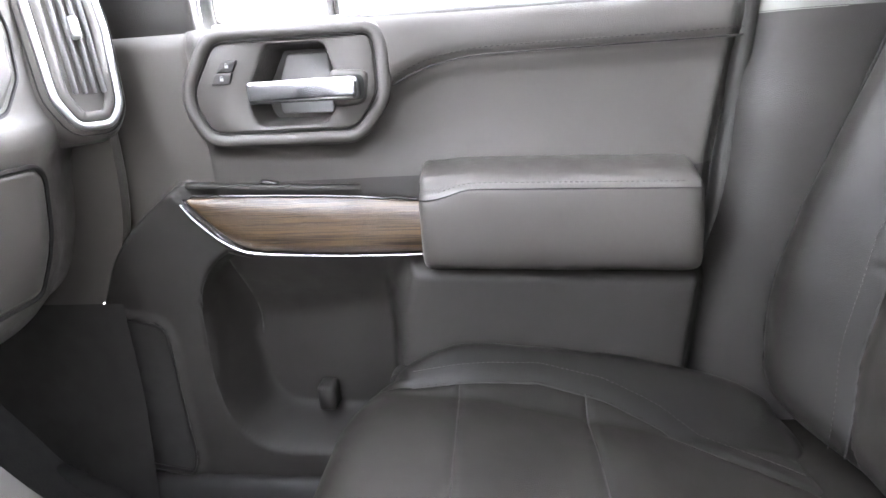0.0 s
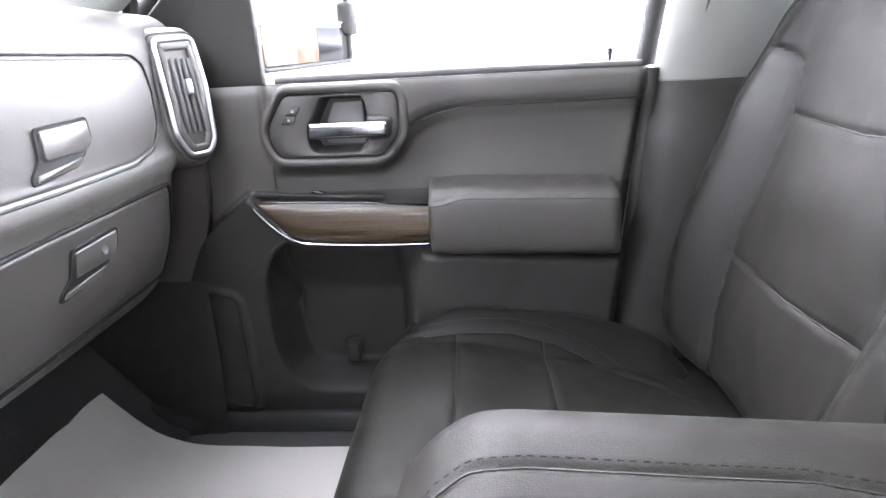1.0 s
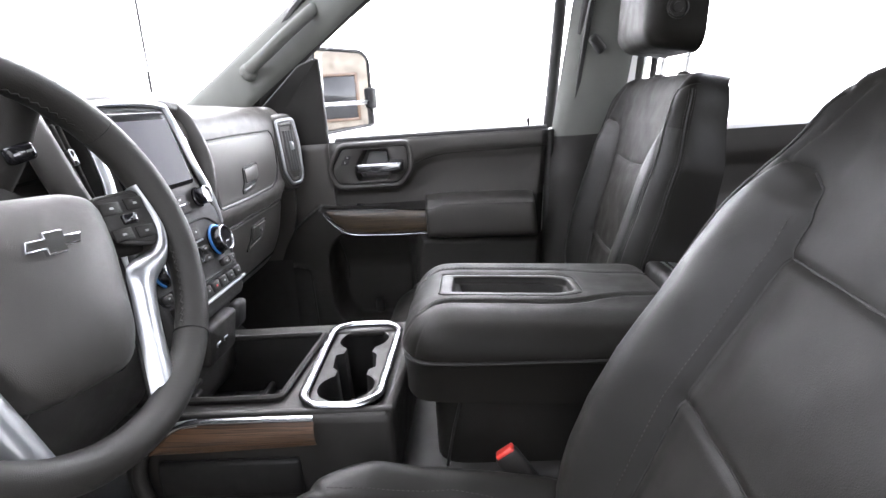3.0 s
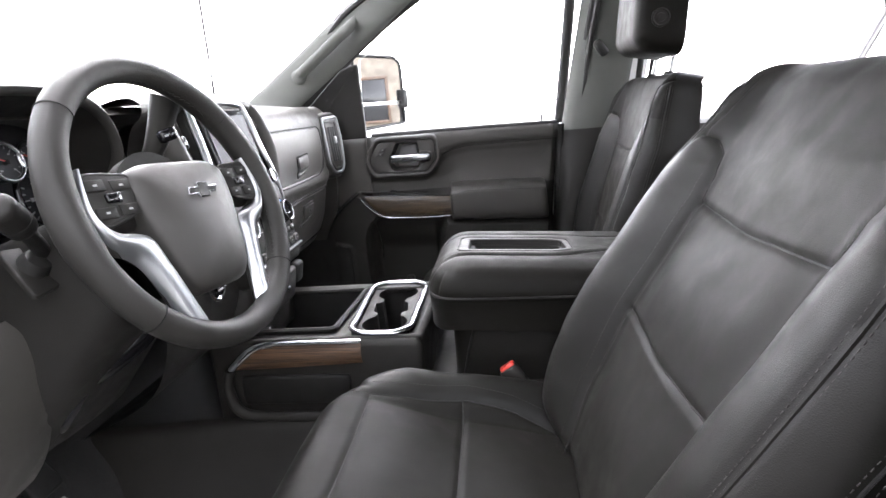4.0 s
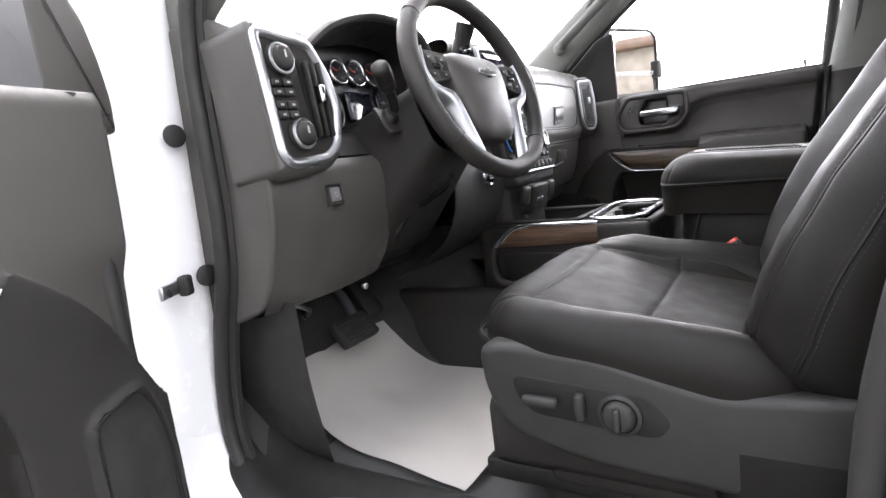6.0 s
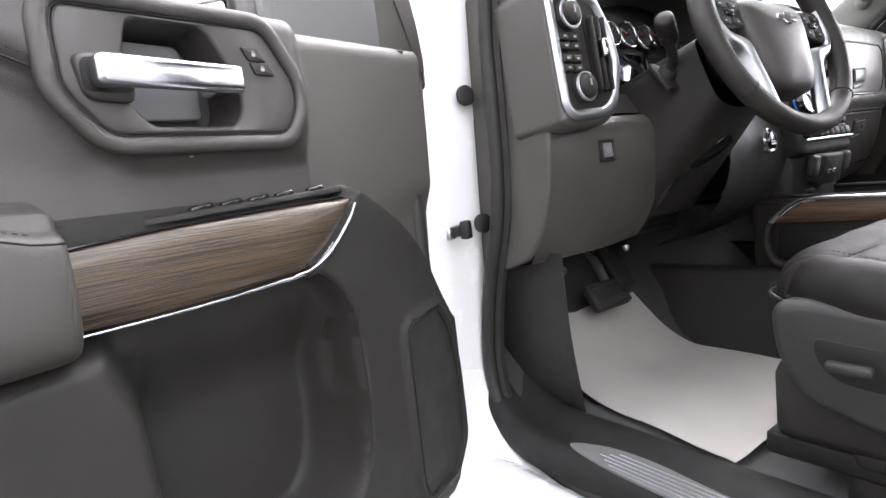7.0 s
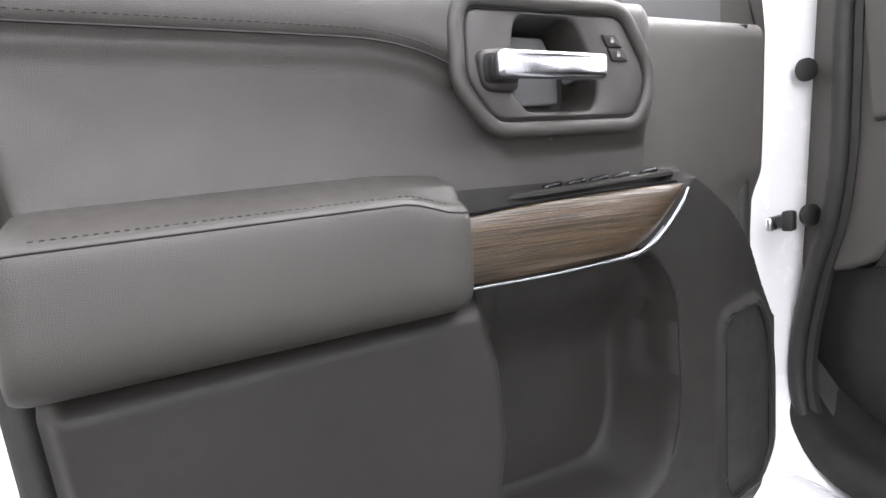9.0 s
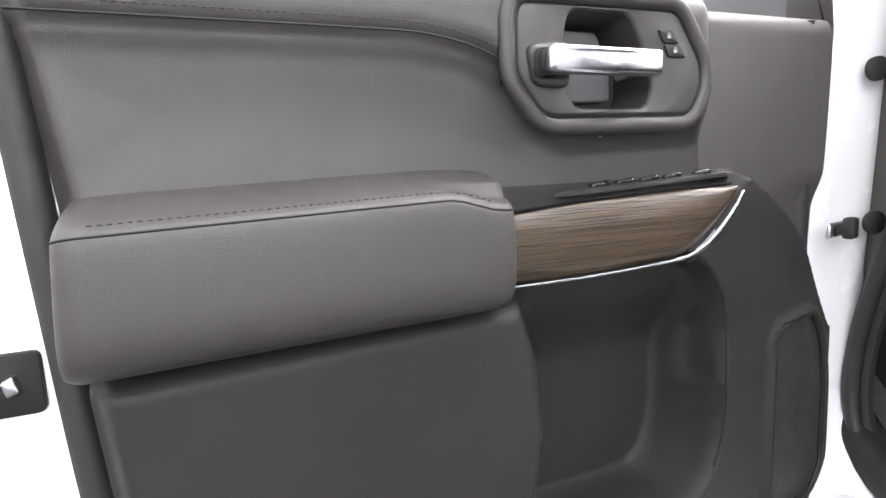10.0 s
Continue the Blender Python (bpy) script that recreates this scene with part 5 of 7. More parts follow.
# driver switch and vent panel
dm = frame3((-0.385, -0.690, 1.518), (-0.02, 1.0, 0.0), (1, 0.02, 0.10))
do = rounded([(-0.062, 0.086), (0.036, 0.076), (0.062, 0.030), (0.070, -0.020), (0.052, -0.074), (0.026, -0.090), (-0.046, -0.094), (-0.060, -0.080)], 0.012, 4)
dpod = part("driver_vent", moved(plate([(max(p[0], -0.0655), p[1]) for p in inset(do, -0.018)], 0.100, 0.012, 4, base=-0.100), dm), DASH, dash)
part("vent_ring", moved(tube([(p[0], p[1], 0.002) for p in do], 0.0075, 8, True, r2=0.006, up=(0, 0, 1)), dm), SATIN, dpod, "satin silver ring round the switches and vent")
part("switch_plate", moved(plate(inset(do, 0.005), 0.002), dm), HARD, dpod)
throat = rounded([(0.004, 0.052), (0.046, 0.052), (0.054, 0.0), (0.046, -0.060), (0.010, -0.066)], 0.006)
# closed dark plate, coloured as the shaded opening behind the slats
part("vent_throat_shade", moved(plate(throat, 0.0015, base=0.002), dm), DARK, dpod)
for k in range(3):
    part("vent_slat", moved(box(0.004, 0.108, 0.012, 0.0015, 1, (0.014 + 0.013 * k, -0.006, 0.009)), dm), HARD, dpod)
part("vent_tab", moved(box(0.012, 0.026, 0.016, 0.003, 2, (0.028, 0.000, 0.014)), dm), CHROME, dpod)
dial = lathe([(0.0215, 0.002), (0.0215, 0.010), (0.0185, 0.013), (0.0175, 0.010), (0.0165, 0.018), (0.014, 0.020), (0.001, 0.020)], 28)
for yy, zz in ((-0.030, 0.048), (-0.020, -0.055)):
    kn = part("dash_dial", moved(dial, dm @ Matrix.Translation((yy, zz, 0))), HARD, dpod)
    part("dial_rim", moved(tube([(0.0195 * math.cos(a), 0.0195 * math.sin(a), 0.012) for a in span(0, 2 * math.pi, 28)[:-1]], 0.0025, 6, True), dm @ Matrix.Translation((yy, zz, 0))), SATIN, kn)
    part("dial_mark", moved(box(0.003, 0.010, 0.001, 0, 1, (0, 0.004, 0.0205)), dm @ Matrix.Translation((yy, zz, 0))), WHITE, kn)
for r in range(4):
    for q in range(2):
        b = part("dash_button", moved(box(0.018, 0.011, 0.008, 0.002, 2, (-0.045 + 0.021 * q, 0.017 - 0.0135 * r - (0.004 if r > 1 else 0), 0.004)), dm), HARD, dpod)
        part("button_mark", moved(box(0.006, 0.003, 0.0006, 0, 1, (-0.045 + 0.021 * q, 0.017 - 0.0135 * r - (0.004 if r > 1 else 0), 0.0083)), dm), WHITE, b)

# driver knee panel and end cap
knee = [(-0.50, 1.600), (-0.47, 1.53), (-0.452, 1.48), (-0.428, 1.435), (-0.412, 1.405), (-0.405, 1.37), (-0.412, 1.32), (-0.435, 1.255), (-0.462, 1.215), (-0.482, 1.203), (-0.54, 1.205), (-0.66, 1.215)]


def knee_bow(x, y, z):
    side = step((-0.66 - y) / 0.09)
    return x - 0.010 * side - 0.02 * step((y + 0.5) / 0.2), y, z - 0.015 * step((y + 0.60) / 0.25) * -1 * (1 if z < 1.3 else 0)


knee_low = [(-0.4235, 1.428), (-0.412, 1.415), (-0.407, 1.40), (-0.405, 1.37), (-0.412, 1.32), (-0.435, 1.255), (-0.462, 1.215), (-0.482, 1.203), (-0.54, 1.205), (-0.66, 1.215)]
part("cluster_trim", loft([(a - 0.004, b) for a, b in knee[:5]], span(-0.745, -0.598, 12), knee_bow, 5), HARD, dash, "black trim beside the instrument cluster")
part("cluster_sill", loft([(-0.522, 1.468), (-0.490, 1.474), (-0.462, 1.470), (-0.452, 1.464), (-0.446, 1.455), (-0.430, 1.432)], span(-0.602, -0.478, 12), knee_bow, 5), HARD, dash, "black trim below the instrument cluster")
part("knee_panel", loft(knee_low, span(-0.745, -0.478, 22), knee_bow, 5), DASH, dash)
cap = rounded([(-0.430, 1.615), (-0.50, 1.645), (-0.70, 1.640), (-0.66, 1.30), (-0.64, 1.195), (-0.54, 1.190), (-0.474, 1.215), (-0.444, 1.255), (-0.422, 1.32), (-0.415, 1.37), (-0.413, 1.42), (-0.414, 1.55)], 0.016, 4)
for sgn in (-1, 1):
    cm = Matrix(((1, 0, 0, 0), (0, 0, sgn, sgn * 0.728), (0, 1, 0, 0), (0, 0, 0, 1)))
    part("end_cap", moved(plate(cap, 0.022, 0.008, 3), cm), DASH, dash)
bb = frame3((-0.4055, -0.632, 1.372), (0, 1, 0), (1, -0.1, 0.1))
pbz = part("brake_bezel", moved(band(rounded([(-0.016, 0.017), (0.016, 0.017), (0.016, -0.017), (-0.016, -0.017)], 0.003), rounded([(-0.012, 0.013), (0.012, 0.013), (0.012, -0.013), (-0.012, -0.013)], 0.002), -0.01, 0.007, 0.001), bb), HARD, dash)
part("brake_button", moved(box(0.022, 0.024, 0.012, 0.003, 2, (0, 0, 0.001)), bb), TRIM_GREY, pbz)
part("brake_mark", moved(tube([(0.0035 * math.cos(a), 0.0035 * math.sin(a), 0.0072) for a in span(0, 2 * math.pi, 14)[:-1]], 0.0005, 4, True), bb), WHITE, pbz)

# instrument hood and cluster
arch = [(-0.660, 1.555), (-0.630, 1.588), (-0.560, 1.638), (-0.47, 1.664), (-0.39, 1.668), (-0.315, 1.660), (-0.265, 1.632), (-0.248, 1.595), (-0.243, 1.55), (-0.243, 1.50)]
ar = curve([(0, a, b) for a, b in arch], 5)


def hood(x, k):
    p = ar[k]
    t = (x + 0.66) / 0.22
    z = p.z
    if z > 1.60:
        z = 1.60 + (z - 1.60) * (0.75 + 0.25 * min(1, 2.2 * t)) + 0.030 * math.sin(math.pi * min(1, t * 0.98)) * step((z - 1.60) / 0.05)
    return Vector((x + 0.02 * (1 - ((p.y + 0.43) / 0.22) ** 2) * t - 0.04 * step((1.60 - p.z) / 0.1) * t, p.y, z))


part("cluster_hood", surf(hood, span(-0.66, -0.44, 10), range(len(ar))), SOFT, dash)
lip = [hood(-0.44, k) for k in range(len(ar))]
part("hood_lip", tube(lip, 0.010, 8, r2=0.008), SOFT, dash)


def hood_in(x, k):
    p = hood(-0.44, k)
    t = (-0.44 - x) / 0.08
    c = Vector((0, -0.41, 1.56))
    return Vector((p.x - t * 0.075, p.y + (c.y - p.y) * (0.04 + 0.14 * t), p.z + (c.z - p.z) * (0.08 + 0.22 * t)))


part("hood_lining", surf(hood_in, span(-0.44, -0.52, 5), range(len(ar))), HARD, dash)
part("gauge_panel", moved(plate(rounded([(-0.60, 1.46), (-0.22, 1.46), (-0.22, 1.64), (-0.30, 1.662), (-0.52, 1.662), (-0.60, 1.63)], 0.03), 0.004), Matrix(((0, 0, 1, -0.522), (1, 0, 0, 0), (0, 1, 0, 0), (0, 0, 0, 1)))), GAUGE, dash)


def gauge(y, z, r, x=-0.512, big=False, a0=225, a1=-45, red=True):
    m = frame3((x, y, z), (0, 1, 0), (1, 0, 0.20))
    g = part("gauge", moved(lathe([(r, -0.012), (r, 0.001), (0.001, 0.001)], 32), m), GAUGE, dash)
    part("gauge_ring", moved(tube([(r * math.cos(a), r * math.sin(a), 0.004) for a in span(0, 2 * math.pi, 40)[:-1]], 0.0036 if not big else 0.0045, 8, True), m), CHROME if not big else GLOSS, g, "chrome gauge ring" if not big else "")
    n = 13 if not big else 25
    ticks = []
    for i in range(n):
        a = radians(a0 + (a1 - a0) * i / (n - 1))
        w = 0.18 if i % 4 == 0 else 0.10
        ticks.append(moved(box(r * w, r * 0.035, 0.0006, 0), Matrix.Rotation(a, 4, "Z") @ Matrix.Translation((r * (0.86 - w / 2), 0, 0.002))))
    part("scale", moved(join(*ticks), m), WHITE, g)
    for i in range(4 if not big else 7):
        a = radians(a0 + (a1 - a0) * i / (3 if not big else 6))
        part("figure_bar", moved(box(r * 0.15, r * 0.09, 0.0006, 0, 1, (r * 0.58 * math.cos(a), r * 0.58 * math.sin(a), 0.002)), m), WHITE, g)
    a = radians(a0 - (70 if not big else 8))
    part("needle", moved(moved(box(r * 0.75, r * 0.05, 0.002, 0), Matrix.Rotation(a, 4, "Z") @ Matrix.Translation((r * 0.3, 0, 0.005))), m), RED, g, "red needle")
    part("needle_hub", moved(lathe([(r * 0.14, 0.001), (r * 0.13, 0.007), (0.001, 0.008)], 16), m), HARD, g)
    return g


for k, yy in enumerate((-0.456, -0.406, -0.355, -0.312)):
    gauge(yy, 1.588, (0.0225, 0.0245, 0.0245, 0.0225)[k])
gauge(-0.515, 1.525, 0.056, -0.516, True)
gauge(-0.290, 1.535, 0.056, -0.516, True)
info = rounded([(-0.452, 1.498), (-0.350, 1.498), (-0.362, 1.554), (-0.446, 1.554)], 0.005)
part("info_display", moved(plate([(p[0] + 0.405, p[1] - 1.525) for p in info], 0.003, 0.001), frame3((-0.509, -0.405, 1.525), (-0.08, 1, 0), (1, 0.08, 0.21))), DISPLAY, dash, "driver information display, switched off")

# centre stack
sm = frame3((-0.338, 0.035, 1.330), (0, 1, 0), (1, 0, 0.26))
stack = rounded([(-0.120, -0.010), (0.122, -0.010), (0.138, 0.060), (0.136, 0.150), (0.112, 0.215), (0.104, 0.322), (0.085, 0.338), (-0.085, 0.338), (-0.104, 0.322), (-0.112, 0.215), (-0.136, 0.150), (-0.138, 0.060)], 0.018, 4)
st = part("control_panel", moved(plate(stack, 0.14, 0.012, 3, base=-0.14), sm), HARD, dash, "control panel with screen, knobs and buttons")
scr = rounded([(-0.086, 0.196), (0.094, 0.196), (0.094, 0.318), (-0.086, 0.318)], 0.010)
part("screen_bezel", moved(plate(scr, 0.006, 0.002), sm), GLOSS, st)
part("screen", moved(plate(rounded([(-0.076, 0.203), (0.086, 0.203), (0.086, 0.305), (-0.076, 0.305)], 0.003), 0.0015, base=0.006), sm), SCREEN, st, "dark touch screen, switched off")
for e in (-1, 1):
    rail = curve([(e * 0.104, 0.328, 0.003), (e * 0.109, 0.300, 0.004), (e * 0.112, 0.262, 0.005), (e * 0.117, 0.222, 0.005), (e * 0.130, 0.184, 0.003), (e * 0.140, 0.150, 0.0), (e * 0.144, 0.115, -0.004)], 6)
    part("stack_rail", moved(tube(rail, 0.0098, 10, up=(0, 0, 1), r2=0.005, taper=[0.75] + span(0.85, 1.0, 8) + [1] * (len(rail) - 21) + span(1, 0.35, 12)), sm), SATIN, st, "satin silver rail beside the screen")
    vent = rounded([(e * 0.124, 0.200), (e * 0.160, 0.205), (e * 0.158, 0.318), (e * 0.120, 0.325)], 0.008)
    vm = sm @ Matrix.Translation((0, 0, -0.028))
    vp = part("centre_vent", moved(plate(vent, 0.004), vm), DARK, st)
    for k in range(3):
        part("vent_slat", moved(box(0.004, 0.100, 0.014, 0.001, 1, (e * (0.130 + 0.010 * k), 0.262, 0.010)), vm), HARD, vp)
    part("vent_tab", moved(box(0.010, 0.022, 0.012, 0.002, 1, (e * 0.141, 0.268, 0.020)), vm), CHROME, vp)
    shoulder = curve([(e * 0.166, 0.335, -0.02), (e * 0.177, 0.300, -0.012), (e * 0.176, 0.240, -0.008), (e * 0.164, 0.195, -0.008), (e * 0.152, 0.15, -0.014)], 6)
    part("stack_shoulder", moved(tube(shoulder, 0.015, 10, up=(0, 0, 1), r2=0.020, taper=[0.55 + 0.45 * math.sin(math.pi * min(1, 0.1 + 0.9 * i / (len(shoulder) - 1))) for i in range(len(shoulder))]), sm), SOFT, st)

part("stack_rail", moved(tube(curve([(-0.104, 0.326, 0.003), (-0.05, 0.333, 0.003), (0.05, 0.333, 0.003), (0.104, 0.326, 0.003)], 6), 0.0055, 8, up=(0, 0, 1), r2=0.004), sm), SATIN, st, "satin silver bar over the screen")


def knob(y, h, r, tall, ring, parent):
    m = sm @ Matrix.Translation((y, h, 0))
    k = part("knob", moved(lathe([(r * 1.12, 0), (r * 1.12, 0.003), (r, 0.004), (r * 0.97, tall - 0.003), (r * 0.86, tall), (r * 0.80, tall - 0.002), (0.001, tall - 0.003)], 32), m), GLOSS, parent, "round black knob")
    part("knob_ring", moved(tube([(r * 0.9 * math.cos(a), r * 0.9 * math.sin(a), tall - 0.001) for a in span(0, 2 * math.pi, 36)[:-1]], r * 0.065, 8, True), m), CHROME, k, "chrome knob ring")
    if ring:
        part("blue_band", moved(tube([(r * 1.13 * math.cos(a), r * 1.13 * math.sin(a), 0.005) for a in span(0.9, 4.2, 24)], r * 0.10, 6), m), BLUE, k, "blue temperature band")
        part("knob_mark", moved(box(r * 0.45, 0.002, 0.0006, 0, 1, (0, -0.006, tall - 0.0022)), m), WHITE, k)


knob(-0.085, 0.172, 0.0150, 0.020, False, st)
knob(0.091, 0.172, 0.0150, 0.020, False, st)
knob(-0.088, 0.094, 0.0225, 0.022, True, st)
knob(0.088, 0.094, 0.0225, 0.022, True, st)
knob(0.0, 0.088, 0.0130, 0.014, False, st)
for e in (-1, 1):
    seek = part("seek_button", moved(box(0.046, 0.030, 0.008, 0.004, 2, (e * 0.025, 0.168, 0.002)), sm), HARD, st)
    part("chrome_bar", moved(box(0.040, 0.0035, 0.003, 0.001, 1, (e * 0.025, 0.168, 0.0075)), sm), CHROME, seek)
    part("button_mark", moved(box(0.006, 0.0025, 0.0006, 0, 1, (e * 0.025, 0.177, 0.0063)), sm), WHITE, seek)
for k in range(3):
    b = part("climate_button", moved(box(0.027, 0.020, 0.008, 0.003, 2, ((k - 1) * 0.030, 0.119, 0.002)), sm), HARD, st)
    part("button_mark", moved(box(0.0045, 0.0025, 0.0006, 0, 1, ((k - 1) * 0.030, 0.122, 0.0063)), sm), WHITE, b)
for e in (-1, 1):
    for q in range(2):
        b = part("climate_button", moved(box(0.026, 0.012, 0.008, 0.003, 2, (e * 0.036, 0.092 - 0.016 * q, 0.002)), sm), HARD, st)
        part("button_mark", moved(box(0.006, 0.0022, 0.0006, 0, 1, (e * 0.036, 0.092 - 0.016 * q, 0.0063)), sm), WHITE, b)
    for q in range(2):
        b = part("seat_heat_button", moved(box(0.024, 0.012, 0.010, 0.003, 2, (e * 0.095 + (q - 0.5) * 0.026, 0.056, 0.002)), sm), HARD, st)
        part("button_mark", moved(box(0.0045, 0.0025, 0.0006, 0, 1, (e * 0.095 + (q - 0.5) * 0.026, 0.056, 0.0073)), sm), WHITE, b)
part("climate_panel", moved(tube([(p[0], p[1], 0.001) for p in rounded([(-0.122, 0.045), (0.122, 0.045), (0.124, 0.110), (0.09, 0.138), (-0.09, 0.138), (-0.124, 0.110)], 0.02, 4)], 0.002, 5, True), sm), DARK, st)
for k in range(8):
    b = part("toggle_button", moved(box(0.0245, 0.017, 0.012, 0.003, 2, (-0.098 + 0.028 * k, 0.032, 0.005)), sm), HARD, st)
    part("button_mark", moved(box(0.0045, 0.0025, 0.0006, 0, 1, (-0.098 + 0.028 * k, 0.032, 0.0113)), sm), RED if k == 4 else WHITE, b)
part("chrome_bar", moved(tube([(-0.118, 0.018, 0.008), (0.0, 0.018, 0.010), (0.118, 0.018, 0.008)], 0.0030, 6), sm), SATIN, st, "satin bar under the toggle row")
part("chrome_bar", moved(box(0.088, 0.0026, 0.005, 0.001, 1, (0.0, 0.1068, 0.004)), sm), SATIN, st)
lowm = frame3((-0.345, 0.035, 1.255), (0, 1, 0), (1, 0, -0.18))
usb = part("usb_panel", moved(plate(rounded([(-0.055, -0.004), (0.045, -0.004), (0.045, 0.062), (-0.055, 0.062)], 0.008), 0.03, 0.006, 2, base=-0.02), lowm), HARD, st)
for q in (-0.025, 0.0):
    part("usb_port", moved(box(0.013, 0.008, 0.002, 0.001, 1, (q, 0.026, 0.0105)), lowm), SATIN, usb)
    part("port_slot", moved(box(0.010, 0.005, 0.002, 0.0, 1, (q, 0.026, 0.0115)), lowm), DARK, usb)
part("outlet_cap", moved(box(0.040, 0.046, 0.02, 0.008, 2, (0.072, 0.040, 0.0)), lowm), RUBBER, st)
part("side_outlet", moved(box(0.034, 0.046, 0.02, 0.008, 2, (-0.085, 0.040, 0.0)), lowm), RUBBER, st)
for q in range(3):
    part("trim_toggle", moved(box(0.028, 0.008, 0.010, 0.002, 1, (-0.090, -0.010 - 0.018 * q, 0.004)), lowm), HARD, st)
part("panel_base", moved(box(0.10, 0.25, 0.17, 0.02), Matrix.Translation((-0.415, 0.035, 1.255))), HARD, dash)
part("stack_cowl", loft([(-0.56, 1.650), (-0.50, 1.657), (-0.460, 1.665), (-0.440, 1.664), (-0.428, 1.657), (-0.424, 1.646), (-0.430, 1.634), (-0.450, 1.615), (-0.47, 1.56)], span(-0.185, 0.205, 14), lambda x, y, z: (x, y, z + 0.008 * (1 - ((y - 0.01) / 0.17) ** 2))), SOFT, dash)
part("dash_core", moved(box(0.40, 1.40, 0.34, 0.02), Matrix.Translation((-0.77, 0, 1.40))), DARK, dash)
# panel between column and stack, with the start button
part("start_panel", loft([(-0.46, 1.56), (-0.42, 1.48), (-0.385, 1.40), (-0.372, 1.345), (-0.385, 1.28), (-0.43, 1.22), (-0.55, 1.16)], span(-0.315, -0.085, 10)), HARD, dash)
sb = frame3((-0.369, -0.178, 1.356), (0, 1, 0), (1, -0.25, 0.15))
sbt = part("start_bezel", moved(lathe([(0.026, -0.01), (0.026, 0.006), (0.022, 0.009), (0.019, 0.006), (0.001, 0.006)], 28), sb), CHROME, dash)
part("start_button", moved(lathe([(0.0175, 0.004), (0.0175, 0.010), (0.015, 0.012), (0.001, 0.0115)], 28), sb), GLOSS, sbt)
for q in (0.004, -0.002, -0.007):
    part("button_mark", moved(box(0.016 if q < 0.004 else 0.012, 0.003, 0.0005, 0, 1, (0, q, 0.0122)), sb), WHITE, sbt)
part("column_panel", loft([(-0.53, 1.52), (-0.50, 1.44), (-0.475, 1.36), (-0.47, 1.29), (-0.49, 1.235), (-0.54, 1.20), (-0.62, 1.18)], span(-0.525, -0.300, 10)), DARK, dash)
part("knee_edge", surf(lambda k, q: Vector((-0.425 - 0.02 * abs(k - 3) - 0.10 * q, -0.520 + 0.012 * q, 1.47 - 0.045 * k)), range(7), span(0, 1, 4)), HARD, dash)
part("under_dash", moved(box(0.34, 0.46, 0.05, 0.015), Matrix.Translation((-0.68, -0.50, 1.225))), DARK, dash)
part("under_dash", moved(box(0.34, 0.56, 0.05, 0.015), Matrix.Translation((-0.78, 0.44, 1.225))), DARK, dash)


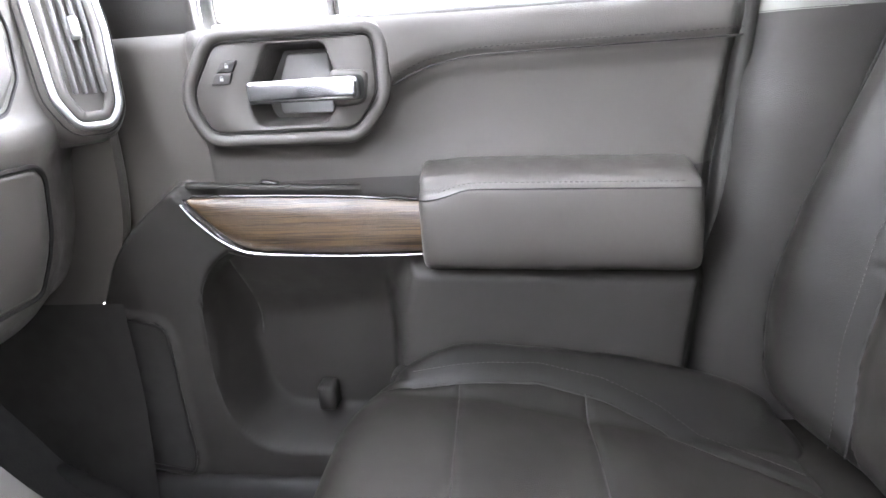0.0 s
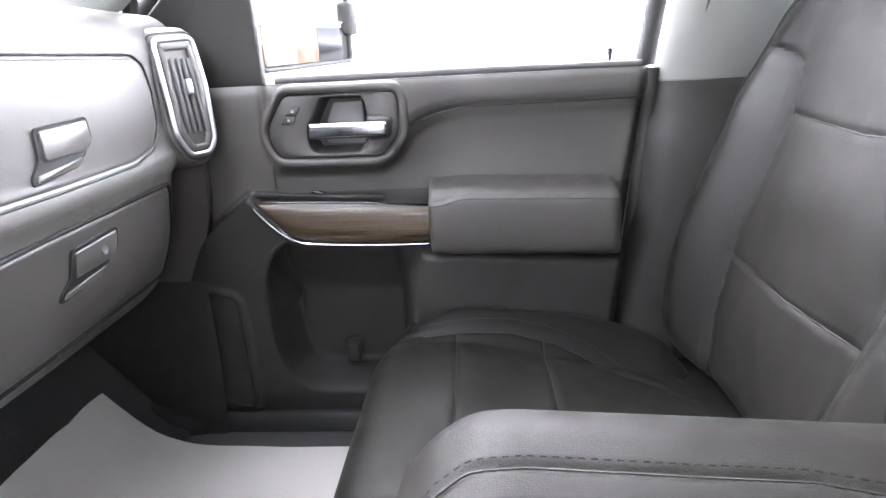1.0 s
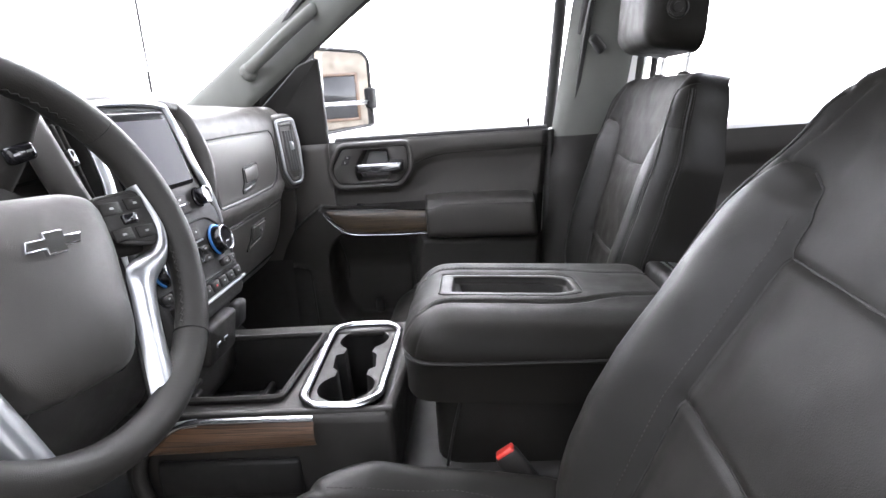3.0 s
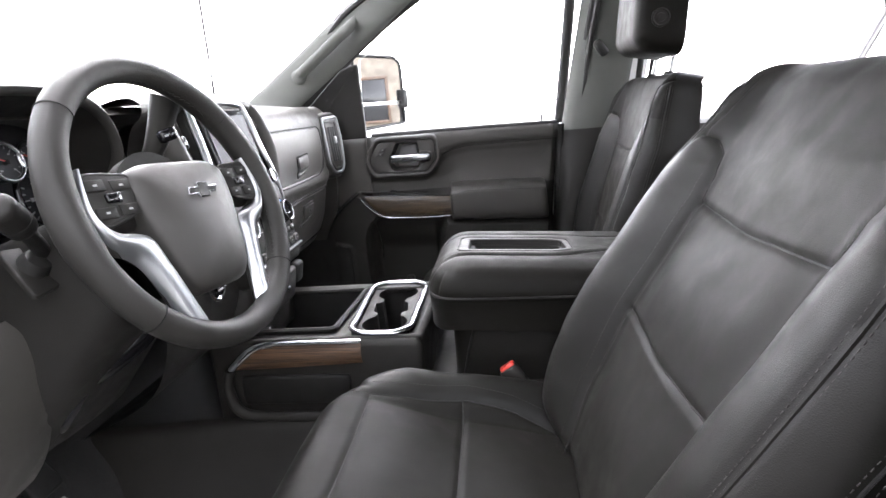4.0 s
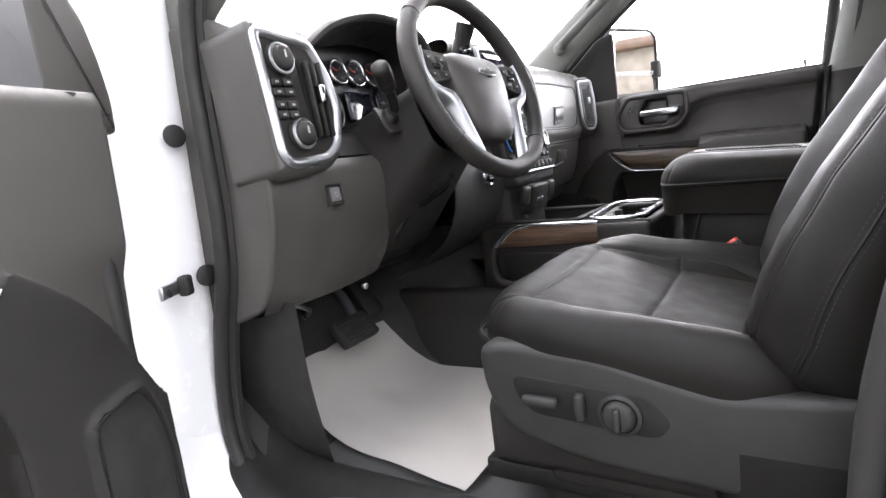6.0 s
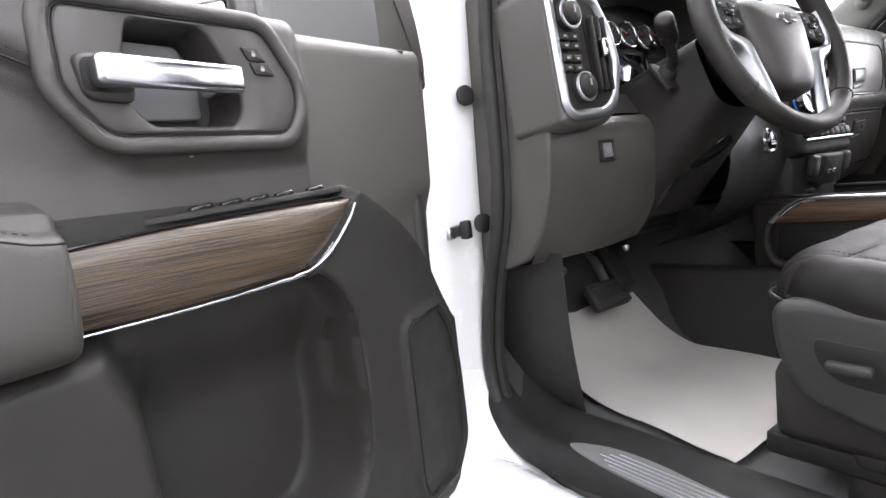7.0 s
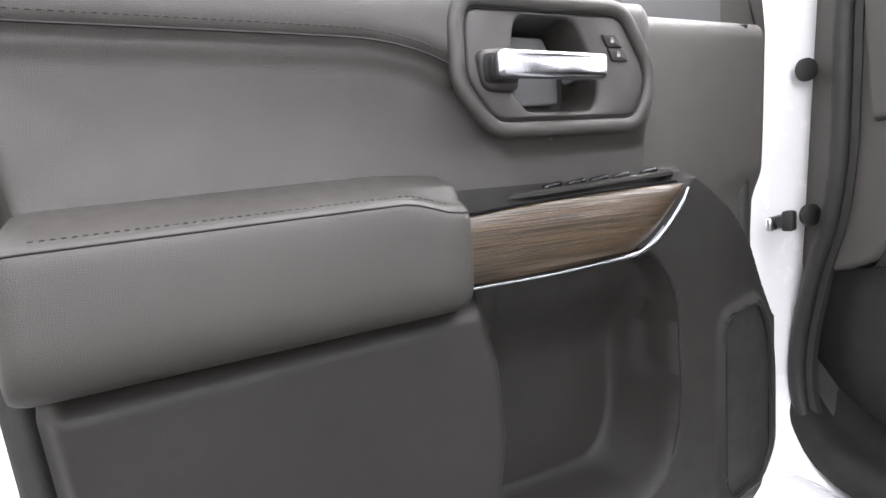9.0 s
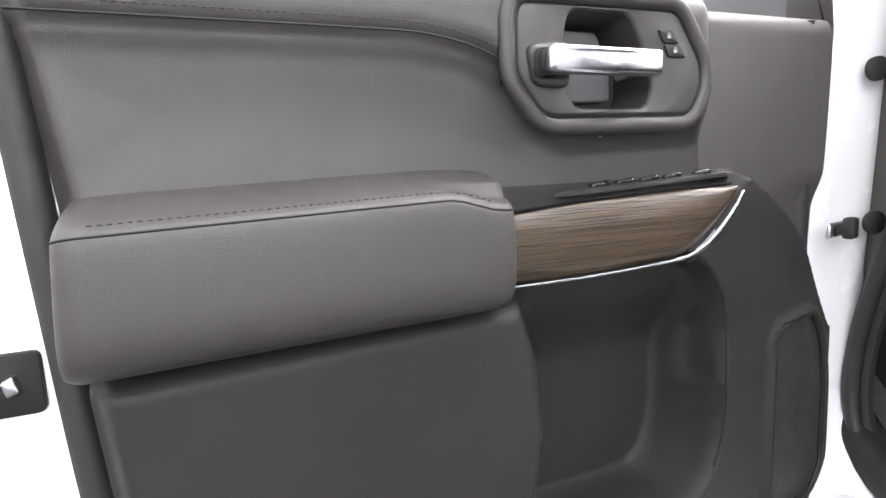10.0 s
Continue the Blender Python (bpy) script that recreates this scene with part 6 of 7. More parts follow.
# ---------------------------------------------------------------- steering column and wheel
def wheel():
    w = thing("steering_wheel", "black leather steering wheel with satin spokes", "steering wheel", (-0.256, -0.389, 1.525))
    a = radians(19.2)
    m = frame3((-0.2565, -0.3885, 1.528), (0.0974, 1, 0), (math.cos(a), -0.092, math.sin(a))) @ Matrix.Rotation(radians(-4), 4, "Z") @ Matrix.Diagonal((0.960, 0.960, 0.960, 1))
    R, r = 0.1730, 0.0165
    ring = [(R * math.cos(t), R * 0.985 * math.sin(t), 0) for t in span(0, 2 * math.pi, 73)[:-1]]
    fat = [1 + 0.10 * max(0, math.cos(2 * (t - radians(20)))) * (math.sin(t) > -0.2) for t in span(0, 2 * math.pi, 73)[:-1]]
    part("rim", moved(tube(ring, r, 14, True, up=(0, 0, 1), taper=fat, r2=0.0168), m), RIM, w)
    for deg in (40, 140, 222, 318):
        t = radians(deg)
        c = Vector((R * math.cos(t), R * 0.985 * math.sin(t), 0))
        rad = Vector((math.cos(t), math.sin(t), 0))
        loop = [c + rad * (0.0172 * math.cos(q)) + Vector((0, 0, 0.0178 * math.sin(q))) for q in span(0, 2 * math.pi, 17)[:-1]]
        part("rim_seam", moved(tube(loop, 0.0007, 5, True), m), DARK, w)
    stitch = [((R - 0.0166) * math.cos(t), (R - 0.0166) * 0.985 * math.sin(t), 0.002) for t in span(radians(42), radians(138), 60)]
    stitch2 = [((R - 0.0166) * math.cos(t), (R - 0.0166) * 0.985 * math.sin(t), 0.002) for t in span(radians(-40), radians(38), 60)]
    for q in (stitch, stitch2):
        zig = [Vector(p) + Vector((0, 0, 0.0016 * (-1) ** i)) for i, p in enumerate(q)]
        part("rim_stitching", moved(tube(zig, 0.0009, 4), m), THREAD, w)
    # airbag cover: domed shield
    hub = rounded([(-0.085, 0.042), (-0.055, 0.052), (0.055, 0.052), (0.085, 0.042), (0.084, 0.0), (0.072, -0.045), (0.060, -0.090), (0.040, -0.112), (-0.040, -0.112), (-0.060, -0.090), (-0.072, -0.045), (-0.084, 0.0)], 0.020, 5)
    rings = [(0.0, -0.030), (0.0, -0.002), (0.0015, 0.004), (0.005, 0.0085), (0.011, 0.0125), (0.020, 0.0165), (0.032, 0.0198), (0.046, 0.0222), (0.058, 0.0232)]
    v, f = [], []
    k = len(hub)
    for d, z in rings:
        v += [Vector((p[0] * (1 - d / 0.070), -0.025 + (p[1] + 0.025) * (1 - d / 0.070), z)) for p in hub]
    v.append(Vector((0, -0.025, 0.0235)))
    for i in range(len(rings) - 1):
        for j in range(k):
            f.append((i * k + j, i * k + (j + 1) % k, (i + 1) * k + (j + 1) % k, (i + 1) * k + j))
    for j in range(k):
        f.append(((len(rings) - 1) * k + j, (len(rings) - 1) * k + (j + 1) % k, len(rings) * k))
    part("airbag_cover", moved((v, f), m), SOFT, w, sharp=60)
    bow = [(-0.026, 0.0045), (-0.009, 0.0045), (-0.009, 0.0095), (0.009, 0.0095), (0.009, 0.0045), (0.026, 0.0045), (0.022, -0.0045), (0.007, -0.0045), (0.007, -0.0095), (-0.011, -0.0095), (-0.011, -0.0045), (-0.030, -0.0045)]
    em = m @ Matrix.Translation((0.003, 0.006, 0.0222)) @ Matrix.Rotation(radians(0), 4, "X")
    emb = part("badge", moved(plate(bow, 0.004, 0.0008), em), CHROME, w, "plain chrome badge")
    part("badge_face", moved(plate(inset(bow, 0.0016), 0.0007, base=0.004), em), HARD, emb)
    part("cover_mark", moved(box(0.014, 0.004, 0.001, 0.0003, 1, (0.0, -0.030, 0.0212)), m), HARD, w)
    for e in (-1, 1):
        # spoke arm and its satin trim, button pad
        arm = curve([(e * 0.070, 0.012, -0.020), (e * 0.105, 0.014, -0.019), (e * 0.140, 0.012, -0.016), (e * 0.170, 0.008, -0.006)], 6)
        part("spoke", moved(tube(arm, 0.030, 12, up=(0, 0, 1), r2=0.013), m), HARD, w)
        pad_o = rounded([(e * 0.078, 0.040), (e * 0.142, 0.044), (e * 0.150, 0.012), (e * 0.138, -0.014), (e * 0.088, -0.004)], 0.010, 4)
        pg = part("button_pad", moved(plate(pad_o, 0.008, 0.003, 3, base=-0.004), m), HARD, w)
        part("pad_trim", moved(tube([(p[0], p[1], 0.002) for p in pad_o], 0.0022, 8, True), m), HARD, pg)
        for bx, by in ((0.097, 0.029), (0.130, 0.031), (0.098, 0.002), (0.129, 0.001)):
            b = part("wheel_button", moved(box(0.0260, 0.0125, 0.0024, 0.0010, 1, (e * bx, by, 0.0045)), m), HARD, pg)
            part("button_mark", moved(box(0.0050, 0.0022, 0.0005, 0, 1, (e * bx, by, 0.0058)), m), WHITE, b)
        rock = part("wheel_rocker", moved(box(0.0190, 0.0100, 0.0060, 0.0020, 2, (e * 0.114, 0.016, 0.0050)), m), GLOSS, pg)
        part("rocker_edge", moved(box(0.0050, 0.0110, 0.0064, 0.0015, 1, (e * 0.114 + 0.007, 0.016, 0.0053)), m), BRIGHT, rock)
        outer = curve([(e * 0.144, 0.050, 0.001), (e * 0.156, 0.0, 0.002), (e * 0.141, -0.034, 0.002), (e * 0.114, -0.056, 0.001), (e * 0.098, -0.090, 0.0), (e * 0.089, -0.125, -0.001), (e * 0.082, -0.160, -0.002)], 7)
        inner = curve([(e * 0.139, 0.048, 0.002), (e * 0.145, 0.006, 0.004), (e * 0.131, -0.017, 0.005), (e * 0.090, -0.028, 0.006), (e * 0.078, -0.060, 0.005), (e * 0.066, -0.100, 0.003), (e * 0.050, -0.160, 0.0)], 7)
        skin = surf(lambda i, k: inner[i].lerp(outer[i], k / 6) + Vector((0, 0, 0.006 * math.sin(math.pi * k / 6) - (0.008 if k in (0, 6) else 0))), range(len(outer)), range(7))
        part("lower_spoke", moved(skin, m), SATIN, w, "satin silver spoke trim")
        part("spoke_core", moved(tube([inner[i].lerp(outer[i], 0.5) - Vector((0, 0, 0.010)) for i in range(12, len(outer))], 0.014, 8, up=(0, 0, 1), r2=0.008), m), HARD, w)
    part("hub_back", moved(lathe([(0.078, -0.03), (0.076, -0.05), (0.060, -0.07), (0.055, -0.09)], 28), m), HARD, w)
    return w


wheel()


def column():
    c = thing("steering_column", "black steering column with wand and gear lever", "steering column", (-0.40, -0.402, 1.40))
    a = radians(19.2)
    ax = Vector((math.cos(a), 0, math.sin(a)))
    hubp = Vector((-0.263, -0.392, 1.525))

    def sh(t, q):
        cc = hubp - ax * (0.070 + 0.20 * t)
        wy, wz = 0.088 + 0.034 * t, 0.055 + 0.030 * t
        ang = 2 * math.pi * q
        ca, sa = math.cos(ang), math.sin(ang)
        ex = abs(ca) ** 0.6 * (1 if ca > 0 else -1), abs(sa) ** 0.6 * (1 if sa > 0 else -1)
        up = Vector((-math.sin(a), 0, math.cos(a)))
        drop = (0.035 + 0.085 * t) if ex[1] < 0 else 0
        rise = wz if ex[1] < 0 else 0.042
        return cc + Vector((0, 1, 0)) * (wy * ex[0]) + up * (rise * ex[1] - drop)

    part("column_shroud", surf(sh, span(0, 1, 10), span(0, 1, 33)[:-1], loop_v=True), HARD, c)
    boot = frame3((-0.372, -0.492, 1.492), (0, 1, 0), (0.35, -0.95, 0.3))
    part("wand_plate", moved(plate(rounded([(-0.030, -0.034), (0.020, -0.030), (0.026, 0.022), (-0.018, 0.030)], 0.008), 0.006, 0.002, base=-0.016), boot), HARD, c)
    part("wand_boot", moved(lathe([(0.017, -0.02), (0.016, -0.006), (0.013, 0.002), (0.009, 0.003)], 20), boot), RUBBER, c)
    wand = curve([(-0.380, -0.470, 1.488), (-0.362, -0.500, 1.512), (-0.350, -0.525, 1.533)], 5)
    tip = curve([(-0.352, -0.521, 1.530), (-0.344, -0.540, 1.545), (-0.335, -0.562, 1.560)], 5)
    wd = part("signal_wand", tube(wand, 0.0085, 10), RUBBER, c)
    part("wand_tip", tube(tip, 0.0150, 14, taper=[0.8, 0.95] + [1] * (len(tip) - 4) + [0.96, 0.7]), HARD, wd)
    part("wand_band", tube([tip[3], tip[4]], 0.0155, 14), RUBBER, wd)
    lev = curve([(-0.400, -0.330, 1.50), (-0.370, -0.300, 1.55), (-0.345, -0.285, 1.60), (-0.325, -0.278, 1.655)], 6)
    lv = part("gear_lever", tube(lev, 0.011, 10, r2=0.014, taper=[0.6] * 6 + span(0.7, 1.5, len(lev) - 6)), HARD, c, "black column gear lever")
    bm = frame3((-0.328, -0.288, 1.605), (0.3, 0.9, 0.2), (0.9, -0.35, 0.1))
    bt = part("lever_button", moved(box(0.026, 0.017, 0.012, 0.004), bm), GLOSS, lv)
    for q in (-0.006, 0.006):
        part("button_mark", moved(box(0.006, 0.002, 0.0006, 0, 1, (q, 0, 0.0063)), bm), WHITE, bt)
    part("tilt_lever", tube(curve([(-0.395, -0.452, 1.325), (-0.412, -0.460, 1.300), (-0.428, -0.462, 1.280), (-0.440, -0.458, 1.270)], 6), 0.004, 8, r2=0.009), GLOSS, c)
    lower = curve([(-0.335, -0.385, 1.372), (-0.350, -0.408, 1.352), (-0.385, -0.445, 1.330), (-0.430, -0.470, 1.322), (-0.470, -0.478, 1.330)], 6)
    part("column_skirt", tube(lower, 0.004, 8, r2=0.012), GLOSS, c, "glossy lower edge of the column shroud")
    return c


column()


# ---------------------------------------------------------------- cab body
FLOOR = 0.930


def structure(name, geo, mat, label):
    return tagged(part(name, geo, mat), label, name.split("_")[0], "", "structure")


floor_sec = [(-0.98, 1.32), (-0.80, 1.22), (-0.64, 1.06), (-0.56, 0.975), (-0.51, 0.940), (-0.46, FLOOR), (0.0, FLOOR), (0.6, FLOOR), (1.45, FLOOR)]
fs = curve([(a, 0, b) for a, b in floor_sec], 5)
structure("floor", surf(lambda y, k: Vector((fs[k].x, y, fs[k].z + 0.03 * step((0.25 - abs(y)) / 0.08))), span(-0.74, 0.74, 30), range(len(fs))), CARPET, "black carpeted cab floor")
# tunnel flanks under the console
for e in (-1, 1):
    tf = curve([(0, e * 0.143, 1.095), (0, e * 0.165, 1.085), (0, e * 0.185, 1.03), (0, e * 0.225, 0.965), (0, e * 0.250, 0.925)], 5)
    structure("tunnel", surf(lambda x, k: tf[k] + Vector((x, e * 0.03 * step((-0.35 - x) / 0.3), 0)), span(-0.75, -0.01, 14), range(len(tf))), HARD, "black plastic tunnel flank beside the footwell")
    kick = curve([(0, 0.715, 1.22), (0, 0.712, 1.10), (0, 0.700, 1.0), (0, 0.690, 0.94), (0, 0.68, 0.925)], 4)
    structure("trim", surf(lambda x, k: Vector((x, e * (kick[k].y), kick[k].z)), span(-0.80, -0.44, 8), range(len(kick))), RUBBER, "black kick panel")
    # sill with its cover and scuff plate
    sc = curve([(0, 0.690, 0.925), (0, 0.705, 0.955), (0, 0.725, 0.958), (0, 0.760, 0.945), (0, 0.795, 0.938), (0, 0.812, 0.920), (0, 0.815, 0.900)], 4)
    structure("trim_sill", surf(lambda x, k: Vector((x, e * (sc[k].y - 0.10 * step((-0.42 - x) / 0.20) * 0.3), sc[k].z + 0.05 * step((-0.46 - x) / 0.16) ** 2)), span(-0.60, 0.45, 26), range(len(sc))), DARK, "black plastic door sill cover")
    so = [(p.x, p.y) for p in curve([(-0.395, 0.783, 0), (-0.34, 0.761, 0), (-0.27, 0.757, 0), (-0.19, 0.764, 0), (-0.10, 0.770, 0), (0.06, 0.776, 0), (0.06, 0.800, 0), (-0.20, 0.803, 0), (-0.33, 0.797, 0)], 5, True)]
    sg = plate(so, 0.004, 0.001)
    scuff = structure("trim_scuff", ([Vector((p.x, e * p.y, p.z + 0.9405 + (0.7785 - p.y) * 0.19)) for p in sg[0]], sg[1]), TRIM_GREY, "ribbed grey scuff plate on the door sill")
    for q in range(5):
        yq = 0.768 + 0.0065 * q
        part("rib", tube([(-0.34 + 0.012 * abs(q - 2), e * yq, 0.9450 + (0.7785 - yq) * 0.19), (-0.10, e * (yq + 0.004), 0.9442 + (0.7785 - yq) * 0.19), (0.04, e * (yq + 0.005), 0.9440 + (0.7785 - yq) * 0.19)], 0.0008, 5), SATIN, scuff)
    structure("wall_rocker", moved(box(2.3, 0.10, 0.20, 0.03), Matrix.Translation((0.35, e * 0.855, 0.800))), PAINT, "white painted rocker panel")
    # hinge pillar
    hp = rounded([(-0.80, -0.905), (-0.605, -0.885), (-0.566, -0.830), (-0.560, -0.742), (-0.60, -0.730), (-0.80, -0.730)], 0.02, 4)
    pv = plate(hp, 0.98, 0.0, base=0.72)
    structure("wall_pillar", ([Vector((p.x - 0.10 * step((1.12 - p.z) / 0.2) * 0.6, -e * p.y, p.z)) for p in pv[0]], pv[1]), PAINT, "white painted hinge pillar")
    # lower sweep from pillar to rocker
    swp = curve([(-0.62, 0, 1.10), (-0.60, 0, 1.0), (-0.555, 0, 0.925), (-0.46, 0, 0.885), (-0.30, 0, 0.875)], 6)
    structure("wall_sweep", surf(lambda y, k: Vector((swp[k].x, e * y, swp[k].z)), (0.74, 0.77, 0.80, 0.85, 0.90), range(len(swp))), PAINT, "white painted lower door opening")
    # body seal round the front door opening
    seal = [(-0.30, 0.70, 1.905), (-0.43, 0.735, 1.78), (-0.490, 0.760, 1.68), (-0.510, 0.764, 1.58), (-0.514, 0.764, 1.46), (-0.518, 0.764, 1.36), (-0.532, 0.764, 1.27), (-0.562, 0.764, 1.18), (-0.585, 0.764, 1.08), (-0.586, 0.766, 1.0), (-0.560, 0.770, 0.940), (-0.50, 0.782, 0.905), (-0.41, 0.795, 0.892), (-0.30, 0.808, 0.895), (0.10, 0.808, 0.895), (0.225, 0.800, 0.915), (0.285, 0.785, 1.0), (0.308, 0.772, 1.2), (0.338, 0.768, 1.5), (0.375, 0.758, 1.75), (0.405, 0.735, 1.93), (0.36, 0.715, 1.985), (-0.05, 0.69, 1.99), (-0.30, 0.70, 1.905)]
    if e < 0:
        seal[-9:-4] = [(0.205, 0.800, 0.915), (0.238, 0.785, 1.0), (0.258, 0.776, 1.2), (0.322, 0.770, 1.5), (0.372, 0.758, 1.75)]
    sp = curve([(a, e * b, c) for a, b, c in seal[:-1]], 6, True)
    structure("trim_seal", tube(sp, 0.012, 8, True), SEAL, "dark rubber seal round the door opening")
    structure("trim_seal_lip", tube([p + Vector((0.010, -e * 0.016, 0)) for p in sp], 0.009, 6, True), RUBBER, "inner lip of the door seal")

    # B pillar: trim inside, paint outside
    def bp(z, q):
        if e > 0:
            x = 0.300 + 0.19 * (z - 1.524) if z > 1.20 else 0.238
            x += 0.028 * float(step((1.52 - z) / 0.2))
        else:
            x = 0.326 + 0.205 * (z - 1.5) if z > 1.20 else 0.2645
        prof = [(0.0, 0.776), (0.012, 0.756), (0.035, 0.742), (0.08, 0.737), (0.13, 0.742), (0.165, 0.756), (0.18, 0.776)]
        a, b = prof[q]
        bulge = 0.03 * step((1.48 - z) / 0.05) if e > 0 else -0.008
        return Vector((x + a - bulge * 0.3, e * (b - bulge * (0 < q < 6)), z))

    structure("wall_post", surf(bp, span(1.5105, 2.0, 14), range(7)), PILLAR, "grey upper trim of the door post")
    structure("wall_post_lower", surf(bp, span(0.92, 1.512, 20), range(7)), HARD, "black lower trim of the door post")
    def post_front(z):
        if e < 0:
            return 0.336 + 0.205 * (z - 1.5) if z > 1.20 else 0.2745
        return (0.360 + 0.19 * (z - 1.524) if z > 1.20 else 0.298) + 0.025 * float(step((1.52 - z) / 0.2))

    outer = surf(lambda z, q: Vector((post_front(z) + (0.0, 0.006, 0.05, 0.13, 0.19)[q], e * (0.778, 0.85, 0.875, 0.88, 0.88)[q], z)), span(0.82, 2.0, 20), range(5))
    structure("wall_post_outer", outer, PAINT, "white painted door post")
    # A pillar trim
    ap = curve([(-0.86, e * 0.735, 1.470), (-0.64, e * 0.730, 1.615), (-0.46, e * 0.718, 1.738), (-0.30, e * 0.704, 1.848), (-0.14, e * 0.685, 1.960), (-0.02, e * 0.668, 2.04)], 8)
    structure("wall_windscreen_post", tube(ap, 0.058, 16, up=(0, 1, 0), r2=0.020), PILLAR, "grey fabric windscreen post trim")
    if e > 0:
        gh = thing("grab_handle", "grey grab handle on the windscreen post", "grab handle", (-0.40, 0.70, 1.78))
        hp2 = curve([(-0.475, 0.700, 1.735), (-0.455, 0.672, 1.742), (-0.410, 0.660, 1.770), (-0.350, 0.655, 1.812), (-0.300, 0.660, 1.848), (-0.288, 0.690, 1.866)], 6)
        part("grip", tube(hp2, 0.017, 10, r2=0.012), PILLAR, gh)
        part("grip_end", moved(lathe([(0.024, -0.015), (0.022, 0.01), (0.014, 0.016), (0.001, 0.017)], 16), frame3((-0.478, 0.700, 1.730), (0, 0, 1), (0.2, -0.9, 0.2))), PILLAR, gh)
    # roof rail
    structure("wall_roof_rail", tube(curve([(-0.12, e * 0.672, 2.01), (0.2, e * 0.69, 2.03), (0.8, e * 0.69, 2.03), (1.4, e * 0.67, 2.01)], 6), 0.035, 10), PILLAR, "grey roof rail trim")
    # rear door: panel, wood strip, armrest, window posts
    rd = thing("rear_door", "closed rear door panel, charcoal with a wood strip", "car door", (0.9, e * 0.76, 0.95), "rear doors")
    rz, ru = np.linspace(0.95, 1.50, 60), np.linspace(0.42, 1.30, 80)
    UU, ZZ = np.meshgrid(ru, rz, indexing="ij")
    DD = 0.03 * inside([(0.55, 1.30), (1.25, 1.30), (1.25, 1.16), (0.55, 1.16)], UU, ZZ, 0.05) + 0.02 * inside([(0.4, 1.12), (1.4, 1.12), (1.4, 0.9), (0.4, 0.9)], UU, ZZ, 0.05) + 0.015 * inside([(0.4, 1.55), (1.4, 1.55), (1.4, 1.42), (0.4, 1.42)], UU, ZZ, 0.05)
    part("door_panel", sheet(UU, e * (0.775 - DD), ZZ), SOFT, rd)
    part("wood_trim", moved(plate(rounded([(0.64, 1.228), (0.92, 1.232), (0.905, 1.288), (0.64, 1.290)], 0.006), 0.008, 0.003), Matrix(((1, 0, 0, 0), (0, 0, -e, e * 0.748), (0, 1, 0, 0), (0, 0, 0, 1)))), WOOD_DARK, rd)
    part("chrome_strip", tube([(0.64, e * 0.741, 1.292), (0.92, e * 0.741, 1.290)], 0.003, 6), CHROME, rd)
    part("door_shell", moved(box(0.95, 0.08, 0.75, 0.02), Matrix.Translation((0.86, e * 0.845, 1.145))), PAINT, rd)
    for xx in (0.520, 0.556):
        part("window_post", tube([(xx - 0.01, e * 0.775, 1.49), (xx + 0.015, e * 0.77, 1.70), (xx + 0.06, e * 0.74, 1.99)], 0.009, 8), RUBBER, rd)
    # seat belt
    sb = thing("seat_belt", "black seat belt with its guide on the door post", "seat belt", (0.40, e * 0.73, 1.0), "seat belts")
    part("belt_guide", moved(box(0.026, 0.020, 0.050, 0.008), Matrix.Translation((0.412, e * 0.722, 1.735)) @ Matrix.Rotation(radians(-35), 4, "Y")), RUBBER, sb)
    web = curve([(0.505, e * 0.745, 1.50), (0.50, e * 0.735, 1.40), (0.49, e * 0.73, 1.25), (0.485, e * 0.72, 1.10)], 6)
    part("webbing", tube(web, 0.023, 6, up=(0, 1, 0), r2=0.0015), FABRIC, sb)
    part("belt_tongue", moved(box(0.035, 0.006, 0.028, 0.003), Matrix.Translation((0.50, e * 0.728, 1.40))), STEEL, sb)

structure("ceiling", surf(lambda x, y: Vector((x, y, 2.05 + 0.02 * (1 - (y / 0.7) ** 2))), span(-0.10, 1.45, 8), span(-0.68, 0.68, 10)), PILLAR, "pale grey headliner")
structure("roof", surf(lambda x, y: Vector((x, y, 2.08 + 0.03 * (1 - (y / 0.75) ** 2))), span(-0.16, 1.50, 8), span(-0.76, 0.76, 10)), PAINT, "white painted roof")
structure("wall_header", tube([(-0.12, -0.67, 2.02), (-0.20, -0.4, 2.04), (-0.23, 0, 2.05), (-0.20, 0.4, 2.04), (-0.12, 0.67, 2.02)], 0.035, 10), PILLAR, "grey header over the windscreen")
structure("wall_rear", moved(box(0.08, 1.50, 0.62, 0.02), Matrix.Translation((1.46, 0, 1.22))), SOFT, "charcoal rear cab wall")
structure("wall_rear_bar", moved(box(0.02, 0.016, 0.50, 0.004), Matrix.Translation((1.45, -0.16, 1.76))), RUBBER, "dark bar of the rear window")
structure("wall_rear_bar_second", moved(box(0.02, 0.016, 0.50, 0.004), Matrix.Translation((1.45, 0.20, 1.76))), RUBBER, "dark bar of the rear window")
for e in (-1, 1):
    structure("wall_rear_post", tube([(1.46, e * 0.74, 1.50), (1.44, e * 0.72, 1.75), (1.40, e * 0.68, 2.03)], 0.07, 10), PILLAR, "grey rear corner post trim")
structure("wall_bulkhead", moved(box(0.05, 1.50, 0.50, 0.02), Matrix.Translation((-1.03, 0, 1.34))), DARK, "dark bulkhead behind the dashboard")

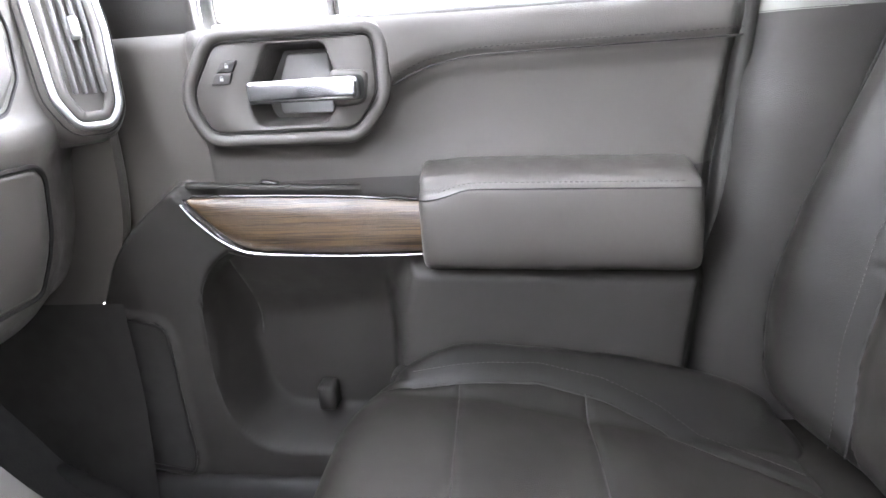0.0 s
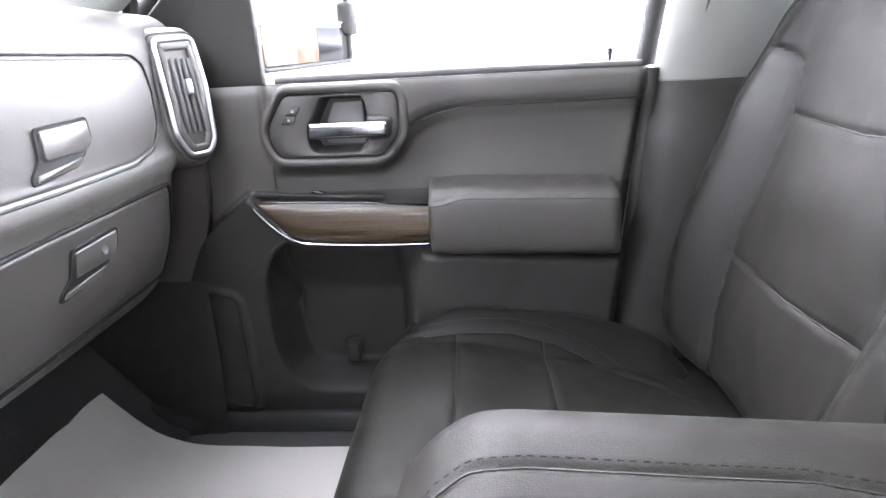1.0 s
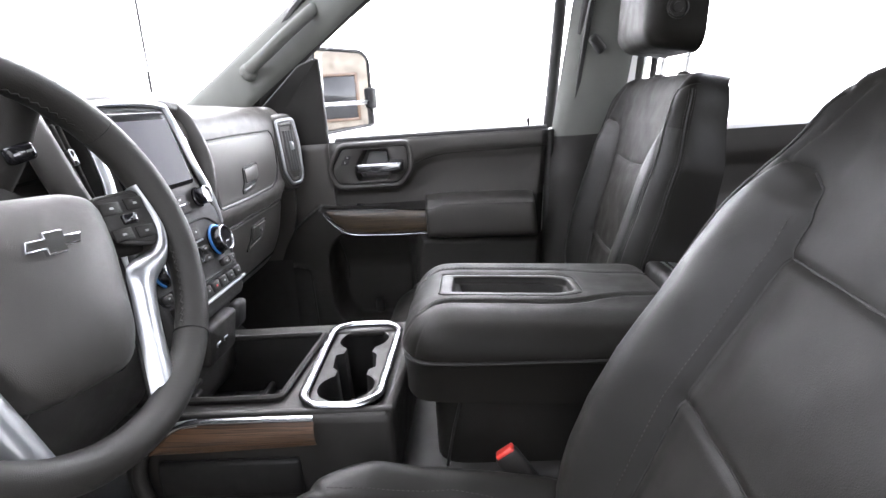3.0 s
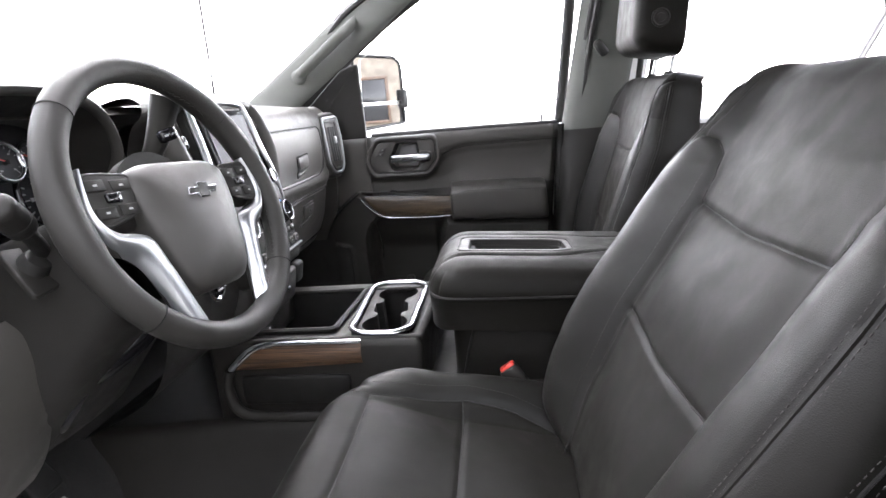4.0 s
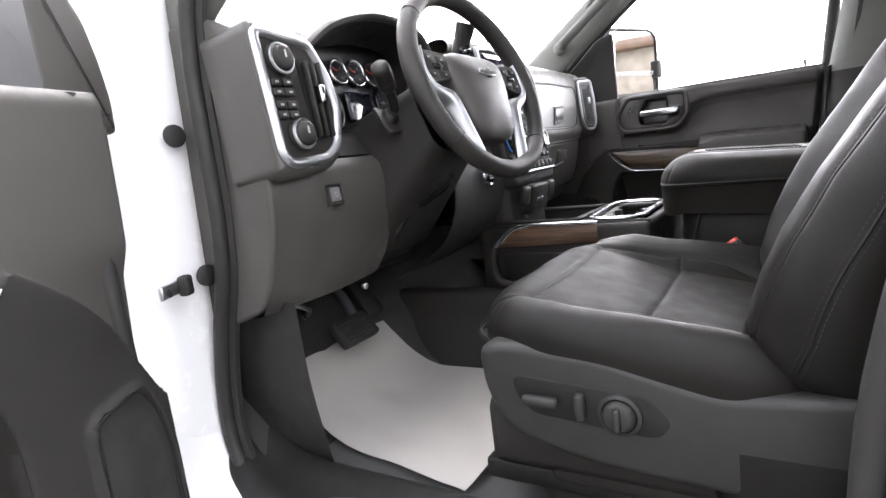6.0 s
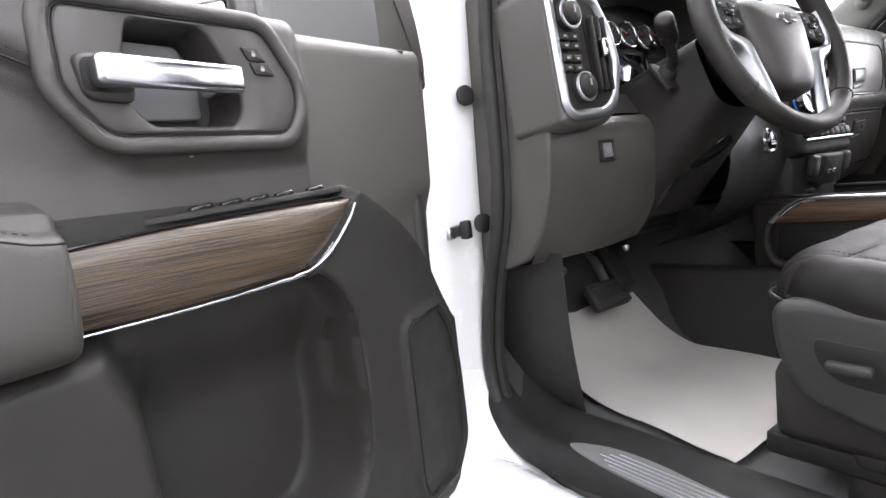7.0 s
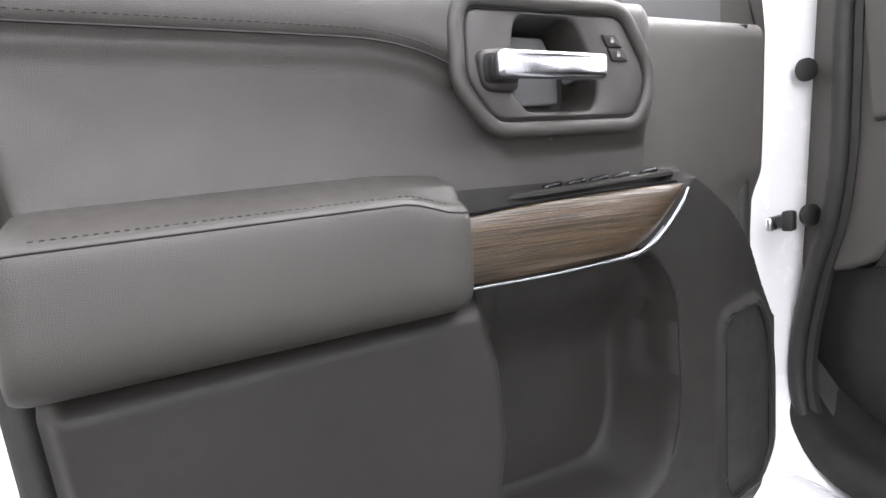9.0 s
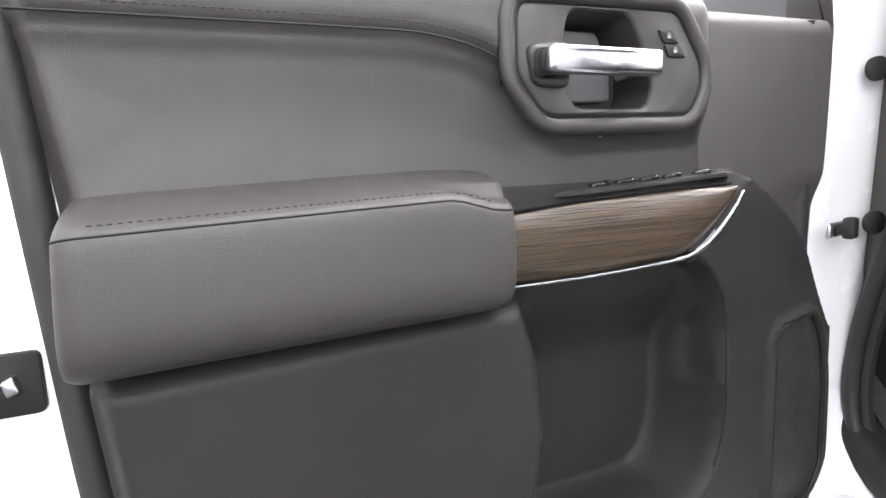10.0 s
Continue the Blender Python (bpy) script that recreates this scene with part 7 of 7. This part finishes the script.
# windscreen and rear window
wv = [Vector(p) for p in ((-1.02, -0.72, 1.600), (-1.02, 0.72, 1.600), (-0.20, 0.64, 2.045), (-0.20, -0.64, 2.045))]
ws = part("windscreen", (wv + [p + Vector((-0.004, 0, 0.004)) for p in wv], [(0, 1, 2, 3), (7, 6, 5, 4), (0, 4, 5, 1), (1, 5, 6, 2), (2, 6, 7, 3), (3, 7, 4, 0)]), GLASS)
tagged(ws, "clear windscreen glass", "windscreen", "", "structure")
ws.visible_shadow = False

# rear bench
bench = thing("rear_bench", "black leather rear bench seat", "seat", (1.1, 0, 0.93))
X, Y, Z, drop = cushion(0.25, 0.66, 0.05, 0.05, 0.09, (40, 70), lambda a, b: 0.03 * step((np.abs(b) - 0.2) / 0.1) - 0.06 * a, 0.06)
part("bench_cushion", sheet(X + 0.98, Y, Z + 1.20), LEATHER, bench)
part("bench_base", moved(box(0.44, 1.26, 0.22, 0.02), Matrix.Translation((1.0, 0, 1.04))), HARD, bench)
X, Y, Z, drop = cushion(0.28, 0.66, 0.05, 0.05, 0.09, (40, 70), lambda a, b: 0.02 * step((np.abs(b) - 0.2) / 0.1), 0.06)
bt = radians(20)
part("bench_back", ([Vector((1.24 + a * math.sin(bt) - c * math.cos(bt), b, 1.40 + a * math.cos(bt) + c * math.sin(bt))) for a, b, c in zip(X.ravel().tolist(), Y.ravel().tolist(), Z.ravel().tolist())], sheet(X, Y, Z)[1]), LEATHER, bench)

# pillar plugs, check strap on the driver side
for xx, yy, zz in ((-0.5585, -0.778, 1.488), (-0.5585, -0.770, 1.277)):
    tagged(part("rubber_plug", moved(lathe([(0.0165, -0.004), (0.0165, 0.002), (0.012, 0.004), (0.001, 0.003)], 20), frame3((xx, yy, zz), (0, 1, 0), (1, -0.1, 0))), RUBBER), "round dark plug in the white hinge pillar", "plug", "pillar plugs")
chk = thing("door_check", "steel door check strap between pillar and door", "door check", (-0.56, -0.80, 1.27))
part("strap", moved(box(0.07, 0.008, 0.020, 0.003), Matrix.Translation((-0.553, -0.832, 1.272)) @ Matrix.Rotation(radians(-60), 4, "Z")), STEEL, chk)
part("strap_head", moved(box(0.020, 0.016, 0.030, 0.004), Matrix.Translation((-0.553, -0.812, 1.272)) @ Matrix.Rotation(radians(-60), 4, "Z")), RUBBER, chk)


# ---------------------------------------------------------------- footwells
def paper(y0, y1, rear, pts, label):
    """A sheet of protective paper that lies on the floor and runs up the toe board."""
    p = thing("floor_paper", label, "floor mat", (-0.35, (y0 + y1) / 2, FLOOR), "paper floor mats")
    front, back = pts
    sec = curve([(-0.62, 0, 1.046), (-0.59, 0, 1.014), (-0.55, 0, 0.976), (-0.50, 0, 0.948), (-0.44, 0, 0.940), (-0.34, 0, 0.9395), (-0.26, 0, 0.940), (rear, 0, 0.941)], 6)

    def f(a, k):
        t = k / (len(sec) - 1)
        ya = front[0] + (back[0] - front[0]) * t
        yb = front[1] + (back[1] - front[1]) * t
        y = ya + (yb - ya) * a
        q = sec[k]
        ripple = 0.0035 * math.sin(9 * a + 3 * t) * math.sin(6 * t + 2) + 0.004 * noise.noise(Vector((a * 4, t * 5, y0)))
        return Vector((q.x, y, q.z + 0.004 + abs(ripple)))

    g = surf(f, span(0, 1, 26), range(len(sec)))
    part("sheet", g, PAPER, p)
    return p


paper(-0.69, -0.22, -0.195, ((-0.590, -0.300), (-0.690, -0.27)), "white protective paper on the driver floor")
paper(0.28, 0.67, -0.10, ((0.640, 0.34), (0.630, 0.30)), "white protective paper on the passenger floor")


def pedals():
    p = thing("brake_pedal", "black rubber brake pedal on a steel arm", "pedal", (-0.60, -0.46, 1.0))
    m = frame3((-0.575, -0.455, 1.080), (0, 1, 0), (0.75, 0, 0.66))
    pad = part("pedal_pad", moved(plate(rounded([(-0.055, -0.03), (0.055, -0.03), (0.050, 0.03), (-0.050, 0.03)], 0.01), 0.014, 0.004), m), RUBBER, p)
    for k in range(5):
        part("pad_rib", moved(box(0.080, 0.005, 0.004, 0.001, 1, (0, -0.02 + 0.010 * k, 0.015)), m), RUBBER, pad)
    part("pedal_arm", tube(curve([(-0.58, -0.43, 1.085), (-0.62, -0.42, 1.14), (-0.68, -0.42, 1.22), (-0.72, -0.42, 1.30)], 5), 0.010, 8), STEEL, p)
    g = thing("gas_pedal", "black plastic accelerator pedal", "pedal", (-0.62, -0.30, 1.0))
    gm = frame3((-0.655, -0.325, 1.120), (0, 1, 0), (0.80, 0, 0.60))
    part("pedal_pad", moved(plate(rounded([(-0.028, -0.06), (0.028, -0.06), (0.024, 0.06), (-0.024, 0.06)], 0.01), 0.012, 0.004), gm), RUBBER, g)
    part("pedal_arm", tube([(-0.665, -0.325, 1.14), (-0.72, -0.325, 1.27)], 0.010, 8), RUBBER, g)
    h = thing("harness", "dark cables under the dashboard", "cable", (-0.62, -0.55, 1.2))
    part("cable", tube(curve([(-0.60, -0.66, 1.215), (-0.58, -0.60, 1.180), (-0.60, -0.54, 1.150), (-0.66, -0.50, 1.120)], 6), 0.005, 8), STEEL, h)
    part("cable", tube(curve([(-0.57, -0.62, 1.21), (-0.55, -0.56, 1.192), (-0.56, -0.50, 1.20)], 6), 0.006, 8), RUBBER, h)
    part("fuse_lamp", moved(lathe([(0.006, 0), (0.006, 0.006), (0.003, 0.010), (0.0005, 0.0105)], 12), frame3((-0.455, -0.535, 1.203), (0, 1, 0), (0.3, -0.3, -0.9))), STEEL, h)
    return p


pedals()

# ---------------------------------------------------------------- outside
gsize = 400
structure("pavement", moved(box(300, 200, 0.16, 0.02, 1), Matrix.Translation((0, 102.5, 0.0))), PALE, "pale concrete apron beside the lot")
# invented wall, placed only to hold sky light off the driver side
structure("wall_side", moved(box(64, 0.4, 4.6, 0.02, 1), Matrix.Translation((7.0, -6.0, 2.3))), BLOCK, "plain grey wall added to shade the driver side")
structure("ground", ([Vector((-gsize, -gsize, 0)), Vector((gsize, -gsize, 0)), Vector((gsize, gsize, 0)), Vector((-gsize, gsize, 0))], [(0, 1, 2, 3)]), GROUND, "grey asphalt lot")
ant = thing("antenna", "thin black radio antenna on the front wing", "antenna", (-0.86, 0.90, 1.30))
part("mast", tube([(-0.86, 0.90, 1.28), (-0.855, 0.898, 1.75), (-0.845, 0.895, 2.25)], 0.0045, 8, taper=[1.3, 1, 0.7]), RUBBER, ant)
part("foot", moved(lathe([(0.02, 0), (0.018, 0.015), (0.010, 0.03), (0.008, 0.12)], 14), Matrix.Translation((-0.86, 0.90, 1.27))), RUBBER, ant)
wing = thing("front_wing", "white truck bonnet and wings", "bonnet", (-1.6, 0, 0.6))
part("bonnet", surf(lambda x, y: Vector((x, y, 1.34 - 0.10 * ((x + 1.1) / 1.1) ** 2 - 0.06 * (abs(y) / 0.9) ** 4)), span(-2.2, -1.06, 10), span(-0.9, 0.9, 14)), PAINT, wing)
for e in (-1, 1):
    part("wing_side", moved(box(1.55, 0.05, 0.65, 0.02), Matrix.Translation((-1.42, e * 0.90, 0.98))), PAINT, wing)


def building(m, label):
    b = thing("stucco_building", label, "building", m.translation)
    w, h = 16.0, 4.2
    part("wall", moved(box(w, 6.0, h, 0.02, 1, (0, 3, h / 2)), m), STONE, b)
    part("roof", moved(box(w + 1, 7.0, 0.35, 0.05, 1, (0, 3, h + 0.17)), m), WOOD_DARK, b)
    for k in range(5):
        x = -6.2 + 3.1 * k
        wnd = part("window", moved(box(1.3, 0.10, 1.5, 0.02, 1, (x, -0.02, 1.9)), m), GLOSS, b)
        part("window_frame", moved(join(box(1.5, 0.14, 0.10, 0.01, 1, (x, -0.03, 2.68)), box(1.5, 0.14, 0.10, 0.01, 1, (x, -0.03, 1.12)), box(0.10, 0.14, 1.66, 0.01, 1, (x - 0.7, -0.03, 1.9)), box(0.10, 0.14, 1.66, 0.01, 1, (x + 0.7, -0.03, 1.9))), m), WOOD_DARK, wnd)
        part("shutter", moved(box(0.5, 0.08, 1.6, 0.01, 1, (x + 1.1, -0.03, 1.9)), m), WOOD_DARK, b, "brown shutter")
    return b


building(Matrix.Translation((17, 9.5, 0.08)) @ Matrix.Rotation(radians(-62), 4, "Z"), "tan stucco building with brown shutters")
